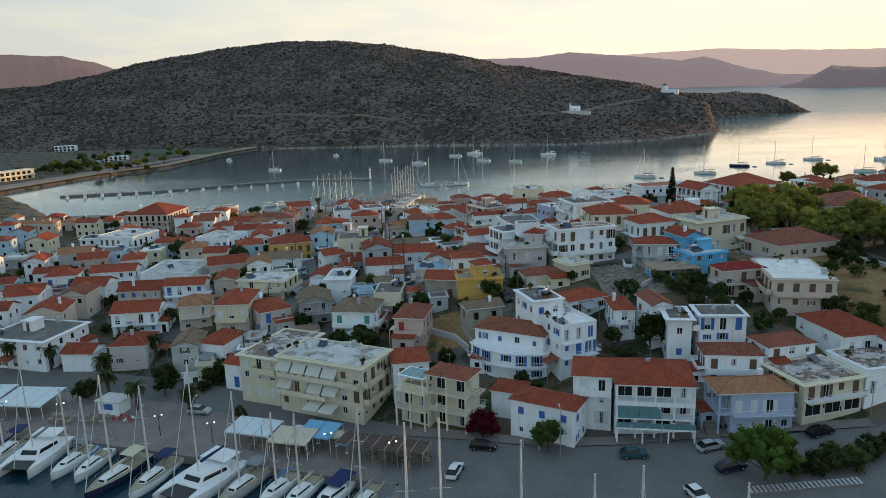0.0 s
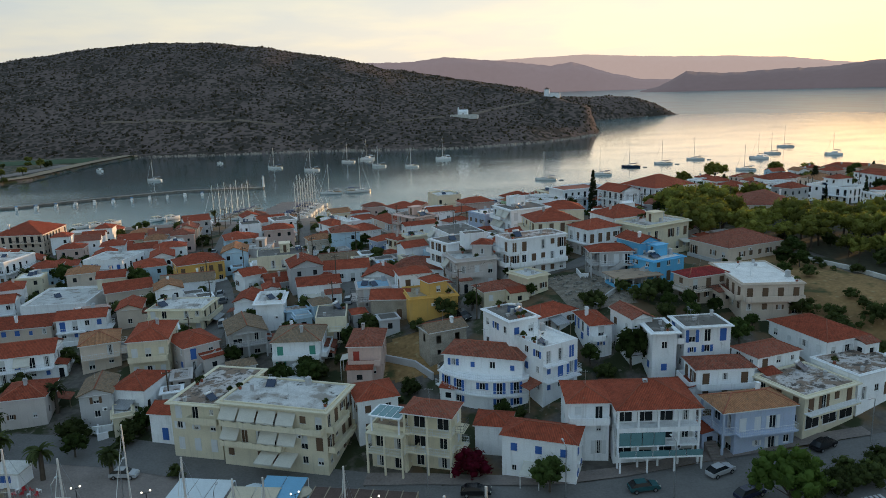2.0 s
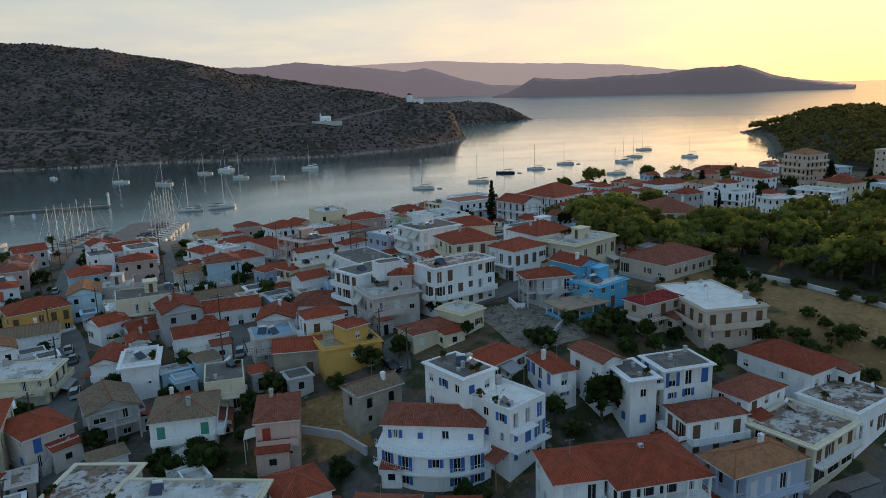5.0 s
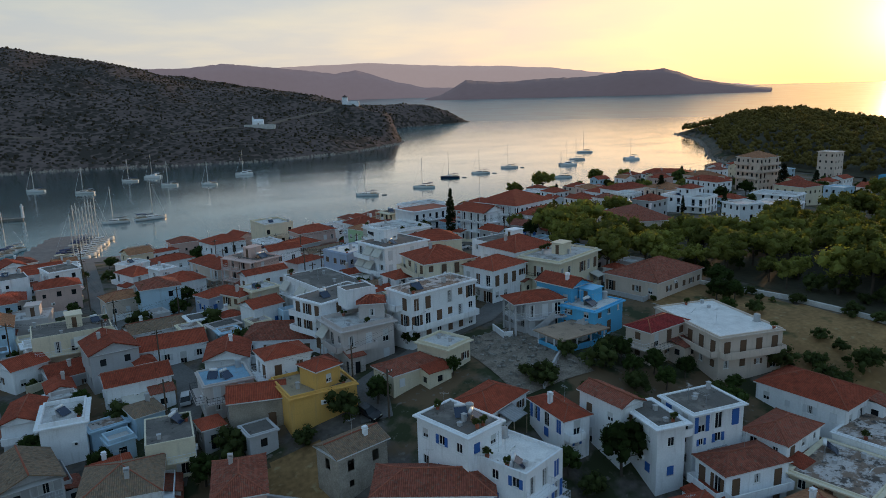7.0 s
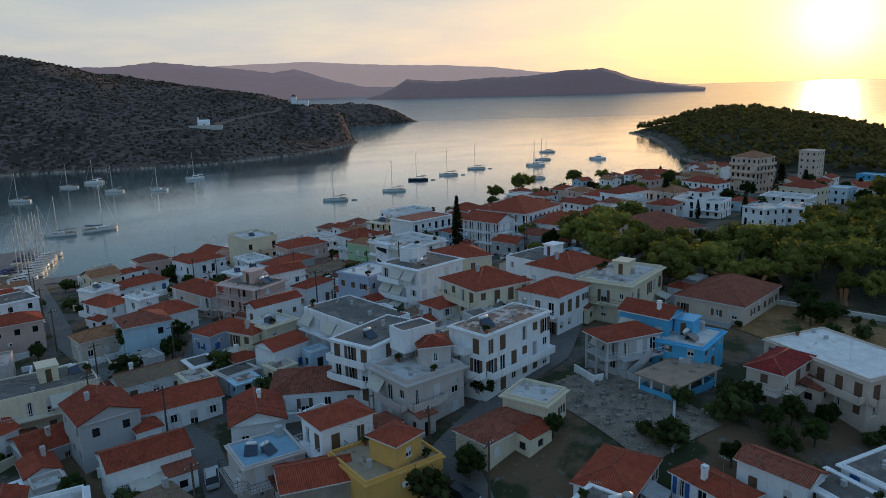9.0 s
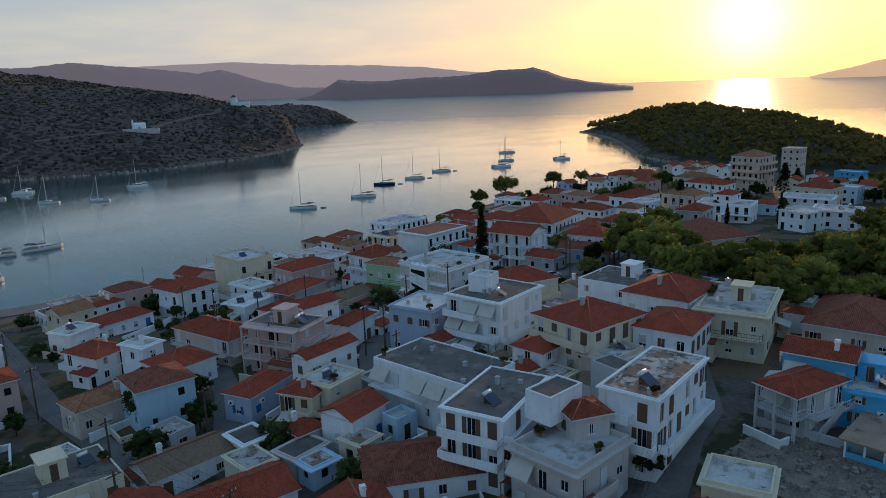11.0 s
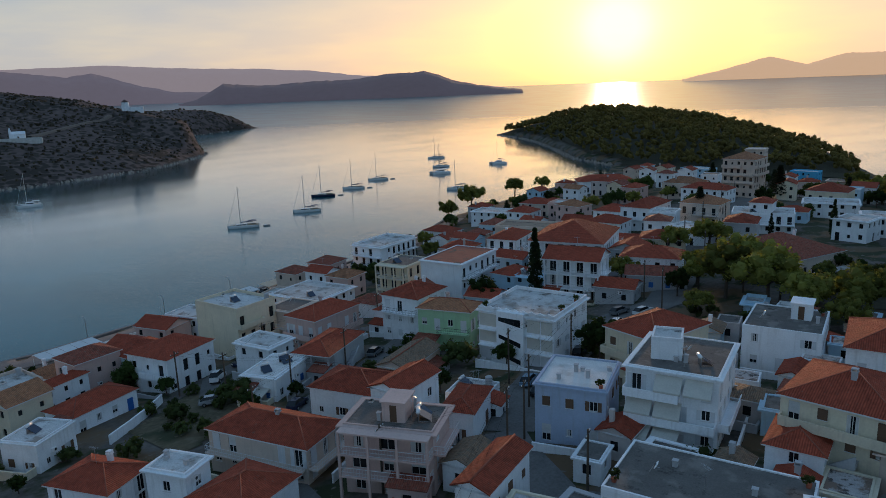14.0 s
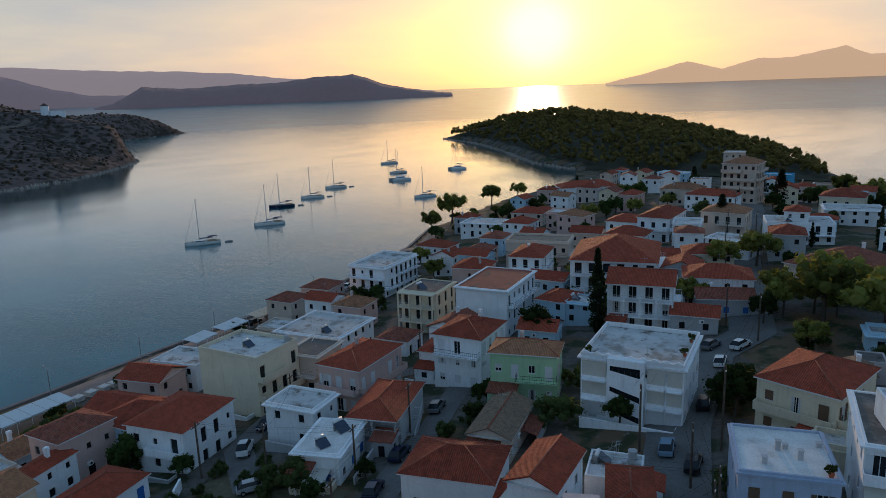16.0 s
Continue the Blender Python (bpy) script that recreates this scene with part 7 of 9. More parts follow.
# canopies along the promenade of the bay
for cx, cy, cw, cd, cyaw, cm, cl in ((12.5, 329.5, 13, 4.6, 8, CAN_W, "long white canvas canopy over the promenade"), (52.6, 339.2, 7, 4, 14, CAN_W, "white canvas canopy over the promenade"),
                                     (62, 341, 8, 4, 10, CAN_W, "white canvas canopy over the promenade"), (72, 342, 7, 4, 8, CAN_C, "cream canvas canopy over the promenade")):
    canopy(cx, cy, cw, cd, cyaw, 2.9, cm, cl)
for px, py in ((22.0, 333.2), (24.7, 333.6), (27.4, 334.0), (29.6, 334.3)):
    pb = Build()
    pb.box(-0.8, 0.8, -0.8, 0.8, 0, 0.8)
    pb.box(-0.9, 0.9, -0.9, 0.9, 0.8, 0.9)
    o = new("planter", pb.mesh("planter", [STONEW]))
    o.matrix_world = pose(px, py, ground_at(px, py) + 0.16, 0, 0, 15)
    tagged(o, "square whitewashed stone planter on the promenade", "planter", "planters on the promenade")

# ---- trees ----
def leaf_material(name, color, spread=0.34):
    m = material(name, color, 0.75, 0.3, 0.5, 3.0, 0, random_tint=0.42, spec=0.05)
    n, l = m.node_tree.nodes, m.node_tree.links
    b = n["Principled BSDF"]
    was = b.inputs["Base Color"].links[0].from_socket
    geo = n.new("ShaderNodeNewGeometry")
    mr = n.new("ShaderNodeMapRange")
    mr.inputs[3].default_value, mr.inputs[4].default_value = 1 - spread, 1 + spread
    l.new(geo.outputs["Random Per Island"], mr.inputs[0])
    sc = n.new("ShaderNodeVectorMath")
    sc.operation = "SCALE"
    l.new(was, sc.inputs[0])
    l.new(mr.outputs[0], sc.inputs[3])
    l.new(sc.outputs[0], b.inputs["Base Color"])
    thin, through_leaf, mixed = n.new("ShaderNodeBsdfTranslucent"), n.new("ShaderNodeVectorMath"), n.new("ShaderNodeMixShader")
    through_leaf.operation = "MULTIPLY"
    through_leaf.inputs[1].default_value = (1.7, 1.62, 0.7)
    l.new(sc.outputs[0], through_leaf.inputs[0])
    l.new(through_leaf.outputs[0], thin.inputs["Color"])
    mixed.inputs[0].default_value = 0.38
    l.new(b.outputs[0], mixed.inputs[1])
    l.new(thin.outputs[0], mixed.inputs[2])
    l.new(mixed.outputs[0], n["Material Output"].inputs["Surface"])
    return m


LEAF = {"pine": leaf_material("pine_needles", (0.158, 0.162, 0.042)), "round": leaf_material("broad_leaves", (0.042, 0.064, 0.019)),
        "cypress": leaf_material("cypress_leaves", (0.020, 0.030, 0.016)), "palm": leaf_material("palm_fronds", (0.055, 0.07, 0.028)),
        "fir": leaf_material("fir_needles", (0.025, 0.035, 0.022)), "bush": leaf_material("shrub_leaves", (0.058, 0.074, 0.026)),
        "tamarisk": leaf_material("tamarisk_leaves", (0.068, 0.110, 0.026)),
        "boug": leaf_material("crimson_bracts", (0.16, 0.012, 0.03))}
BARK = material("bark", (0.09, 0.07, 0.055), 0.95, 0.3, 2, 9, 0.5)


PHI = (1 + 5 ** 0.5) / 2
ICO = [Vector(p).normalized() for p in ((-1, PHI, 0), (1, PHI, 0), (-1, -PHI, 0), (1, -PHI, 0), (0, -1, PHI), (0, 1, PHI), (0, -1, -PHI), (0, 1, -PHI), (PHI, 0, -1), (PHI, 0, 1), (-PHI, 0, -1), (-PHI, 0, 1))]
ICO_FACES = ((0, 11, 5), (0, 5, 1), (0, 1, 7), (0, 7, 10), (0, 10, 11), (1, 5, 9), (5, 11, 4), (11, 10, 2), (10, 7, 6), (7, 1, 8),
             (3, 9, 4), (3, 4, 2), (3, 2, 6), (3, 6, 8), (3, 8, 9), (4, 9, 5), (2, 4, 11), (6, 2, 10), (8, 6, 7), (9, 8, 1))


def leaves(b, rnd, centre, r, count, size, core=0.0):
    """A tuft of leaves round a centre; core: the share of its radius that is too dense to see through."""
    c = Vector(centre)
    if core:
        pts = [c + d * r * core * rnd.uniform(0.75, 1.15) for d in ICO]
        for f in ICO_FACES:
            b.face([pts[i] for i in f])
    for _ in range(count):
        while True:
            o = Vector((rnd.uniform(-1, 1), rnd.uniform(-1, 1), rnd.uniform(-1, 1)))
            if 0.05 < o.length < 1:
                break
        p = c + (o.normalized() * r * rnd.uniform(core, core + 0.35) if core else o * r)
        u = Vector((rnd.uniform(-1, 1), rnd.uniform(-1, 1), rnd.uniform(-0.6, 0.6))).normalized()
        v = u.cross(Vector((rnd.uniform(-1, 1), rnd.uniform(-1, 1), rnd.uniform(-1, 1)))).normalized()
        s = size * rnd.uniform(0.6, 1.3)
        b.face([p - u * s, p - v * s * 0.5, p + u * s, p + v * s * 0.5])


def tree_meshes(kind, seed):
    """Trunk and crown of a tree one metre high, to be scaled."""
    rnd = random.Random(seed)
    t, c = Build(), Build()
    if kind == "cypress":
        t.bar((0, 0, -0.05), (0, 0, 0.3), 0.018, 6)
        for k in range(110):
            z = 0.05 + 0.95 * k / 110
            r = 0.085 * min(1, (1 - z) * 2.2 + 0.06) * min(1, z * 6)
            a = rnd.uniform(0, 6.28)
            leaves(c, rnd, (r * math.cos(a) * 0.7, r * math.sin(a) * 0.7, z), max(0.02, r * 0.6), 26, 0.022)
    elif kind == "fir":
        t.bar((0, 0, -0.05), (0, 0, 0.97), 0.022, 7, 0, 0.005)
        for k in range(17):
            z = 0.16 + 0.82 * k / 17
            r = 0.27 * (1 - z) + 0.025
            for j in range(6):
                a = j * 1.047 + k * 0.5
                t.bar((0, 0, z), (r * math.cos(a), r * math.sin(a), z + 0.02), 0.006, 4)
                for q in (0.35, 0.65, 0.95):
                    leaves(c, rnd, (r * q * math.cos(a), r * q * math.sin(a), z + 0.012), 0.035, 9, 0.024)
    elif kind == "palm":
        t.bar((0, 0, -0.05), (0.02, 0, 0.62), 0.05, 8, 0, 0.042)
        t.bar((0.02, 0, 0.62), (0.02, 0, 0.68), 0.06, 8)
        for k in range(44):
            a, up = rnd.uniform(0, 6.28), rnd.uniform(-0.3, 1.2)
            L = rnd.uniform(0.30, 0.42)
            last, side = Vector((0.02, 0, 0.67)), Vector((-math.sin(a), math.cos(a), 0))
            for s in range(5):
                e = up - s * 0.42
                nxt = last + Vector((math.cos(a) * math.cos(e), math.sin(a) * math.cos(e), math.sin(e))) * L / 5
                w0, w1 = 0.045 * (1 - abs(s - 1.5) / 5), 0.045 * (1 - abs(s - 0.5) / 5) * (0 if s == 4 else 1)
                c.face([last - side * w0, last + side * w0 - Vector((0, 0, 0.01)), nxt + side * w1, nxt - side * w1])
                last = nxt
    else:
        wide = {"pine": 0.46, "round": 0.40, "bush": 0.62, "boug": 0.62, "tamarisk": 0.60}[kind]
        low = {"pine": 0.42, "round": 0.32, "bush": 0.05, "boug": 0.1, "tamarisk": 0.14}[kind]
        mid = (low + 1) / 2
        if kind in ("pine", "round", "tamarisk"):
            t.bar((0, 0, -0.08), (0.03, 0.01, low + 0.1), 0.035, 7, 0, 0.024)
        n = {"pine": 58, "round": 56, "bush": 34, "boug": 34, "tamarisk": 170}[kind]
        for k in range(n):
            a, e = rnd.uniform(0, 6.28), math.asin(rnd.uniform(-0.75, 1))
            rr = rnd.uniform(0.25 if low < 0.2 else 0.45, 1.0) * (1 + 0.18 * math.sin(a * 3 + seed))
            p = Vector((wide * rr * math.cos(a) * math.cos(e), wide * rr * math.sin(a) * math.cos(e), mid + (1 - mid) * rr * math.sin(e) * 0.92))
            if kind in ("pine", "round", "tamarisk") and k % 4 == 0:
                t.bar((0.03, 0.01, low + 0.02), p, 0.012, 4, 0, 0.004)
            leaves(c, rnd, p, rnd.uniform(0.09, 0.15) * {"tamarisk": 0.95, "bush": 1.75, "boug": 1.75}.get(kind, 1.15), {"bush": 20, "boug": 20, "tamarisk": 22}.get(kind, 22),
                   {"pine": 0.034, "round": 0.034, "tamarisk": 0.022}.get(kind, 0.055), 0.72)
    return t.mesh("trunk", [BARK]), c.mesh("crown", [LEAF[kind]])


TREES = {k: [tree_meshes(k, 100 + 7 * i + len(k)) for i in range(n)] for k, n in (("pine", 4), ("round", 3), ("cypress", 1), ("palm", 2), ("fir", 2), ("bush", 3), ("boug", 1), ("tamarisk", 1))}
TREE_TEXT = {"pine": ("pine_tree", "broad olive-green pine with an uneven crown", "tree"), "round": ("leafy_tree", "dark green leafy tree among the houses", "tree"),
             "cypress": ("cypress_tree", "tall slender dark green cypress", "tree"), "palm": ("palm_tree", "palm with drooping green fronds", "palm"),
             "fir": ("araucaria_tree", "tall tiered dark araucaria tree", "tree"), "tamarisk": ("tamarisk_tree", "large bushy fresh-green tree beside the quay road", "tree"), "bush": ("shrub", "dense green garden shrub", "shrub"), "boug": ("bougainvillea", "crimson flowering bougainvillea by a wall", "shrub")}
plant_count = 0


def plant(kind, x, y, h, group=""):
    global plant_count
    plant_count += 1
    rnd = random.Random(plant_count)
    tm, cm = TREES[kind][plant_count % len(TREES[kind])]
    nm, lab, cat = TREE_TEXT[kind]
    s = rnd.uniform(0.9, 1.15)
    m = pose(x, y, ground_at(x, y), 0, 0, rnd.uniform(0, 360)) @ Matrix.Diagonal((h * s, h * s, h, 1))
    if kind in ("bush", "boug"):
        e = new(nm, cm)
        e.matrix_world = m
        return tagged(e, lab, cat, group)
    if group or y > 225:
        e = tagged(new(nm, tm), lab, cat, group)
        e.matrix_world = m
    else:
        e = thing(nm, m, lab, cat, group)
        part("trunk", tm, e)
    part("crown", cm, e)
    return e

# ---- trees and shrubs that stand by themselves ----
plant("cypress", 81.3, 256.0, 16.4)
plant("round", 75.8, 265.5, 6.6)
plant("round", 60.5, 268.8, 7.7)
plant("pine", 178.7, 373.6, 9.0)
plant("pine", 201.4, 381.1, 12.0)
plant("pine", 244.7, 390.5, 10.0)
plant("pine", 262.4, 386.7, 8.4)
plant("round", 237.0, 358.2, 5.0)
plant("fir", 174.0, 262.7, 11.5)
plant("fir", 241.4, 262.7, 13.2)
plant("round", 54.7, 223.9, 6.8)
plant("round", 31.4, 315.5, 5.0)
plant("round", 9.6, 291.1, 5.4)
plant("cypress", 162.3, 222.0, 10.3)
plant("cypress", 158.6, 236.0, 6.4)
plant("round", 231.7, 312.0, 8.0)
plant("round", 223.8, 295.5, 5.3)
plant("round", 171.6, 379.2, 3.5)
plant("palm", -92.5, 143, 8.0)
plant("palm", -84, 141.5, 7.0)
plant("palm", -69, 134.5, 8.5)
plant("palm", -58.0, 122.5, 7.0)
plant("palm", -47.6, 120.5, 6.5)
plant("palm", -99.1, 231.9, 8.5)
plant("palm", -99.2, 244.5, 7.0)
plant("palm", -62.4, 347.4, 7.5)
plant("round", 14.6, 100.1, 5.2)
plant("bush", -37.9, 118.5, 2.1)
plant("boug", 5.0, 107.0, 4.2)
plant("bush", -36.7, 126.3, 2.5)
plant("tamarisk", 42.5, 88.2, 8.2)
plant("bush", 50.6, 90.0, 2.9)
plant("bush", 53.9, 89.3, 3.3)
plant("bush", 59.6, 93.4, 2.6)
plant("round", -23.3, 142.7, 3.5)
plant("round", -18.4, 140.7, 4.9)
plant("round", -64.0, 214.7, 6.2)
plant("round", -89.0, 232.8, 6.8)
plant("bush", -0.8, 129.2, 2.9)
plant("palm", -62.5, 143.5, 7.0)
plant("palm", -65.5, 127.5, 7.5)
plant("round", -32.6, 151.0, 3.9)
plant("round", 12.5, 116.9, 3.5)
plant("round", -22.3, 138.9, 4.7)
plant("round", -18.0, 138.0, 5.3)
plant("palm", -32.9, 151.3, 5.0)
plant("bush", -0.5, 128.5, 2.3)
plant("bush", 14.9, 116.6, 2.2)
plant("round", 36.2, 122.3, 7.1)
plant("bush", 31.3, 121.4, 2.8)
plant("round", 47.2, 139.3, 3.8)
plant("round", 91.0, 158.3, 5.0)
plant("bush", -6.0, 151.5, 4.0)
plant("bush", 3.1, 147.7, 2.5)
plant("round", 14.9, 150.1, 3.5)
plant("bush", 36.7, 139.7, 3.0)
plant("bush", 35.3, 142.7, 2.2)
plant("round", 49.5, 135.7, 3.5)
plant("round", 52.4, 131.8, 3.5)
plant("bush", 59.4, 128.8, 2.2)
plant("cypress", -8.4, 228.5, 6.0)
plant("bush", 72.3, 128.7, 3.7)
plant("bush", 74.4, 122.0, 4.0)
plant("bush", 82.5, 122.0, 4.0)
plant("bush", 49.9, 141.3, 3.7)
plant("bush", 43.9, 144.7, 2.8)
plant("round", -8.9, 225.5, 5.4)
plant("round", 26.3, 163.2, 3.5)
plant("round", 14.4, 149.2, 3.8)
plant("bush", 36.9, 139.8, 3.2)
plant("bush", 46.6, 139.4, 4.0)
plant("bush", 47.7, 132.8, 3.5)
plant("round", -10.3, 221.4, 6.5)
plant("bush", 7.3, 255.1, 2.4)
plant("round", 84.0, 283.3, 4.6)
plant("bush", 16.1, 263.4, 4.0)
plant("bush", 35.4, 255.4, 2.3)
plant("bush", 41.4, 285.3, 1.5)
plant("round", 46.3, 257.6, 3.5)
plant("bush", 57.1, 276.1, 1.6)
plant("bush", 92.5, 266.0, 2.4)
plant("round", 94.3, 230.7, 5.6)
plant("pine", 103.9, 231.2, 7.6)
plant("pine", 102.2, 224.3, 7.2)
plant("pine", 113.2, 218.0, 6.5)
plant("bush", 63.7, 341.2, 2.8)
plant("bush", 19.0, 273.2, 2.0)

rn = random.Random(91)
for k in range(15):
    plant("bush", rn.uniform(4, 17), rn.uniform(258, 276), rn.uniform(1.0, 2.4))
for px, py, ph in ((129.1, 247.9, 7.5), (136.4, 243, 8.0), (99.4, 246.0, 6.5), (82, 221, 5.0)):
    plant("pine", px, py, ph)
for px, py, ph in ((50.5, 139.5, 4.2), (53.5, 135.6, 4.0), (57.6, 133.4, 3.4), (81.1, 147, 3.0), (84.5, 152.5, 4.6), (88, 151.5, 3.6), (26.6, 149.2, 3.0), (41, 129, 4.0), (-101, 255, 5.0), (-95, 252, 5.5), (-90, 256, 4.5)):
    plant("round", px, py, ph)
for px, py in ((14.1, 190.6), (8, 193), (-12.4, 209.7), (17.4, 186.6), (-2.1, 223.4), (6, 205.3), (-16.1, 195.6), (-3, 196), (2, 190), (-20, 186), (-14, 183), (0, 200), (25, 205), (47, 236), (51, 248), (34, 238), (44, 244), (30, 232),
               (-5, 214), (-28, 182), (-30, 166), (-22, 158), (-10, 148), (-13, 131), (-36, 146), (-44, 166), (24, 130), (30, 125), (40, 134), (57, 124), (62, 128), (44, 128)):
    if not overlaps(px, py, 0.9) and not near_road(px, py, 0.3):
        plant(rn.choice(("round", "round", "bush")), px, py, rn.uniform(2.8, 4.8))
far_trees = 0
while far_trees < 95:
    px, py = rn.uniform(88, 335), rn.uniform(228, 385)
    if not overlaps(px, py, 1.3) and not near_road(px, py, 0.8) and inside(np.array([px]), np.array([py]), COAST)[0] and edge_distance(np.array([px]), np.array([py]), COAST)[0] > 5:
        far_trees += 1
        kind = rn.choice(("round", "round", "pine", "bush", "fir" if far_trees % 3 == 0 else "round"))
        plant(kind, px, py, rn.uniform(6.5, 10) if kind == "fir" else rn.uniform(2.6, 6.5))
for px, py, ph in ((46.5, 88.6, 2.4), (49.5, 88.9, 2.8), (52.5, 89.2, 2.6), (55.5, 90.0, 3.0), (58.5, 91.5, 2.8), (48.5, 90.0, 2.2), (53.5, 92.0, 2.4), (61.5, 93.0, 2.6)):
    plant("bush", px, py, ph)
GROVE = [(76, 168), (97, 171), (103, 150), (106, 124), (150, 112), (215, 108), (280, 125), (325, 235), (300, 262), (235, 215), (195, 200), (150, 198), (128, 200), (110, 222), (92, 236), (90, 212), (78, 195)]
rg = random.Random(11)
spots = []
tries = 0
while len(spots) < 285 and tries < 12000:
    tries += 1
    px, py = rg.uniform(75, 325), rg.uniform(108, 262)
    if inside(np.array([px]), np.array([py]), GROVE)[0] and all(math.hypot(px - a, py - b) > 4.8 + 0.008 * px for a, b in spots) and not overlaps(px, py, 1.5) and not near_road(px, py, 1.0):
        spots.append((px, py))
        # low young trees before the school, bare yard beside it
        deep, side = -0.48 * (px - 126) - 0.88 * (py - 222), 0.88 * (px - 126) - 0.48 * (py - 222)
        tall = rg.uniform(5.0, 11.0)
        if -16 < deep < 9 and 6 < side < 34:
            continue
        plant("pine", px, py, min(tall, 3.2 + 0.1 * tall) if -4 < deep < 32 and -14 < side < 30 else tall, "pines of the grove")
# small gardens between the houses
made = 0
for k in range(2600):
    px, py = rg.uniform(-180, 130), rg.uniform(125, 335)
    if made < 330 and not overlaps(px, py, 0.9) and not near_road(px, py, 0.6) and edge_distance(np.array([px]), np.array([py]), COAST)[0] > 12 and not (30 < px < 102 and 110 < py < 165):
        made += 1
        plant(rg.choice(("bush", "bush", "bush", "round")), px, py, rg.uniform(1.6, 4.2))

# bushes on the dry slope
for k in range(34):
    px, py = rg.uniform(72, 99), rg.uniform(113, 162)
    if not overlaps(px, py, 1.0):
        plant("bush", px, py, rg.uniform(0.8, 2.6))
# the wooded headland, far off
wood_rng = random.Random(21)
wc = Build()
for k in range(3600):
    px, py = wood_rng.uniform(392, 705), wood_rng.uniform(258, 708)
    ok = inside(np.array([px]), np.array([py]), COAST)[0] and edge_distance(np.array([px]), np.array([py]), COAST)[0] > 5
    if ok and (px - 360) + (px - py) * 0.12 > 30:
        g, h = ground_at(px, py), wood_rng.uniform(5.5, 9.5)
        for j in range(4):
            leaves(wc, wood_rng, (px + wood_rng.uniform(-2.2, 2.2), py + wood_rng.uniform(-2.2, 2.2), g + h * wood_rng.uniform(0.5, 0.92)), wood_rng.uniform(1.3, 2.3), 12, 0.42, 0.75)
tagged(new("headland_pines", wc.mesh("headland_pines", [leaf_material("headland_needles", (0.154, 0.122, 0.040))])), "dense olive-green pine wood on the headland", "trees", kind="stuff")
# scrub on the hill across the bay
sc_rng = random.Random(31)
hb = Build()
sx, sy = np.random.RandomState(3).uniform(-1000, 640, 25000), np.random.RandomState(4).uniform(690, 1420, 25000)
sh_ = hill_height(sx, sy)
for px, py, g in zip(sx, sy, sh_):
    if g > 3:
        gg = float(rough_hill(np.array([[px]]), np.array([[py]]))[0, 0])
        r = sc_rng.uniform(0.8, 2.0) * (1.5 if sc_rng.random() < 0.08 else 1.0)
        turn, tall = sc_rng.uniform(0, 1.2), r * sc_rng.uniform(0.6, 0.95)
        rim = [(px + r * math.cos(turn + q) * sc_rng.uniform(0.8, 1.1), py + r * math.sin(turn + q) * sc_rng.uniform(0.8, 1.1)) for q in (0, 1.26, 2.51, 3.77, 5.03)]
        lid = [(px + (x - px) * 0.6, py + (y - py) * 0.6, gg + tall * sc_rng.uniform(0.7, 1.0)) for x, y in rim]
        for i in range(5):
            j = (i + 1) % 5
            hb.face([(*rim[i], gg - 0.8), (*rim[j], gg - 0.8), lid[j], lid[i]])
        hb.face(lid)
tagged(new("hill_scrub", hb.mesh("hill_scrub", [leaf_material("hill_scrub", (0.066, 0.056, 0.042))])), "scattered dark scrub bushes on the hillside", "shrubs", kind="stuff")

for k in range(60):
    a, c = rg.uniform(0, 1), rg.uniform(-1, 1)
    plant(rg.choice(("round", "pine", "bush")), -300 - 40 * a + 18 * c + (60 * (k % 3 == 0)), 560 + 200 * a * (k % 2) + 20 * c, rg.uniform(3, 8))

# ---- boats ----
HULL = {"white": material("gelcoat_white", (0.78, 0.78, 0.77), 0.25, 0.04), "navy": material("gelcoat_navy", (0.02, 0.03, 0.07), 0.2, 0.05), "grey": material("gelcoat_grey", (0.40, 0.41, 0.42), 0.3, 0.05)}
TEAK = material("teak_deck", (0.36, 0.30, 0.22), 0.8, 0.15, 1, 12)
CANVAS = {"navy": material("canvas_navy", (0.02, 0.035, 0.10), 0.9, 0.15), "grey": material("canvas_grey", (0.22, 0.23, 0.24), 0.9, 0.15),
          "blue": material("canvas_blue", (0.05, 0.20, 0.42), 0.9, 0.15), "cream": material("canvas_cream", (0.60, 0.52, 0.38), 0.9, 0.12), "white": material("canvas_white", (0.70, 0.69, 0.66), 0.9, 0.1)}
ALLOY = material("mast_alloy", (0.74, 0.70, 0.66), 0.4, 0.08, metal=0.2)


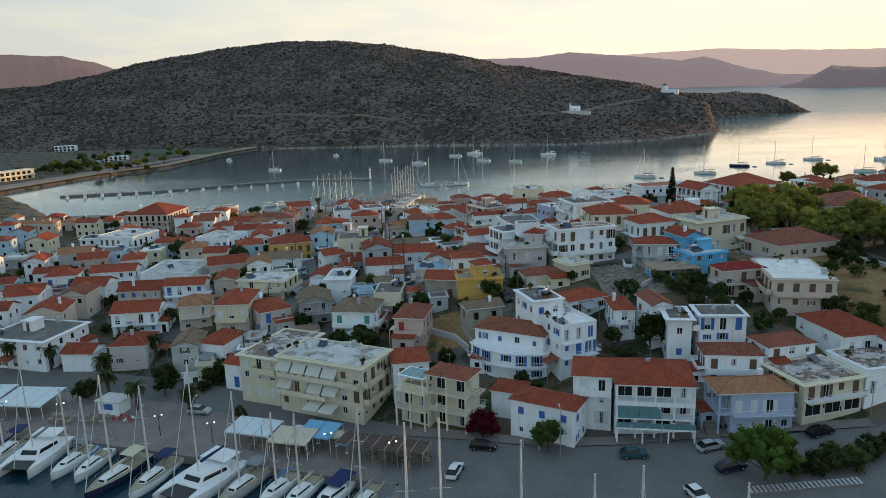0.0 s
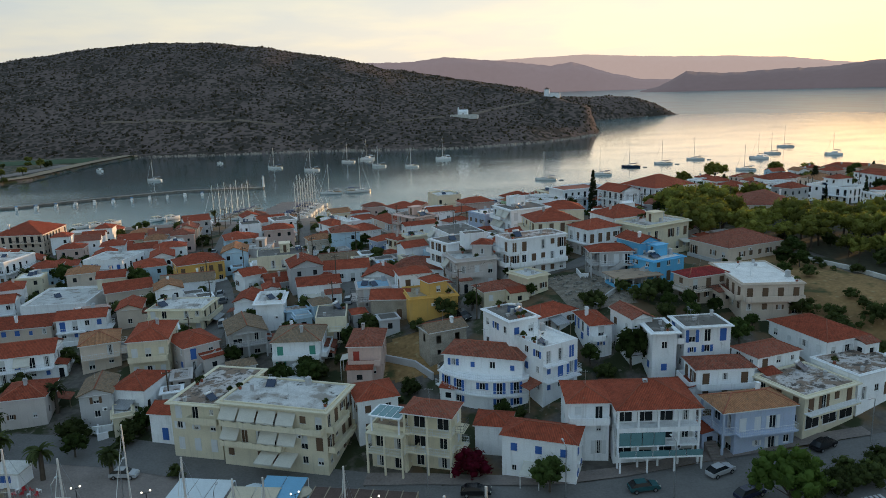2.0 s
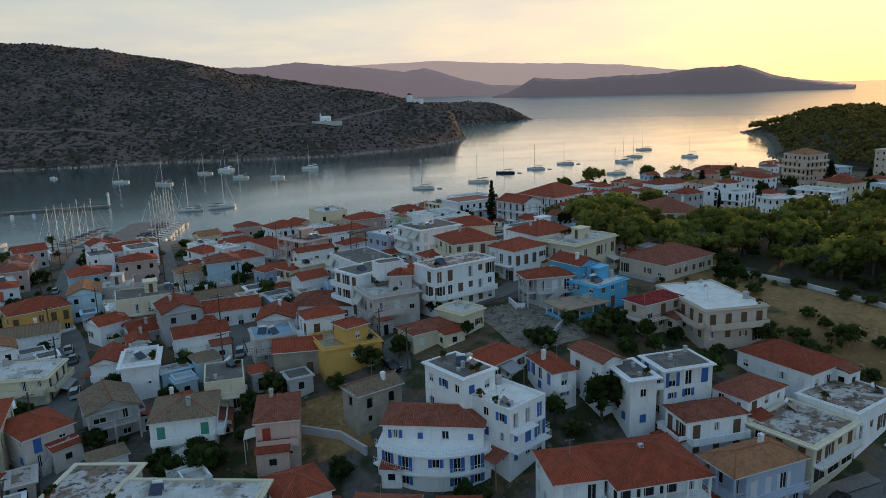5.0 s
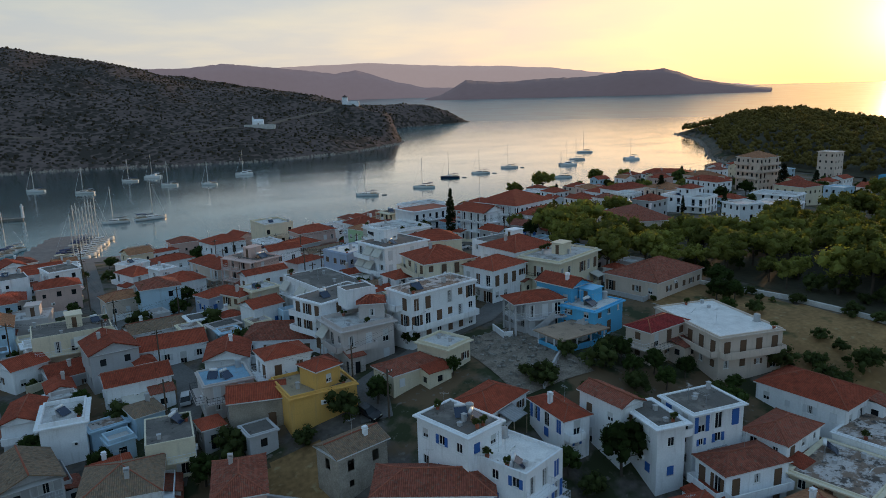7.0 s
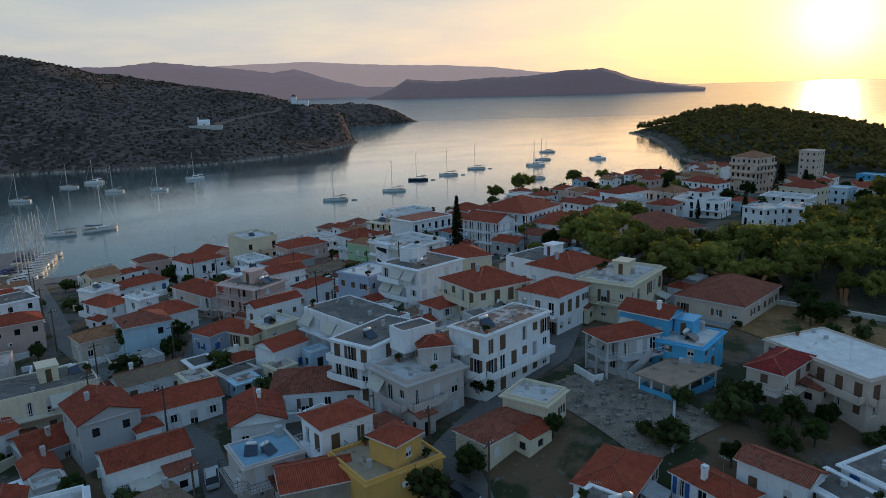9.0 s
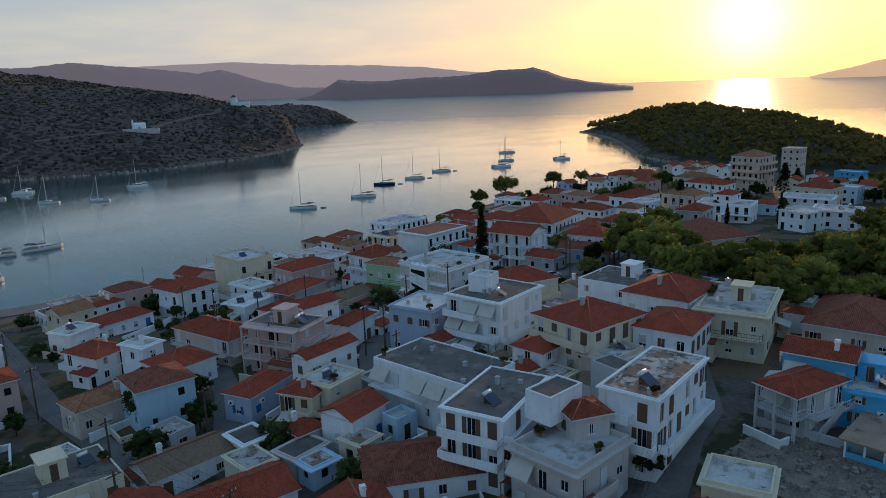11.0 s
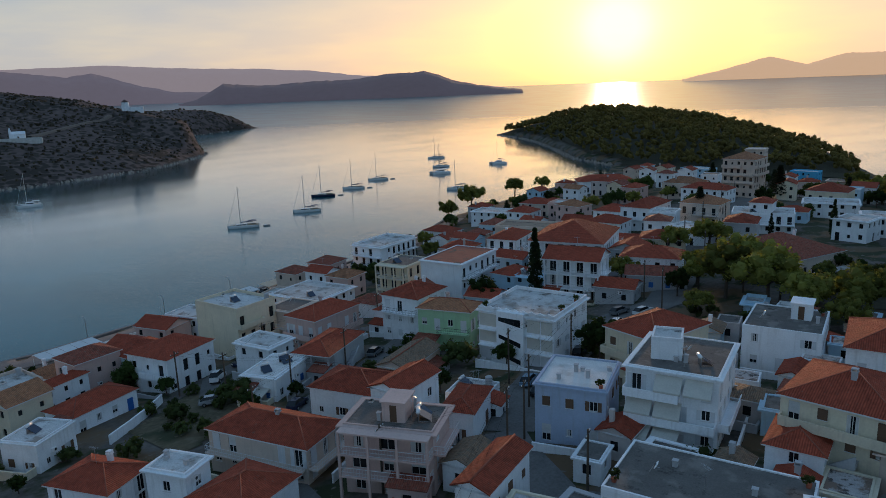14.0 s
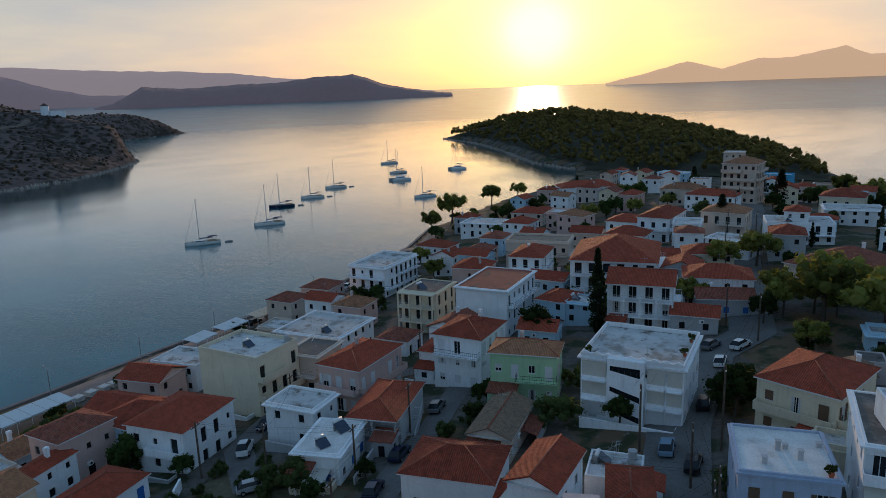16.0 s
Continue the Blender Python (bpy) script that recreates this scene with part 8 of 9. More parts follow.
def hull_builder(L, B, free, sheer=0.25):
    """A yacht's hull, bow at +x, waterline at z = 0."""
    b = Build()
    st = 12
    rows = []
    for i in range(st + 1):
        u = i / st
        x = -L / 2 + L * u
        half = B / 2 * (0.78 + 0.22 * math.sin(min(1, u * 1.9) * math.pi / 2)) * (1 - max(0, (u - 0.45) / 0.55) ** 2.1)
        top = free * (1 + sheer * (u - 0.3))
        low = -0.55 + 0.55 * max(0, (u - 0.85) / 0.15)
        rows.append([(x, half * s, z) for s, z in ((0.0, low), (0.55, low * 0.7), (0.9, 0.08), (1.0, top * 0.6), (0.97, top))])
    for r0, r1 in zip(rows, rows[1:]):
        for k in range(4):
            for s in (1, -1):
                q = [r0[k], r1[k], r1[k + 1], r0[k + 1]]
                q = [(p[0], p[1] * s, p[2]) for p in q]
                b.face(q if s < 0 else q[::-1])
    tr = [(p[0], p[1], p[2]) for p in rows[0]]
    b.face([(p[0], -p[1], p[2]) for p in tr[::-1]] + tr[1:], 0)
    deck = Build()
    for r0, r1 in zip(rows, rows[1:]):
        a, c = r0[4], r1[4]
        deck.face([(a[0], -a[1], a[2] - 0.04), (c[0], -c[1], c[2] - 0.04), (c[0], c[1], c[2] - 0.04), (a[0], a[1], a[2] - 0.04)])
    return b, deck


def cabin_builder(x0, x1, w, z0, z1, slope=0.6):
    b = Build()
    lo = [(x0, -w / 2), (x1, -w / 2 * 0.6), (x1, w / 2 * 0.6), (x0, w / 2)]
    hi = [(x0 + 0.1, -w / 2 * 0.85), (x1 - slope, -w / 2 * 0.55), (x1 - slope, w / 2 * 0.55), (x0 + 0.1, w / 2 * 0.85)]
    for i in range(4):
        j = (i + 1) % 4
        p, q, r, s = (*lo[i], z0), (*lo[j], z0), (*hi[j], z1), (*hi[i], z1)
        b.face([p, q, r, s])
        if i in (0, 1, 2):
            P, Q, R, S = map(Vector, (p, q, r, s))
            nrm = (Q - P).cross(S - P).normalized() * 0.012
            f = lambda a, c: (P.lerp(Q, a)).lerp(S.lerp(R, a), c) + nrm
            b.face([f(0.08, 0.35), f(0.92, 0.35), f(0.92, 0.78), f(0.08, 0.78)], 1)
    b.face([(*p, z1) for p in hi])
    return b


def yacht_parts(L, hull, canvas, mast=1.35, bimini=True):
    key = (L, hull, canvas, bimini, mast)
    if key in MESHES:
        return MESHES[key]
    B, free = L * 0.30, 0.95 + L * 0.02
    out = []
    h, d = hull_builder(L, B, free)
    out.append(("hull", h.mesh("hull", [HULL[hull], HULL["navy"]], True), ""))
    out.append(("deck", d.mesh("deck", [TEAK if L > 11 else HULL["white"]]), "teak deck"))
    out.append(("cabin", cabin_builder(-L * 0.12, L * 0.27, B * 0.6, free - 0.05, free + 0.55).mesh("cabin", [HULL["white"], GLASS]), "low white coachroof with dark windows"))
    ck = Build()
    ck.box(-L * 0.40, -L * 0.14, -B * 0.24, B * 0.24, free - 0.1, free + 0.03)
    ck.box(-L * 0.40, -L * 0.14, -B * 0.36, -B * 0.24, free - 0.1, free + 0.3)
    ck.box(-L * 0.40, -L * 0.14, B * 0.24, B * 0.36, free - 0.1, free + 0.3)
    out.append(("cockpit", ck.mesh("cockpit", [TEAK]), ""))
    mx, mh = L * 0.08, L * mast
    mb = Build()
    mb.bar((mx, 0, free), (mx, 0, mh), 0.17, 8, 0, 0.12)
    for k in (0.42, 0.68):
        mb.bar((mx, -B * 0.26, mh * k), (mx, B * 0.26, mh * k), 0.03, 5)
    out.append(("mast", mb.mesh("mast", [ALLOY]), "tall alloy mast with spreaders"))
    bb = Build()
    bb.bar((mx, 0, free + 1.15), (-L * 0.32, 0, free + 1.2), 0.07, 7)
    out.append(("boom", bb.mesh("boom", [ALLOY]), ""))
    sb = Build()
    sb.bar((mx - 0.1, 0, free + 1.34), (-L * 0.30, 0, free + 1.34), 0.20, 8, 0, 0.13)
    out.append(("sail_cover", sb.mesh("sail_cover", [CANVAS[canvas]], True), "canvas sail cover along the boom"))
    fs = Build()
    fs.bar((L * 0.48, 0, free + 0.3), (mx + 0.1, 0, mh * 0.96), 0.07, 6, 0, 0.03)
    out.append(("furled_jib", fs.mesh("furled_jib", [CANVAS["white"]]), "furled headsail on the forestay"))
    for nm, a, z in (("backstay", (-L * 0.48, 0, free), (mx, 0, mh)), ("shroud", (mx - 0.1, -B * 0.44, free), (mx, 0, mh * 0.95)), ("shroud", (mx - 0.1, B * 0.44, free), (mx, 0, mh * 0.95))):
        w = Build()
        w.bar(a, z, 0.016, 4)
        out.append((nm, w.mesh(nm, [METAL]), ""))
    if bimini:
        cb = Build()
        for i in range(4):
            x0, x1 = -L * 0.42 + L * 0.26 * i / 4, -L * 0.42 + L * 0.26 * (i + 1) / 4
            z0, z1 = free + 1.75 + 0.15 * math.sin(i / 4 * 3.14), free + 1.75 + 0.15 * math.sin((i + 1) / 4 * 3.14)
            cb.face([(x0, -B * 0.34, z0), (x1, -B * 0.34, z1), (x1, B * 0.34, z1), (x0, B * 0.34, z0)])
            cb.face([(x0, -B * 0.34, z0 - 0.05), (x0, B * 0.34, z0 - 0.05), (x1, B * 0.34, z1 - 0.05), (x1, -B * 0.34, z1 - 0.05)])
        for x in (-L * 0.42, -L * 0.16):
            for s in (-1, 1):
                cb.bar((x, s * B * 0.34, free), (x, s * B * 0.34, free + 1.76), 0.02, 4, 1)
        out.append(("bimini", cb.mesh("bimini", [CANVAS[canvas], METAL]), "canvas cockpit awning"))
    rl = Build()
    for s in (-1, 1):
        pts = [(L * 0.46, s * 0.25), (L * 0.2, s * B * 0.42), (-L * 0.15, s * B * 0.47), (-L * 0.45, s * B * 0.40)]
        for (x0, y0), (x1, y1) in zip(pts, pts[1:]):
            rl.bar((x0, y0, free + 0.65), (x1, y1, free + 0.62), 0.015, 4)
            rl.bar((x0, y0, free), (x0, y0, free + 0.65), 0.018, 4)
    out.append(("guard_rail", rl.mesh("guard_rail", [METAL]), ""))
    MESHES[key] = out
    return out


def yacht(x, y, yaw, L=13.0, hull="white", canvas="navy", bimini=True, group="yachts at anchor", dinghy=False, mast=1.35):
    e = thing("sailing_yacht", pose(x, y, 0, 0, 0, yaw), f"{hull} sailing yacht with {canvas} canvas lying on calm water", "sailboat", group)
    for nm, me, lab in yacht_parts(L, hull, canvas, mast, bimini):
        part(nm, me, e, None, lab)
    if dinghy:
        dg = Build()
        h, dk = hull_builder(3.0, 1.5, 0.42)
        m = pose(x, y, 0, 0, 0, yaw) @ pose(-L / 2 - 3.2, 0.3, 0)
        t = thing("dinghy", m, "small grey inflatable dinghy tied astern", "dinghy", "dinghies")
        part("hull", h.mesh("dinghy_hull", [HULL["grey"]], True), t)
        part("deck", dk.mesh("dinghy_deck", [DARK]), t, pose(0, 0, -0.15))
    return e


def catamaran(x, y, yaw, L=13.0, canvas="grey", group="yachts at anchor", rig=True):
    e = thing("catamaran", pose(x, y, 0, 0, 0, yaw), f"white sailing catamaran with {canvas} canvas", "catamaran", group)
    key = ("cat", L, canvas)
    if key not in MESHES:
        out = []
        h, d = hull_builder(L, L * 0.14, 1.5, 0.1)
        out.append(("hull", h.mesh("hull", [HULL["white"], HULL["navy"]], True), d.mesh("deck", [HULL["white"]])))
        W = L * 0.21
        bd = Build()
        bd.box(-L * 0.42, L * 0.22, -W, W, 0.75, 1.5)
        out.append(("bridge_deck", bd.mesh("bridge_deck", [HULL["white"]]), None))
        out.append(("cabin", cabin_builder(-L * 0.2, L * 0.2, W * 2.1, 1.5, 2.7, 1.4).mesh("cabin", [HULL["white"], GLASS]), None))
        tr = Build()
        tr.box(L * 0.22, L * 0.44, -W * 0.82, W * 0.82, 1.28, 1.36)
        out.append(("trampoline", tr.mesh("trampoline", [DARK]), None))
        bm = Build()
        bm.box(-L * 0.42, -L * 0.16, -W * 0.85, W * 0.85, 3.1, 3.22)
        for s in (-1, 1):
            for xx in (-L * 0.41, -L * 0.2):
                bm.bar((xx, s * W * 0.8, 1.5), (xx, s * W * 0.8, 3.1), 0.05, 6)
        out.append(("hardtop", bm.mesh("hardtop", [HULL["white"]]), None))
        mb = Build()
        mb.bar((L * 0.05, 0, 2.6), (L * 0.05, 0, L * 1.45), 0.12, 8, 0, 0.09)
        out.append(("mast", mb.mesh("mast", [ALLOY]), None))
        sb = Build()
        sb.bar((0, 0, 4.0), (-L * 0.36, 0, 4.1), 0.26, 8, 0, 0.18)
        out.append(("sail_cover", sb.mesh("sail_cover", [CANVAS[canvas]], True), None))
        fs = Build()
        fs.bar((L * 0.44, 0, 1.5), (L * 0.06, 0, L * 1.36), 0.07, 6, 0, 0.03)
        out.append(("furled_jib", fs.mesh("furled_jib", [CANVAS["white"]]), None))
        MESHES[key] = out
    for nm, me, dk in MESHES[key]:
        if nm == "hull":
            for s in (-1, 1):
                ph = part("hull", me, e, pose(0, s * L * 0.21, 0))
                part("deck", dk, ph)
        else:
            part(nm, me, e)
    return e


def motor_boat(x, y, yaw, L=10.0, canvas="navy", group="boats in the harbour"):
    e = thing("motor_boat", pose(x, y, 0, 0, 0, yaw), f"white motor boat under a {canvas} canvas top", "motorboat", group)
    key = ("motor", L, canvas)
    if key not in MESHES:
        h, d = hull_builder(L, L * 0.33, 1.2, 0.3)
        cb = cabin_builder(-L * 0.15, L * 0.25, L * 0.26, 1.1, 1.9, 0.9)
        tb = Build()
        tb.box(-L * 0.42, L * 0.02, -L * 0.13, L * 0.13, 2.25, 2.35)
        for s in (-1, 1):
            for xx in (-L * 0.4, -L * 0.02):
                tb.bar((xx, s * L * 0.12, 1.1), (xx, s * L * 0.12, 2.25), 0.03, 5)
        MESHES[key] = [("hull", h.mesh("hull", [HULL["white"], HULL["navy"]], True)), ("deck", d.mesh("deck", [HULL["white"]])),
                       ("cabin", cb.mesh("cabin", [HULL["white"], GLASS])), ("canvas_top", tb.mesh("canvas_top", [CANVAS[canvas]]))]
    for nm, me in MESHES[key]:
        part(nm, me, e)
    return e


yacht(125, 447, 152, 13.5, "white", "navy", dinghy=True)
yacht(166, 457, 152, 13.5, "white", "navy")
yacht(202, 492, 150, 13.0, "navy", "navy", dinghy=True)
yacht(231, 501, 150, 13.0, "white", "navy", dinghy=True)
yacht(266, 519, 152, 13.0, "white", "grey", dinghy=True)
catamaran(310, 506, 154, 13.0, "navy")
yacht(386, 584, 150, 14.0, "white", "navy")
yacht(340, 534, 154, 12.5, "white", "grey")
catamaran(374, 508, 150, 12.0, "grey")
yacht(261, 445, 156, 12.5, "white", "grey")
yacht(-131, 550, 160, 11.0, "white", "grey")
yacht(-50, 601, 160, 12.0, "white", "navy")
yacht(-21, 570, 156, 12.5, "white", "grey")
yacht(9, 624, 156, 12.0, "white", "navy")
catamaran(26, 640, 160, 12.0, "grey")
yacht(31, 578, 150, 12.0, "white", "grey")
yacht(55, 563, 150, 11.0, "white", "navy")
catamaran(88, 611, 170, 13.0, "grey")
yacht(-9, 434, 170, 13.0, "white", "grey")
yacht(7, 436, 10, 15.0, "white", "navy")
motor_boat(-193, 641, 140, 8.0, "white", "yachts at anchor")
motor_boat(-100, 660, 150, 6.0, "grey", "yachts at anchor")

HARBOUR = "boats in the harbour"
catamaran(-68.9, 108.2, -95, 12.5, "grey", HARBOUR)
yacht(-61.8, 106.2, -102, 10.2, "white", "grey", True, HARBOUR)
yacht(-58.0, 104.9, -98, 9.5, "white", "blue", False, HARBOUR)
yacht(-52.4, 101.3, -109, 13.2, "navy", "cream", True, HARBOUR)
yacht(-46.4, 100.6, -104, 12.0, "white", "navy", True, HARBOUR)
catamaran(-38.3, 99.0, -116, 14.0, "navy", HARBOUR)
yacht(-31.6, 97.6, -113, 12.0, "grey", "grey", True, HARBOUR)
yacht(-26.0, 96.6, -114, 9.7, "white", "blue", False, HARBOUR)
yacht(-22.3, 95.2, -112, 10.1, "white", "cream", False, HARBOUR)
motor_boat(-17.6, 94.2, -114, 10.5, "navy")
yacht(-12.8, 92.4, -110, 11.5, "white", "grey", False, HARBOUR)
motor_boat(-10.0, 88.5, -120, 5.5, "grey")
yacht(-75.0, 110.4, -92, 12.0, "white", "navy", True, HARBOUR)
yacht(-80.5, 112.0, -98, 10.5, "white", "grey", True, HARBOUR)
yacht(-86.0, 112.5, -98, 12.0, "white", "blue", True, HARBOUR)
for px, py, high in ((-1.4, 69.5, 25.0), (-5.0, 69.5, 24.6), (7.1, 69.5, 22.3), (14.9, 69.5, 18.2), (20.0, 69.5, 19.0), (31, 69, 17.0)):
    yacht(px, py, -90, 14.5, "white", "navy", True, HARBOUR, mast=high / 14.5)
BASIN = "yachts in the basin"
rb_ = random.Random(5)
for k in range(7):
    yacht(-63 + k * 2.2, 357 + k * 4.6, 195, rb_.choice((11, 12, 13)), "white", rb_.choice(("navy", "grey")), True, BASIN)
for k in range(9):
    yacht(-27.5 + k * 1.1, 352 + k * 4.5, 10, rb_.choice((13, 14, 15)), "white", rb_.choice(("navy", "cream", "grey")), True, BASIN)
for k in range(16):
    f = k / 16
    motor_boat(-225 + f * 150, 427 + f * 36 - 5, 100 + rb_.uniform(-8, 8), rb_.choice((5.0, 6.0)), rb_.choice(("white", "blue", "grey")), "small craft along the breakwater")
for px, py in ((-118, 365), (-112, 369), (-124, 362), (-92, 372), (-86, 374)):
    motor_boat(px, py, 40, 8.0, "cream", "small craft by the pier")

# ---- vehicles ----
PAINT = {k: material("car_paint_" + k, c, 0.25, 0.03, bump=0, spec=0.5) for k, c in
         {"white": (0.75, 0.75, 0.75), "black": (0.012, 0.012, 0.014), "green": (0.02, 0.09, 0.10), "silver": (0.42, 0.43, 0.45), "navy": (0.015, 0.02, 0.05), "grey": (0.16, 0.17, 0.18), "lightblue": (0.20, 0.30, 0.40)}.items()}
TYRE = material("tyre_rubber", (0.015, 0.015, 0.016), 0.9, 0.1)
LAMPM = material("lamp_lens", (0.6, 0.58, 0.5), 0.15, 0.05)


def car_meshes(paint):
    key = ("car", paint)
    if key in MESHES:
        return MESHES[key]
    L, W = 4.2, 1.74
    prof = [(-2.1, 0.35), (-2.08, 0.85), (-1.5, 0.95), (-0.75, 1.0), (0.9, 0.98), (1.85, 0.86), (2.1, 0.62), (2.1, 0.32)]
    b = Build()
    for s in (-1, 1):
        side = [(x, s * W / 2 * (0.97 if abs(x) < 1.9 else 0.88), z) for x, z in prof]
        b.face(side if s > 0 else side[::-1])
    for (x0, z0), (x1, z1) in zip(prof, prof[1:]):
        k0, k1 = (0.97 if abs(x0) < 1.9 else 0.88) * W / 2, (0.97 if abs(x1) < 1.9 else 0.88) * W / 2
        b.face([(x0, -k0, z0), (x1, -k1, z1), (x1, k1, z1), (x0, k0, z0)][::-1])
    roof = [(-1.2, 0.62), (0.25, 0.62)]
    b.face([(-1.25, -0.6, 1.46), (0.25, -0.6, 1.46), (0.25, 0.6, 1.46), (-1.25, 0.6, 1.46)])
    g = Build()
    lo = [(-1.95, -0.78, 0.93), (0.95, -0.78, 0.97), (0.95, 0.78, 0.97), (-1.95, 0.78, 0.93)]
    hi = [(-1.3, -0.61, 1.45), (0.28, -0.61, 1.45), (0.28, 0.61, 1.45), (-1.3, 0.61, 1.45)]
    for i in range(4):
        j = (i + 1) % 4
        g.face([lo[i], lo[j], hi[j], hi[i]])
    w = Build()
    w.bar((0, -0.1, 0), (0, 0.1, 0), 0.31, 14)
    w.bar((0, -0.11, 0), (0, 0.11, 0), 0.18, 10, 1)
    hl = Build()
    hl.box(-0.04, 0.04, -0.16, 0.16, -0.07, 0.07)
    MESHES[key] = (b.mesh("body", [PAINT[paint]]), g.mesh("glasshouse", [GLASS]), w.mesh("wheel", [TYRE, METAL]), hl.mesh("headlight", [LAMPM]))
    return MESHES[key]


def slope_pose(x, y, yaw, lift):
    g = lambda a, c: ground_at(x + a, y + c)
    nrm = Vector((-(g(1.5, 0) - g(-1.5, 0)) / 3, -(g(0, 1.5) - g(0, -1.5)) / 3, 1)).normalized()
    ax = Vector((math.cos(radians(yaw)), math.sin(radians(yaw)), 0))
    ax = (ax - nrm * ax.dot(nrm)).normalized()
    ay = nrm.cross(ax)
    m = Matrix((ax, ay, nrm)).transposed().to_4x4()
    m.translation = (x, y, g(0, 0) + lift)
    return m


def car(x, y, yaw, paint, tall=1.0):
    body, glass, wheel, lamp = car_meshes(paint)
    e = thing("car", slope_pose(x, y, yaw, 0.15) @ Matrix.Diagonal((1, 1, tall, 1)), f"{paint} parked hatchback car on the asphalt", "car", "parked cars")
    part("body", body, e)
    part("glasshouse", glass, e, None, "dark car windows")
    for wx in (-1.3, 1.3):
        for wy in (-0.76, 0.76):
            part("wheel", wheel, e, pose(wx, wy, 0.31))
    for wy in (-0.58, 0.58):
        part("headlight", lamp, e, pose(2.06, wy, 0.68))
    return e


car(0.3, 95.7, 70, "white")
car(4.8, 102.2, -16, "black")
car(26.9, 97.0, -3, "green")
car(38.5, 97.6, 14, "silver")
car(39.1, 91.6, 12, "navy")
car(55.3, 99.0, 17, "black")
car(32.3, 85.5, -75, "white")
car(-45.8, 120.5, -12, "silver")
car(-22.8, 110.5, -14, "silver")
car(-38.8, 188.7, 91, "grey")
car(-36.9, 171.0, 92, "silver")
car(-40.4, 195.5, 96, "silver")
car(79.4, 234.8, -12, "grey")
car(80.5, 230.5, -14, "white")
car(72.2, 231.1, 12, "white")
car(56.2, 228.3, 15, "black")
car(42.3, 227.9, 17, "lightblue")
car(39.7, 223.9, 12, "black")
car(14.0, 269.0, -34, "silver")
car(20.6, 279.5, 40, "white", 1.35)
car(-9.2, 169.8, 78, "silver")
car(12.4, 147.5, -72, "black")
car(-17.8, 186.8, 99, "silver")
for i, cx in enumerate((70, 76, 82, 88, 94, 100, 106, 113, 119)):
    car(cx, np.interp(cx, [64, 112, 156], [342.2, 347.0, 359.5]), 12 + (i * 37) % 9, ("black", "grey", "white", "silver", "black", "navy", "white", "silver", "black")[i])

rv = random.Random(63)
spots_taken = [(-38.8, 188.7), (-36.9, 171.0), (-40.4, 195.5), (42.3, 227.9), (39.7, 223.9), (56.2, 228.3), (72.2, 231.1), (80.5, 230.5), (79.4, 234.8), (14.0, 269.0), (20.6, 279.5), (-9.2, 169.8), (12.4, 147.5), (-17.8, 186.8)]
for nm in ("lane_steps", "lane_baker", "lane_well", "lane_east", "lane_school", "lane_square"):
    pts, wd = ROADS[nm]
    for (ax, ay), (bx, by) in zip(pts, pts[1:]):
        L = math.hypot(bx - ax, by - ay)
        if L < 9 or rv.random() < 0.45:
            continue
        u = rv.uniform(0.3, 0.7)
        off = wd / 2 - 0.95
        px, py = ax + (bx - ax) * u - (by - ay) / L * off, ay + (by - ay) * u + (bx - ax) / L * off
        if not overlaps(px, py, 1.5) and all(math.hypot(px - a, py - c) > 6 for a, c in spots_taken):
            spots_taken.append((px, py))
            car(px, py, math.degrees(math.atan2(by - ay, bx - ax)), rv.choice(("white", "silver", "grey", "black", "navy")))

# ---- rooftop gear, poles, wires, lamps ----
def solar_heater(m):
    key = "solar"
    if key not in MESHES:
        p, t, s = Build(), Build(), Build()
        s.box(-0.85, 0.85, 0.72, 0.78, 0, 1.05)
        p.face([(-0.95, -0.9, 0.15), (0.95, -0.9, 0.15), (0.95, 0.6, 1.15), (-0.95, 0.6, 1.15)], 0)
        p.face([(-0.95, -0.87, 0.08), (-0.95, 0.63, 1.08), (0.95, 0.63, 1.08), (0.95, -0.87, 0.08)], 1)
        p.box(-0.03, 0.03, -0.9, -0.86, 0.1, 0.16, 1)
        t.bar((-0.75, 0.85, 1.3), (0.75, 0.85, 1.3), 0.27, 12)
        for x in (-0.8, 0.8):
            s.bar((x, 0.8, 0), (x, 0.8, 1.2), 0.03, 4)
            s.bar((x, -0.85, 0), (x, -0.85, 0.18), 0.03, 4)
            s.bar((x, 0.8, 0.05), (x, -0.85, 0.05), 0.03, 4)
        MESHES[key] = (p.mesh("collector", [PANEL, METAL]), t.mesh("tank", [WHITEP], True), s.mesh("stand", [METAL]))
    e = thing("solar_water_heater", m, "rooftop solar water heater with white tank and dark collector", "solar heater", "solar heaters on the roofs")
    for nm, me in zip(("collector", "tank", "stand"), MESHES[key]):
        part(nm, me, e)


def dish(m):
    if "dish" not in MESHES:
        d, s = Build(), Build()
        n = 14
        ring = [(0.42 * math.cos(2 * math.pi * k / n), 0.42 * math.sin(2 * math.pi * k / n)) for k in range(n)]
        mid = [(x * 0.5, y * 0.5) for x, y in ring]
        for k in range(n):
            j = (k + 1) % n
            d.face([(mid[k][0], -0.02, mid[k][1]), (mid[j][0], -0.02, mid[j][1]), (ring[j][0], -0.12, ring[j][1]), (ring[k][0], -0.12, ring[k][1])])
        d.face([(x, -0.02, y) for x, y in mid])
        s.bar((0, 0, -0.9), (0, 0, 0), 0.03, 5)
        s.bar((0, 0, -0.3), (0, -0.5, 0), 0.015, 4)
        MESHES["dish"] = (d.mesh("reflector", [WHITEP], True), s.mesh("bracket", [METAL]))
    e = thing("satellite_dish", m, "white satellite dish on a short mast", "satellite dish", "satellite dishes")
    for nm, me in zip(("reflector", "bracket"), MESHES["dish"]):
        part(nm, me, e)


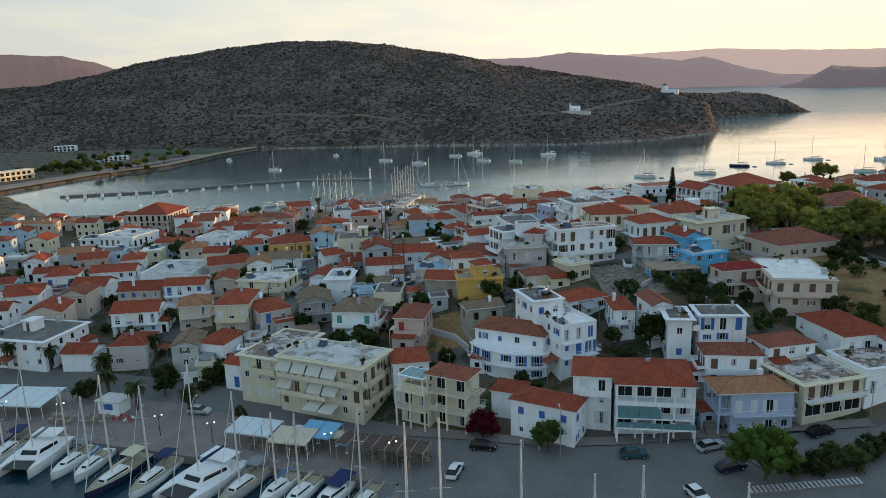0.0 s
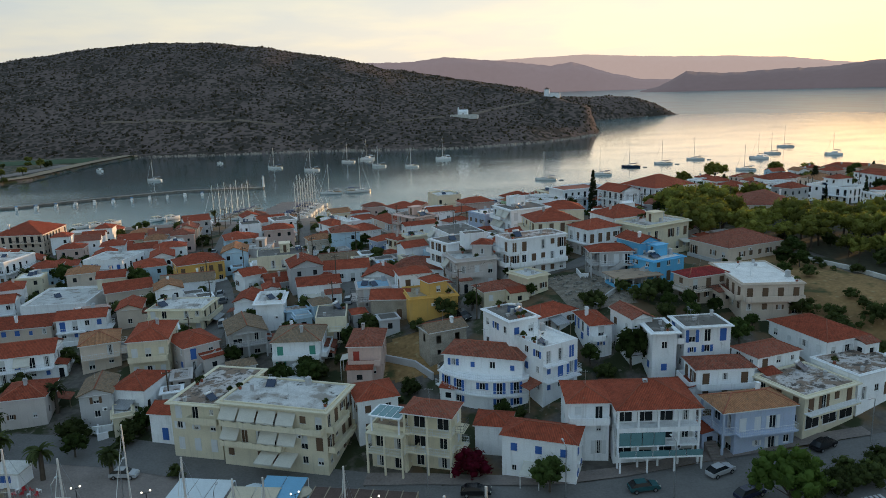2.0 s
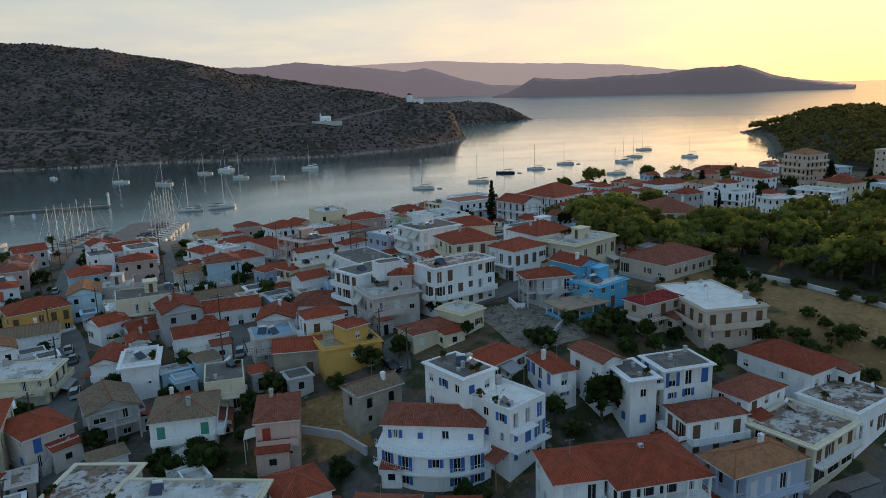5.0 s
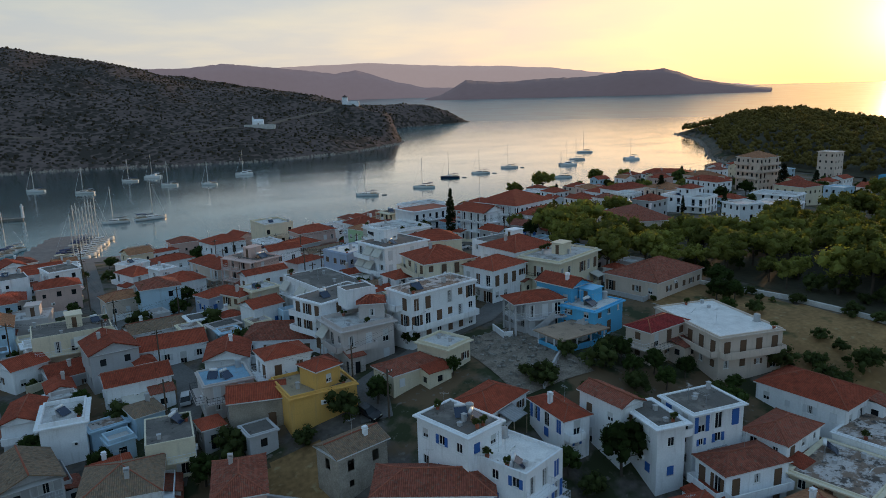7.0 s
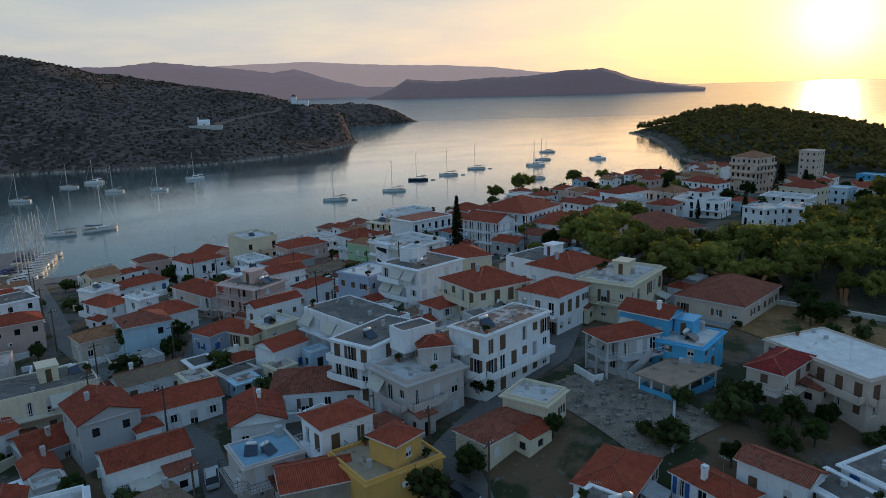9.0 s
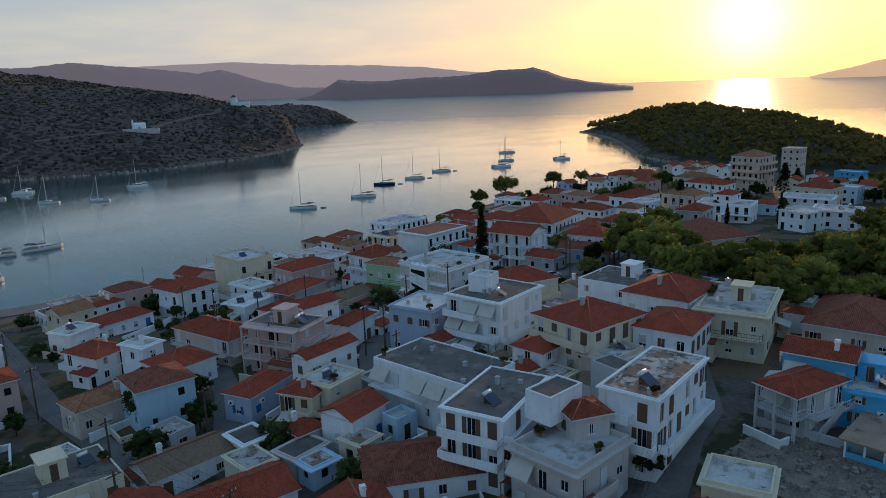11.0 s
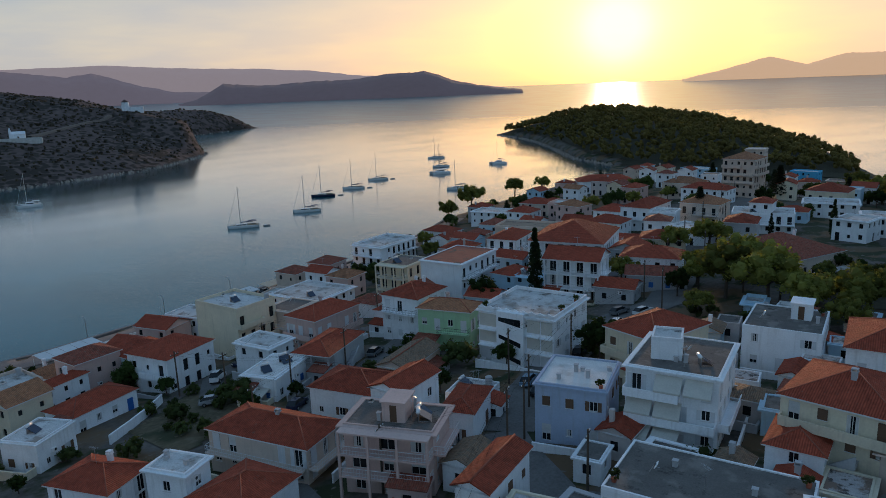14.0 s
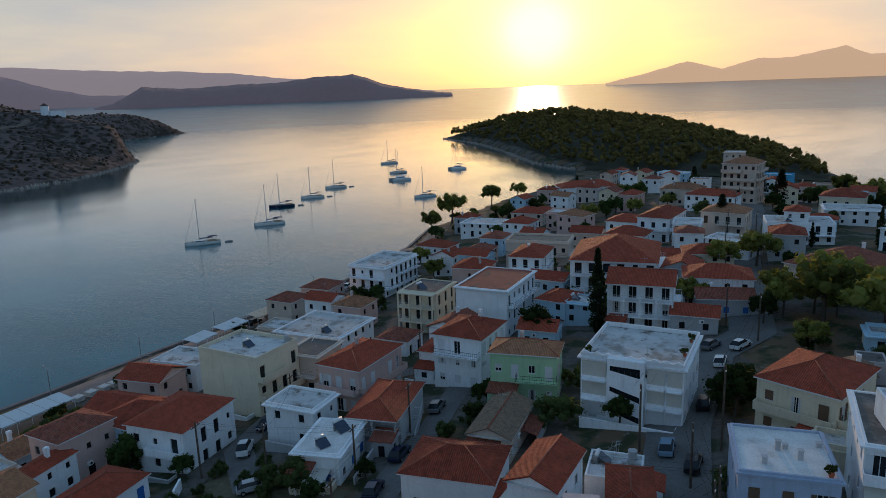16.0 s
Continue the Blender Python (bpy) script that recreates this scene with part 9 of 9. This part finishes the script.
def aerial(m, rnd):
    if "aerial" not in MESHES:
        b = Build()
        b.bar((0, 0, 0), (0, 0, 2.6), 0.022, 5)
        b.bar((-0.6, 0, 2.4), (0.6, 0, 2.4), 0.014, 4)
        for k in range(7):
            x = -0.55 + k * 0.18
            b.bar((x, -0.28 + k * 0.02, 2.4), (x, 0.28 - k * 0.02, 2.4), 0.009, 4)
        MESHES["aerial"] = b.mesh("television_aerial", [METAL])
    o = new("television_aerial", MESHES["aerial"])
    o.matrix_world = m
    tagged(o, "thin metal television aerial on a roof", "antenna", "television aerials")


def utility_pole(x, y, h):
    e = thing("utility_pole", pose(x, y, ground_at(x, y), 0, 0, 20), "dark wooden utility pole with crossarm", "utility pole", "utility poles")
    b = Build()
    b.bar((0, 0, -0.5), (0, 0, h), 0.15, 8, 0, 0.11)
    part("pole", b.mesh("pole", [WOODP]), e)
    c = Build()
    c.box(-0.9, 0.9, -0.06, 0.06, h - 0.6, h - 0.48)
    for k in (-0.8, 0.3, 0.8):
        c.bar((k, 0, h - 0.5), (k, 0, h - 0.3), 0.05, 6, 1)
    part("crossarm", c.mesh("crossarm", [WOODP, WHITEP]), e)
    return (x, y, ground_at(x, y) + h - 0.3)


def wires(a, z):
    b = Build()
    A, Z = Vector(a), Vector(z)
    side = Vector((-(Z - A).y, (Z - A).x, 0)).normalized()
    for k in (-0.8, 0.3, 0.8):
        last = A + side * k
        for i in range(1, 9):
            u = i / 8
            p = A.lerp(Z, u) + side * k - Vector((0, 0, 0.6 * 4 * u * (1 - u)))
            b.bar(last, p, 0.012, 3)
            last = p
    o = new("overhead_wire", b.mesh("overhead_wire", [WIRE]))
    tagged(o, "sagging overhead power wires between poles", "wires", kind="stuff")


def street_lamp(x, y, h, yaw):
    e = thing("street_lamp", pose(x, y, ground_at(x, y), 0, 0, yaw), "grey street lamp with a bent arm", "street lamp", "street lamps")
    b = Build()
    b.bar((0, 0, -0.3), (0, 0, h), 0.09, 8, 0, 0.06)
    b.bar((0, 0, h), (1.2, 0, h + 0.35), 0.045, 6)
    part("post", b.mesh("post", [METAL]), e)
    c = Build()
    c.box(1.1, 1.7, -0.13, 0.13, h + 0.28, h + 0.4)
    part("lamp_head", c.mesh("lamp_head", [METAL]), e)


P = [utility_pole(*q) for q in ((35.4, 222.8, 7.5), (45, 222.6, 10.5), (84.5, 229.0, 8.2), (23.4, 216.8, 8.7), (27.6, 217.6, 7.7), (10, 223.6, 8.4), (13.2, 279.2, 8), (23.1, 260.4, 6.5),
                              (-35.7, 209, 9), (-19.7, 195.6, 8.8), (14.6, 145.5, 7.2), (-42.6, 140, 7), (-83.2, 165.2, 7.5), (124, 238.6, 8), (164, 250.6, 8))]
for i, j in ((3, 5), (3, 0), (0, 1), (1, 2), (6, 7), (2, 13), (13, 14), (4, 7), (8, 9), (9, 3), (10, 9)):
    wires(P[i], P[j])
for q in ((62, 98, 7, 200), (30, 94.5, 8, 90), (-2, 101.5, 8, 100), (16, 97.5, 8, 90), (-30, 103.5, 6, 80), (-52, 110, 6, 80), (-44, 113, 6, 80), (20, 340, 6, 90), (40, 342.5, 6, 90), (60, 344.5, 6, 90), (95, 348.5, 6, 90)):
    street_lamp(*q)

rq = random.Random(52)
for nm, (pts, wd) in ROADS.items():
    run, last_top, since = 0.0, None, 99.0
    for (ax, ay), (bx, by) in zip(pts, pts[1:]):
        L = math.hypot(bx - ax, by - ay)
        k = 0.0
        while k < L:
            if since >= 27:
                side = wd / 2 + 0.5
                px, py = ax + (bx - ax) * k / L - (by - ay) / L * side, ay + (by - ay) * k / L + (bx - ax) / L * side
                if not overlaps(px, py, 0.25) and all(math.hypot(px - q[0], py - q[1]) > 9 for q in P):
                    top = utility_pole(px, py, rq.uniform(7.0, 8.6))
                    P.append(top)
                    if last_top:
                        wires(last_top, top)
                    last_top, since = top, 0.0
            k += 3
            since += 3

bpy.context.view_layer.update()
rr = random.Random(77)
for ob in [o for o in bpy.data.objects if o.name.startswith("house") and o.parent is None]:
    decks = [c for c in ob.children if c.name.startswith("roof_deck")]
    tiles = [c for c in ob.children if c.name.startswith("roof") and not c.name.startswith("roof_deck")]
    here = ob.matrix_world.translation
    if math.hypot(here.x, here.y - 150) > 190:
        continue
    for c in decks[:1]:
        vs = [v.co for v in c.data.vertices]
        x0, x1, y0, y1, z = min(v.x for v in vs), max(v.x for v in vs), min(v.y for v in vs), max(v.y for v in vs), vs[0].z
        spot = lambda: ob.matrix_world @ c.matrix_local @ Vector((rr.uniform(x0 + 1.3, x1 - 1.3), rr.uniform(y0 + 1.3, y1 - 1.3), z))
        if math.hypot(here.x - 33.6, here.y - 213.9) < 1.5 or math.hypot(here.x - 54.7, here.y - 236.4) < 1.5:
            continue
        if x1 - x0 > 4 and y1 - y0 > 4:
            if rr.random() < 0.55:
                solar_heater(Matrix.Translation(spot()) @ pose(0, 0, 0, 0, 0, 15 + rr.uniform(-40, 40)) @ Matrix.Scale(rr.uniform(0.75, 0.95), 4))
            if rr.random() < 0.35:
                solar_heater(Matrix.Translation(spot()) @ pose(0, 0, 0, 0, 0, 15 + rr.uniform(-40, 40)) @ Matrix.Scale(0.8, 4))
            if rr.random() < 0.45:
                dish(Matrix.Translation(spot() + Vector((0, 0, 0.9))) @ pose(0, 0, 0, 30, 0, rr.uniform(-30, 30)))
            if rr.random() < 0.6:
                aerial(Matrix.Translation(spot()) @ pose(0, 0, 0, 0, 0, rr.uniform(0, 180)), rr)
    for c in tiles[:1]:
        if rr.random() < 0.3:
            top = max(v.co.z for v in c.data.vertices)
            aerial(ob.matrix_world @ c.matrix_local @ pose(rr.uniform(-0.6, 0.6), rr.uniform(-0.6, 0.6), top - 0.5), rr)


def air_conditioner(m):
    if "ac" not in MESHES:
        b, f = Build(), Build()
        b.box(-0.4, 0.4, -0.32, -0.02, 0, 0.55)
        f.bar((0.1, -0.325, 0.28), (0.1, -0.34, 0.28), 0.2, 12)
        MESHES["ac"] = (b.mesh("casing", [WHITEP]), f.mesh("fan_grille", [DARK]))
    e = thing("air_conditioner", m, "white air-conditioning unit fixed to a house wall", "air conditioner", "air conditioners")
    part("casing", MESHES["ac"][0], e)
    part("fan_grille", MESHES["ac"][1], e)


def water_tank(m):
    if "tank" not in MESHES:
        b = Build()
        b.bar((0, 0, 0.15), (0, 0, 1.2), 0.5, 14)
        b.bar((0, 0, 1.2), (0, 0, 1.35), 0.5, 14, 0, 0.2)
        b.box(-0.45, 0.45, -0.45, 0.45, 0, 0.15)
        MESHES["tank"] = b.mesh("water_tank", [HULL["grey"]])
    o = new("water_tank", MESHES["tank"])
    o.matrix_world = m
    tagged(o, "grey plastic water tank standing on a roof", "water tank", "water tanks")


def garden_wall(x, y, yaw, a, c, h, mat):
    """A low whitewashed yard wall with a return, closing a corner of ground before a house."""
    b = Build()
    g = [ground_at(x, y), 0]
    for (x0, y0, x1, y1) in ((-a / 2, 0, a / 2, 0.2), (a / 2 - 0.2, 0.2, a / 2, c)):
        b.box(x0, x1, y0, y1, -0.8, h)
        b.box(x0 - 0.04, x1 + 0.04, y0 - 0.04, y1 + 0.04, h, h + 0.06)
    o = new("garden_wall", b.mesh("garden_wall", [mat]))
    o.matrix_world = pose(x, y, g[0], 0, 0, yaw)
    tagged(o, "low whitewashed garden wall before a house", "wall", "garden walls")


rw = random.Random(41)
for fx, fy, fr, fw, fd, fyaw in list(FOOT):
    if math.hypot(fx, fy - 150) > 150:
        continue
    for rot, off, L in ((0, fd, fw), (90, fw, fd)):
        M = pose(fx, fy, 0, 0, 0, fyaw + rot)
        if rw.random() < 0.5:
            p = M @ Vector((0, -off / 2 - rw.uniform(1.8, 2.8), 0))
            if not overlaps(p.x, p.y, 0.8) and p.y > front_of(p.x) + 5 and max(abs(ground_at(p.x + dx, p.y + dy) - ground_at(p.x, p.y)) for dx in (-3, 3) for dy in (-3, 3)) < 0.75 and not near_road(p.x, p.y, 0.3):
                garden_wall(p.x, p.y, fyaw + rot, L * rw.uniform(0.7, 1.0), 1.7, rw.uniform(0.7, 1.3), WALL[rw.choice(("white", "white", "greyw", "cream"))])
        level = [v for v in (2.3, 5.2) if ground_at(fx, fy) + v + 0.8 < EAVES[(fx, fy)]]
        if rw.random() < 0.2 and level:
            q = M @ Vector((rw.uniform(-0.3, 0.3) * L, -off / 2, 0))
            air_conditioner(pose(q.x, q.y, ground_at(fx, fy) + rw.choice(level), 0, 0, fyaw + rot))
for ob in [o for o in bpy.data.objects if o.name.startswith("house") and o.parent is None]:
    decks = [c for c in ob.children if c.name.startswith("roof_deck")]
    here = ob.matrix_world.translation
    for c in decks[:1]:
        vs = [v.co for v in c.data.vertices]
        x0, x1, y0, y1, z = min(v.x for v in vs), max(v.x for v in vs), min(v.y for v in vs), max(v.y for v in vs), vs[0].z
        if rw.random() < 0.4 and x1 - x0 > 3 and y1 - y0 > 3 and math.hypot(here.x, here.y - 150) < 150:
            water_tank(Matrix.Translation(ob.matrix_world @ c.matrix_local @ Vector((rw.uniform(x0 + 0.8, x1 - 0.8), y1 - 0.8, z))))


def roof_vent(m, tall):
    if ("vent", tall) not in MESHES:
        b = Build()
        b.box(-0.22, 0.22, -0.22, 0.22, 0, tall)
        b.box(-0.28, 0.28, -0.28, 0.28, tall, tall + 0.07)
        MESHES[("vent", tall)] = b.mesh("roof_vent", [WALL["greyw"]])
    o = new("roof_vent", MESHES[("vent", tall)])
    o.matrix_world = m
    tagged(o, "short plastered vent shaft on a flat roof", "vent", "vents on the roofs")


def clothes_line(m):
    if "line" not in MESHES:
        b = Build()
        for x in (-1.6, 1.6):
            b.bar((x, 0, 0), (x, 0, 1.7), 0.03, 5)
            b.bar((x, -0.45, 1.65), (x, 0.45, 1.65), 0.02, 4)
        for y in (-0.4, 0, 0.4):
            b.bar((-1.6, y, 1.65), (1.6, y, 1.65), 0.008, 3)
        MESHES["line"] = b.mesh("clothes_line", [METAL])
    o = new("clothes_line", MESHES["line"])
    o.matrix_world = m
    tagged(o, "empty metal clothes line on a flat roof", "clothes line", "clothes lines")


def planter_tub(m, seed):
    e = thing("potted_plant", m, "leafy plant in a clay tub on a roof terrace", "plant", "potted plants")
    if "tub" not in MESHES:
        b = Build()
        b.bar((0, 0, 0), (0, 0, 0.4), 0.2, 9, 0, 0.28)
        MESHES["tub"] = b.mesh("pot", [RIDGE])
    part("pot", MESHES["tub"], e)
    part("foliage", TREES["bush"][seed % 3][1], e, pose(0, 0, 0.36) @ Matrix.Scale(0.9, 4))


for ob in [o for o in bpy.data.objects if o.name.startswith("house") and o.parent is None]:
    decks = [c for c in ob.children if c.name.startswith("roof_deck")]
    here = ob.matrix_world.translation
    if not decks or math.hypot(here.x - 20, here.y - 165) > 85:
        continue
    c = decks[0]
    vs = [v.co for v in c.data.vertices]
    x0, x1, y0, y1, z = min(v.x for v in vs), max(v.x for v in vs), min(v.y for v in vs), max(v.y for v in vs), vs[0].z
    on = lambda x, y, a=0: ob.matrix_world @ c.matrix_local @ pose(x, y, z, 0, 0, a)
    if x1 - x0 < 3.5 or y1 - y0 < 3.5:
        continue
    for k in range(5 if math.hypot(ob.matrix_world.translation.x - 33.6, ob.matrix_world.translation.y - 213.9) < 1.5 else rw.choice((1, 2, 2, 3))):
        roof_vent(on(rw.uniform(x0 + 0.5, x1 - 0.5), rw.uniform(y0 + 0.5, y1 - 0.5)), rw.choice((0.4, 0.6, 0.9)))
    if rw.random() < 0.35 and x1 - x0 > 5:
        clothes_line(on(rw.uniform(x0 + 2.2, x1 - 2.2), rw.uniform(y0 + 1, y1 - 1), rw.choice((0, 0, 90)) if y1 - y0 > 5 else 0))
    for k in range(rw.choice((0, 0, 1, 2, 3))):
        planter_tub(on(rw.choice((x0 + 0.5, x1 - 0.5)), rw.uniform(y0 + 0.5, y1 - 0.5)), k)


def quay_lamp(x, y):
    """A dark post with two lit round heads."""
    e = thing("quay_lamp", pose(x, y, ground_at(x, y) + 0.12, 0, 0, 20), "dark quay lamp with two lit white globes", "street lamp", "lamps along the quay")
    b = Build()
    b.bar((0, 0, 0), (0, 0, 3.6), 0.07, 8, 0, 0.05)
    b.bar((-0.55, 0, 3.5), (0.55, 0, 3.5), 0.035, 6)
    part("post", b.mesh("post", [DARK]), e)
    for s in (-1, 1):
        g = Build()
        for k in range(4):
            r0, r1 = 0.15 * math.sin(math.pi * k / 4), 0.15 * math.sin(math.pi * (k + 1) / 4)
            z0, z1 = -0.15 * math.cos(math.pi * k / 4), -0.15 * math.cos(math.pi * (k + 1) / 4)
            for j in range(10):
                a0, a1 = 2 * math.pi * j / 10, 2 * math.pi * (j + 1) / 10
                g.face([(r0 * math.cos(a0), r0 * math.sin(a0), z0), (r0 * math.cos(a1), r0 * math.sin(a1), z0), (r1 * math.cos(a1), r1 * math.sin(a1), z1), (r1 * math.cos(a0), r1 * math.sin(a0), z1)])
        part("lamp_globe", g.mesh("lamp_globe", [LIT], True), e, pose(s * 0.55, 0, 3.74), "lit white lamp globe")


LIT = material("lit_globe", (0.9, 0.9, 0.85), 0.4, 0.02)
LIT.node_tree.nodes["Principled BSDF"].inputs["Emission Color"].default_value = (1.0, 0.93, 0.78, 1)
LIT.node_tree.nodes["Principled BSDF"].inputs["Emission Strength"].default_value = 1.2
for q in ((-49.8, 112.2), (-39.8, 108.9), (-69.5, 118.0), (-80.6, 119.4), (-9.2, 100.6), (-19.7, 104.1)):
    quay_lamp(*q)


def umbrella(x, y, mat, label):
    e = thing("cafe_umbrella", pose(x, y, ground_at(x, y) + 0.12), label, "umbrella", "cafe umbrellas")
    p, c = Build(), Build()
    p.bar((0, 0, 0), (0, 0, 2.7), 0.03, 6)
    p.bar((0, 0, 0), (0, 0, 0.08), 0.28, 10)
    n = 8
    for k in range(n):
        a0, a1 = 2 * math.pi * k / n, 2 * math.pi * (k + 1) / n
        c.face([(1.5 * math.cos(a0), 1.5 * math.sin(a0), 2.15), (1.5 * math.cos(a1), 1.5 * math.sin(a1), 2.15), (0, 0, 2.75)])
        c.face([(1.5 * math.cos(a0), 1.5 * math.sin(a0), 1.98), (1.5 * math.cos(a1), 1.5 * math.sin(a1), 1.98), (1.5 * math.cos(a1), 1.5 * math.sin(a1), 2.15), (1.5 * math.cos(a0), 1.5 * math.sin(a0), 2.15)])
    part("pole", p.mesh("pole", [WHITEP]), e)
    part("cover", c.mesh("cover", [mat]), e)


for x, y, m_, l_ in ((-25.7, 109.2, CAN_W, "white canvas cafe umbrella on the quay"), (-22.2, 108.0, CAN_W, "white canvas cafe umbrella on the quay"), (-19.0, 107.0, CAN_C, "cream canvas cafe umbrella on the quay"), (-17.0, 104.6, CAN_B, "blue canvas cafe umbrella on the quay")):
    umbrella(x, y, m_, l_)

ki = thing("kiosk", pose(-62.2, 122.5, ground_at(-62.2, 122.5) + 0.1, 0, 0, -15), "small white kiosk on the quay with a flat roof", "kiosk")
kb = Build()
kb.box(-2.2, 2.2, -1.6, 1.6, 0, 2.5)
part("wall", kb.mesh("wall", [WALL["white"]]), ki)
kr = Build()
kr.box(-2.6, 2.6, -2.0, 2.0, 2.5, 2.68)
part("roof", kr.mesh("roof", [STONEW]), ki)
kh = Build()
kh.box(-1.5, 1.0, -1.64, -1.6, 1.0, 2.1)
part("hatch", kh.mesh("hatch", [SHUT["b"]]), ki)
RED = material("red_plastic", (0.42, 0.03, 0.04), 0.5, 0.1)
for k in range(8):
    ch = Build()
    ch.box(-0.25, 0.25, -0.25, 0.25, 0.40, 0.45)
    ch.box(-0.25, 0.25, 0.2, 0.25, 0.45, 0.85)
    for a in (-0.22, 0.18):
        for c in (-0.22, 0.18):
            ch.box(a, a + 0.04, c, c + 0.04, 0, 0.40)
    o = new("plastic_chair", ch.mesh("plastic_chair", [RED if k % 3 else WHITEP]))
    cx, cy = -60.5 + (k % 4) * 1.1, 119.6 - (k // 4) * 1.2 - (k % 4) * 0.3
    o.matrix_world = pose(cx, cy, ground_at(cx, cy) + 0.125, 0, 0, k * 47)
    tagged(o, "red plastic chair beside the kiosk" if k % 3 else "white plastic chair beside the kiosk", "chair", "chairs by the kiosk")
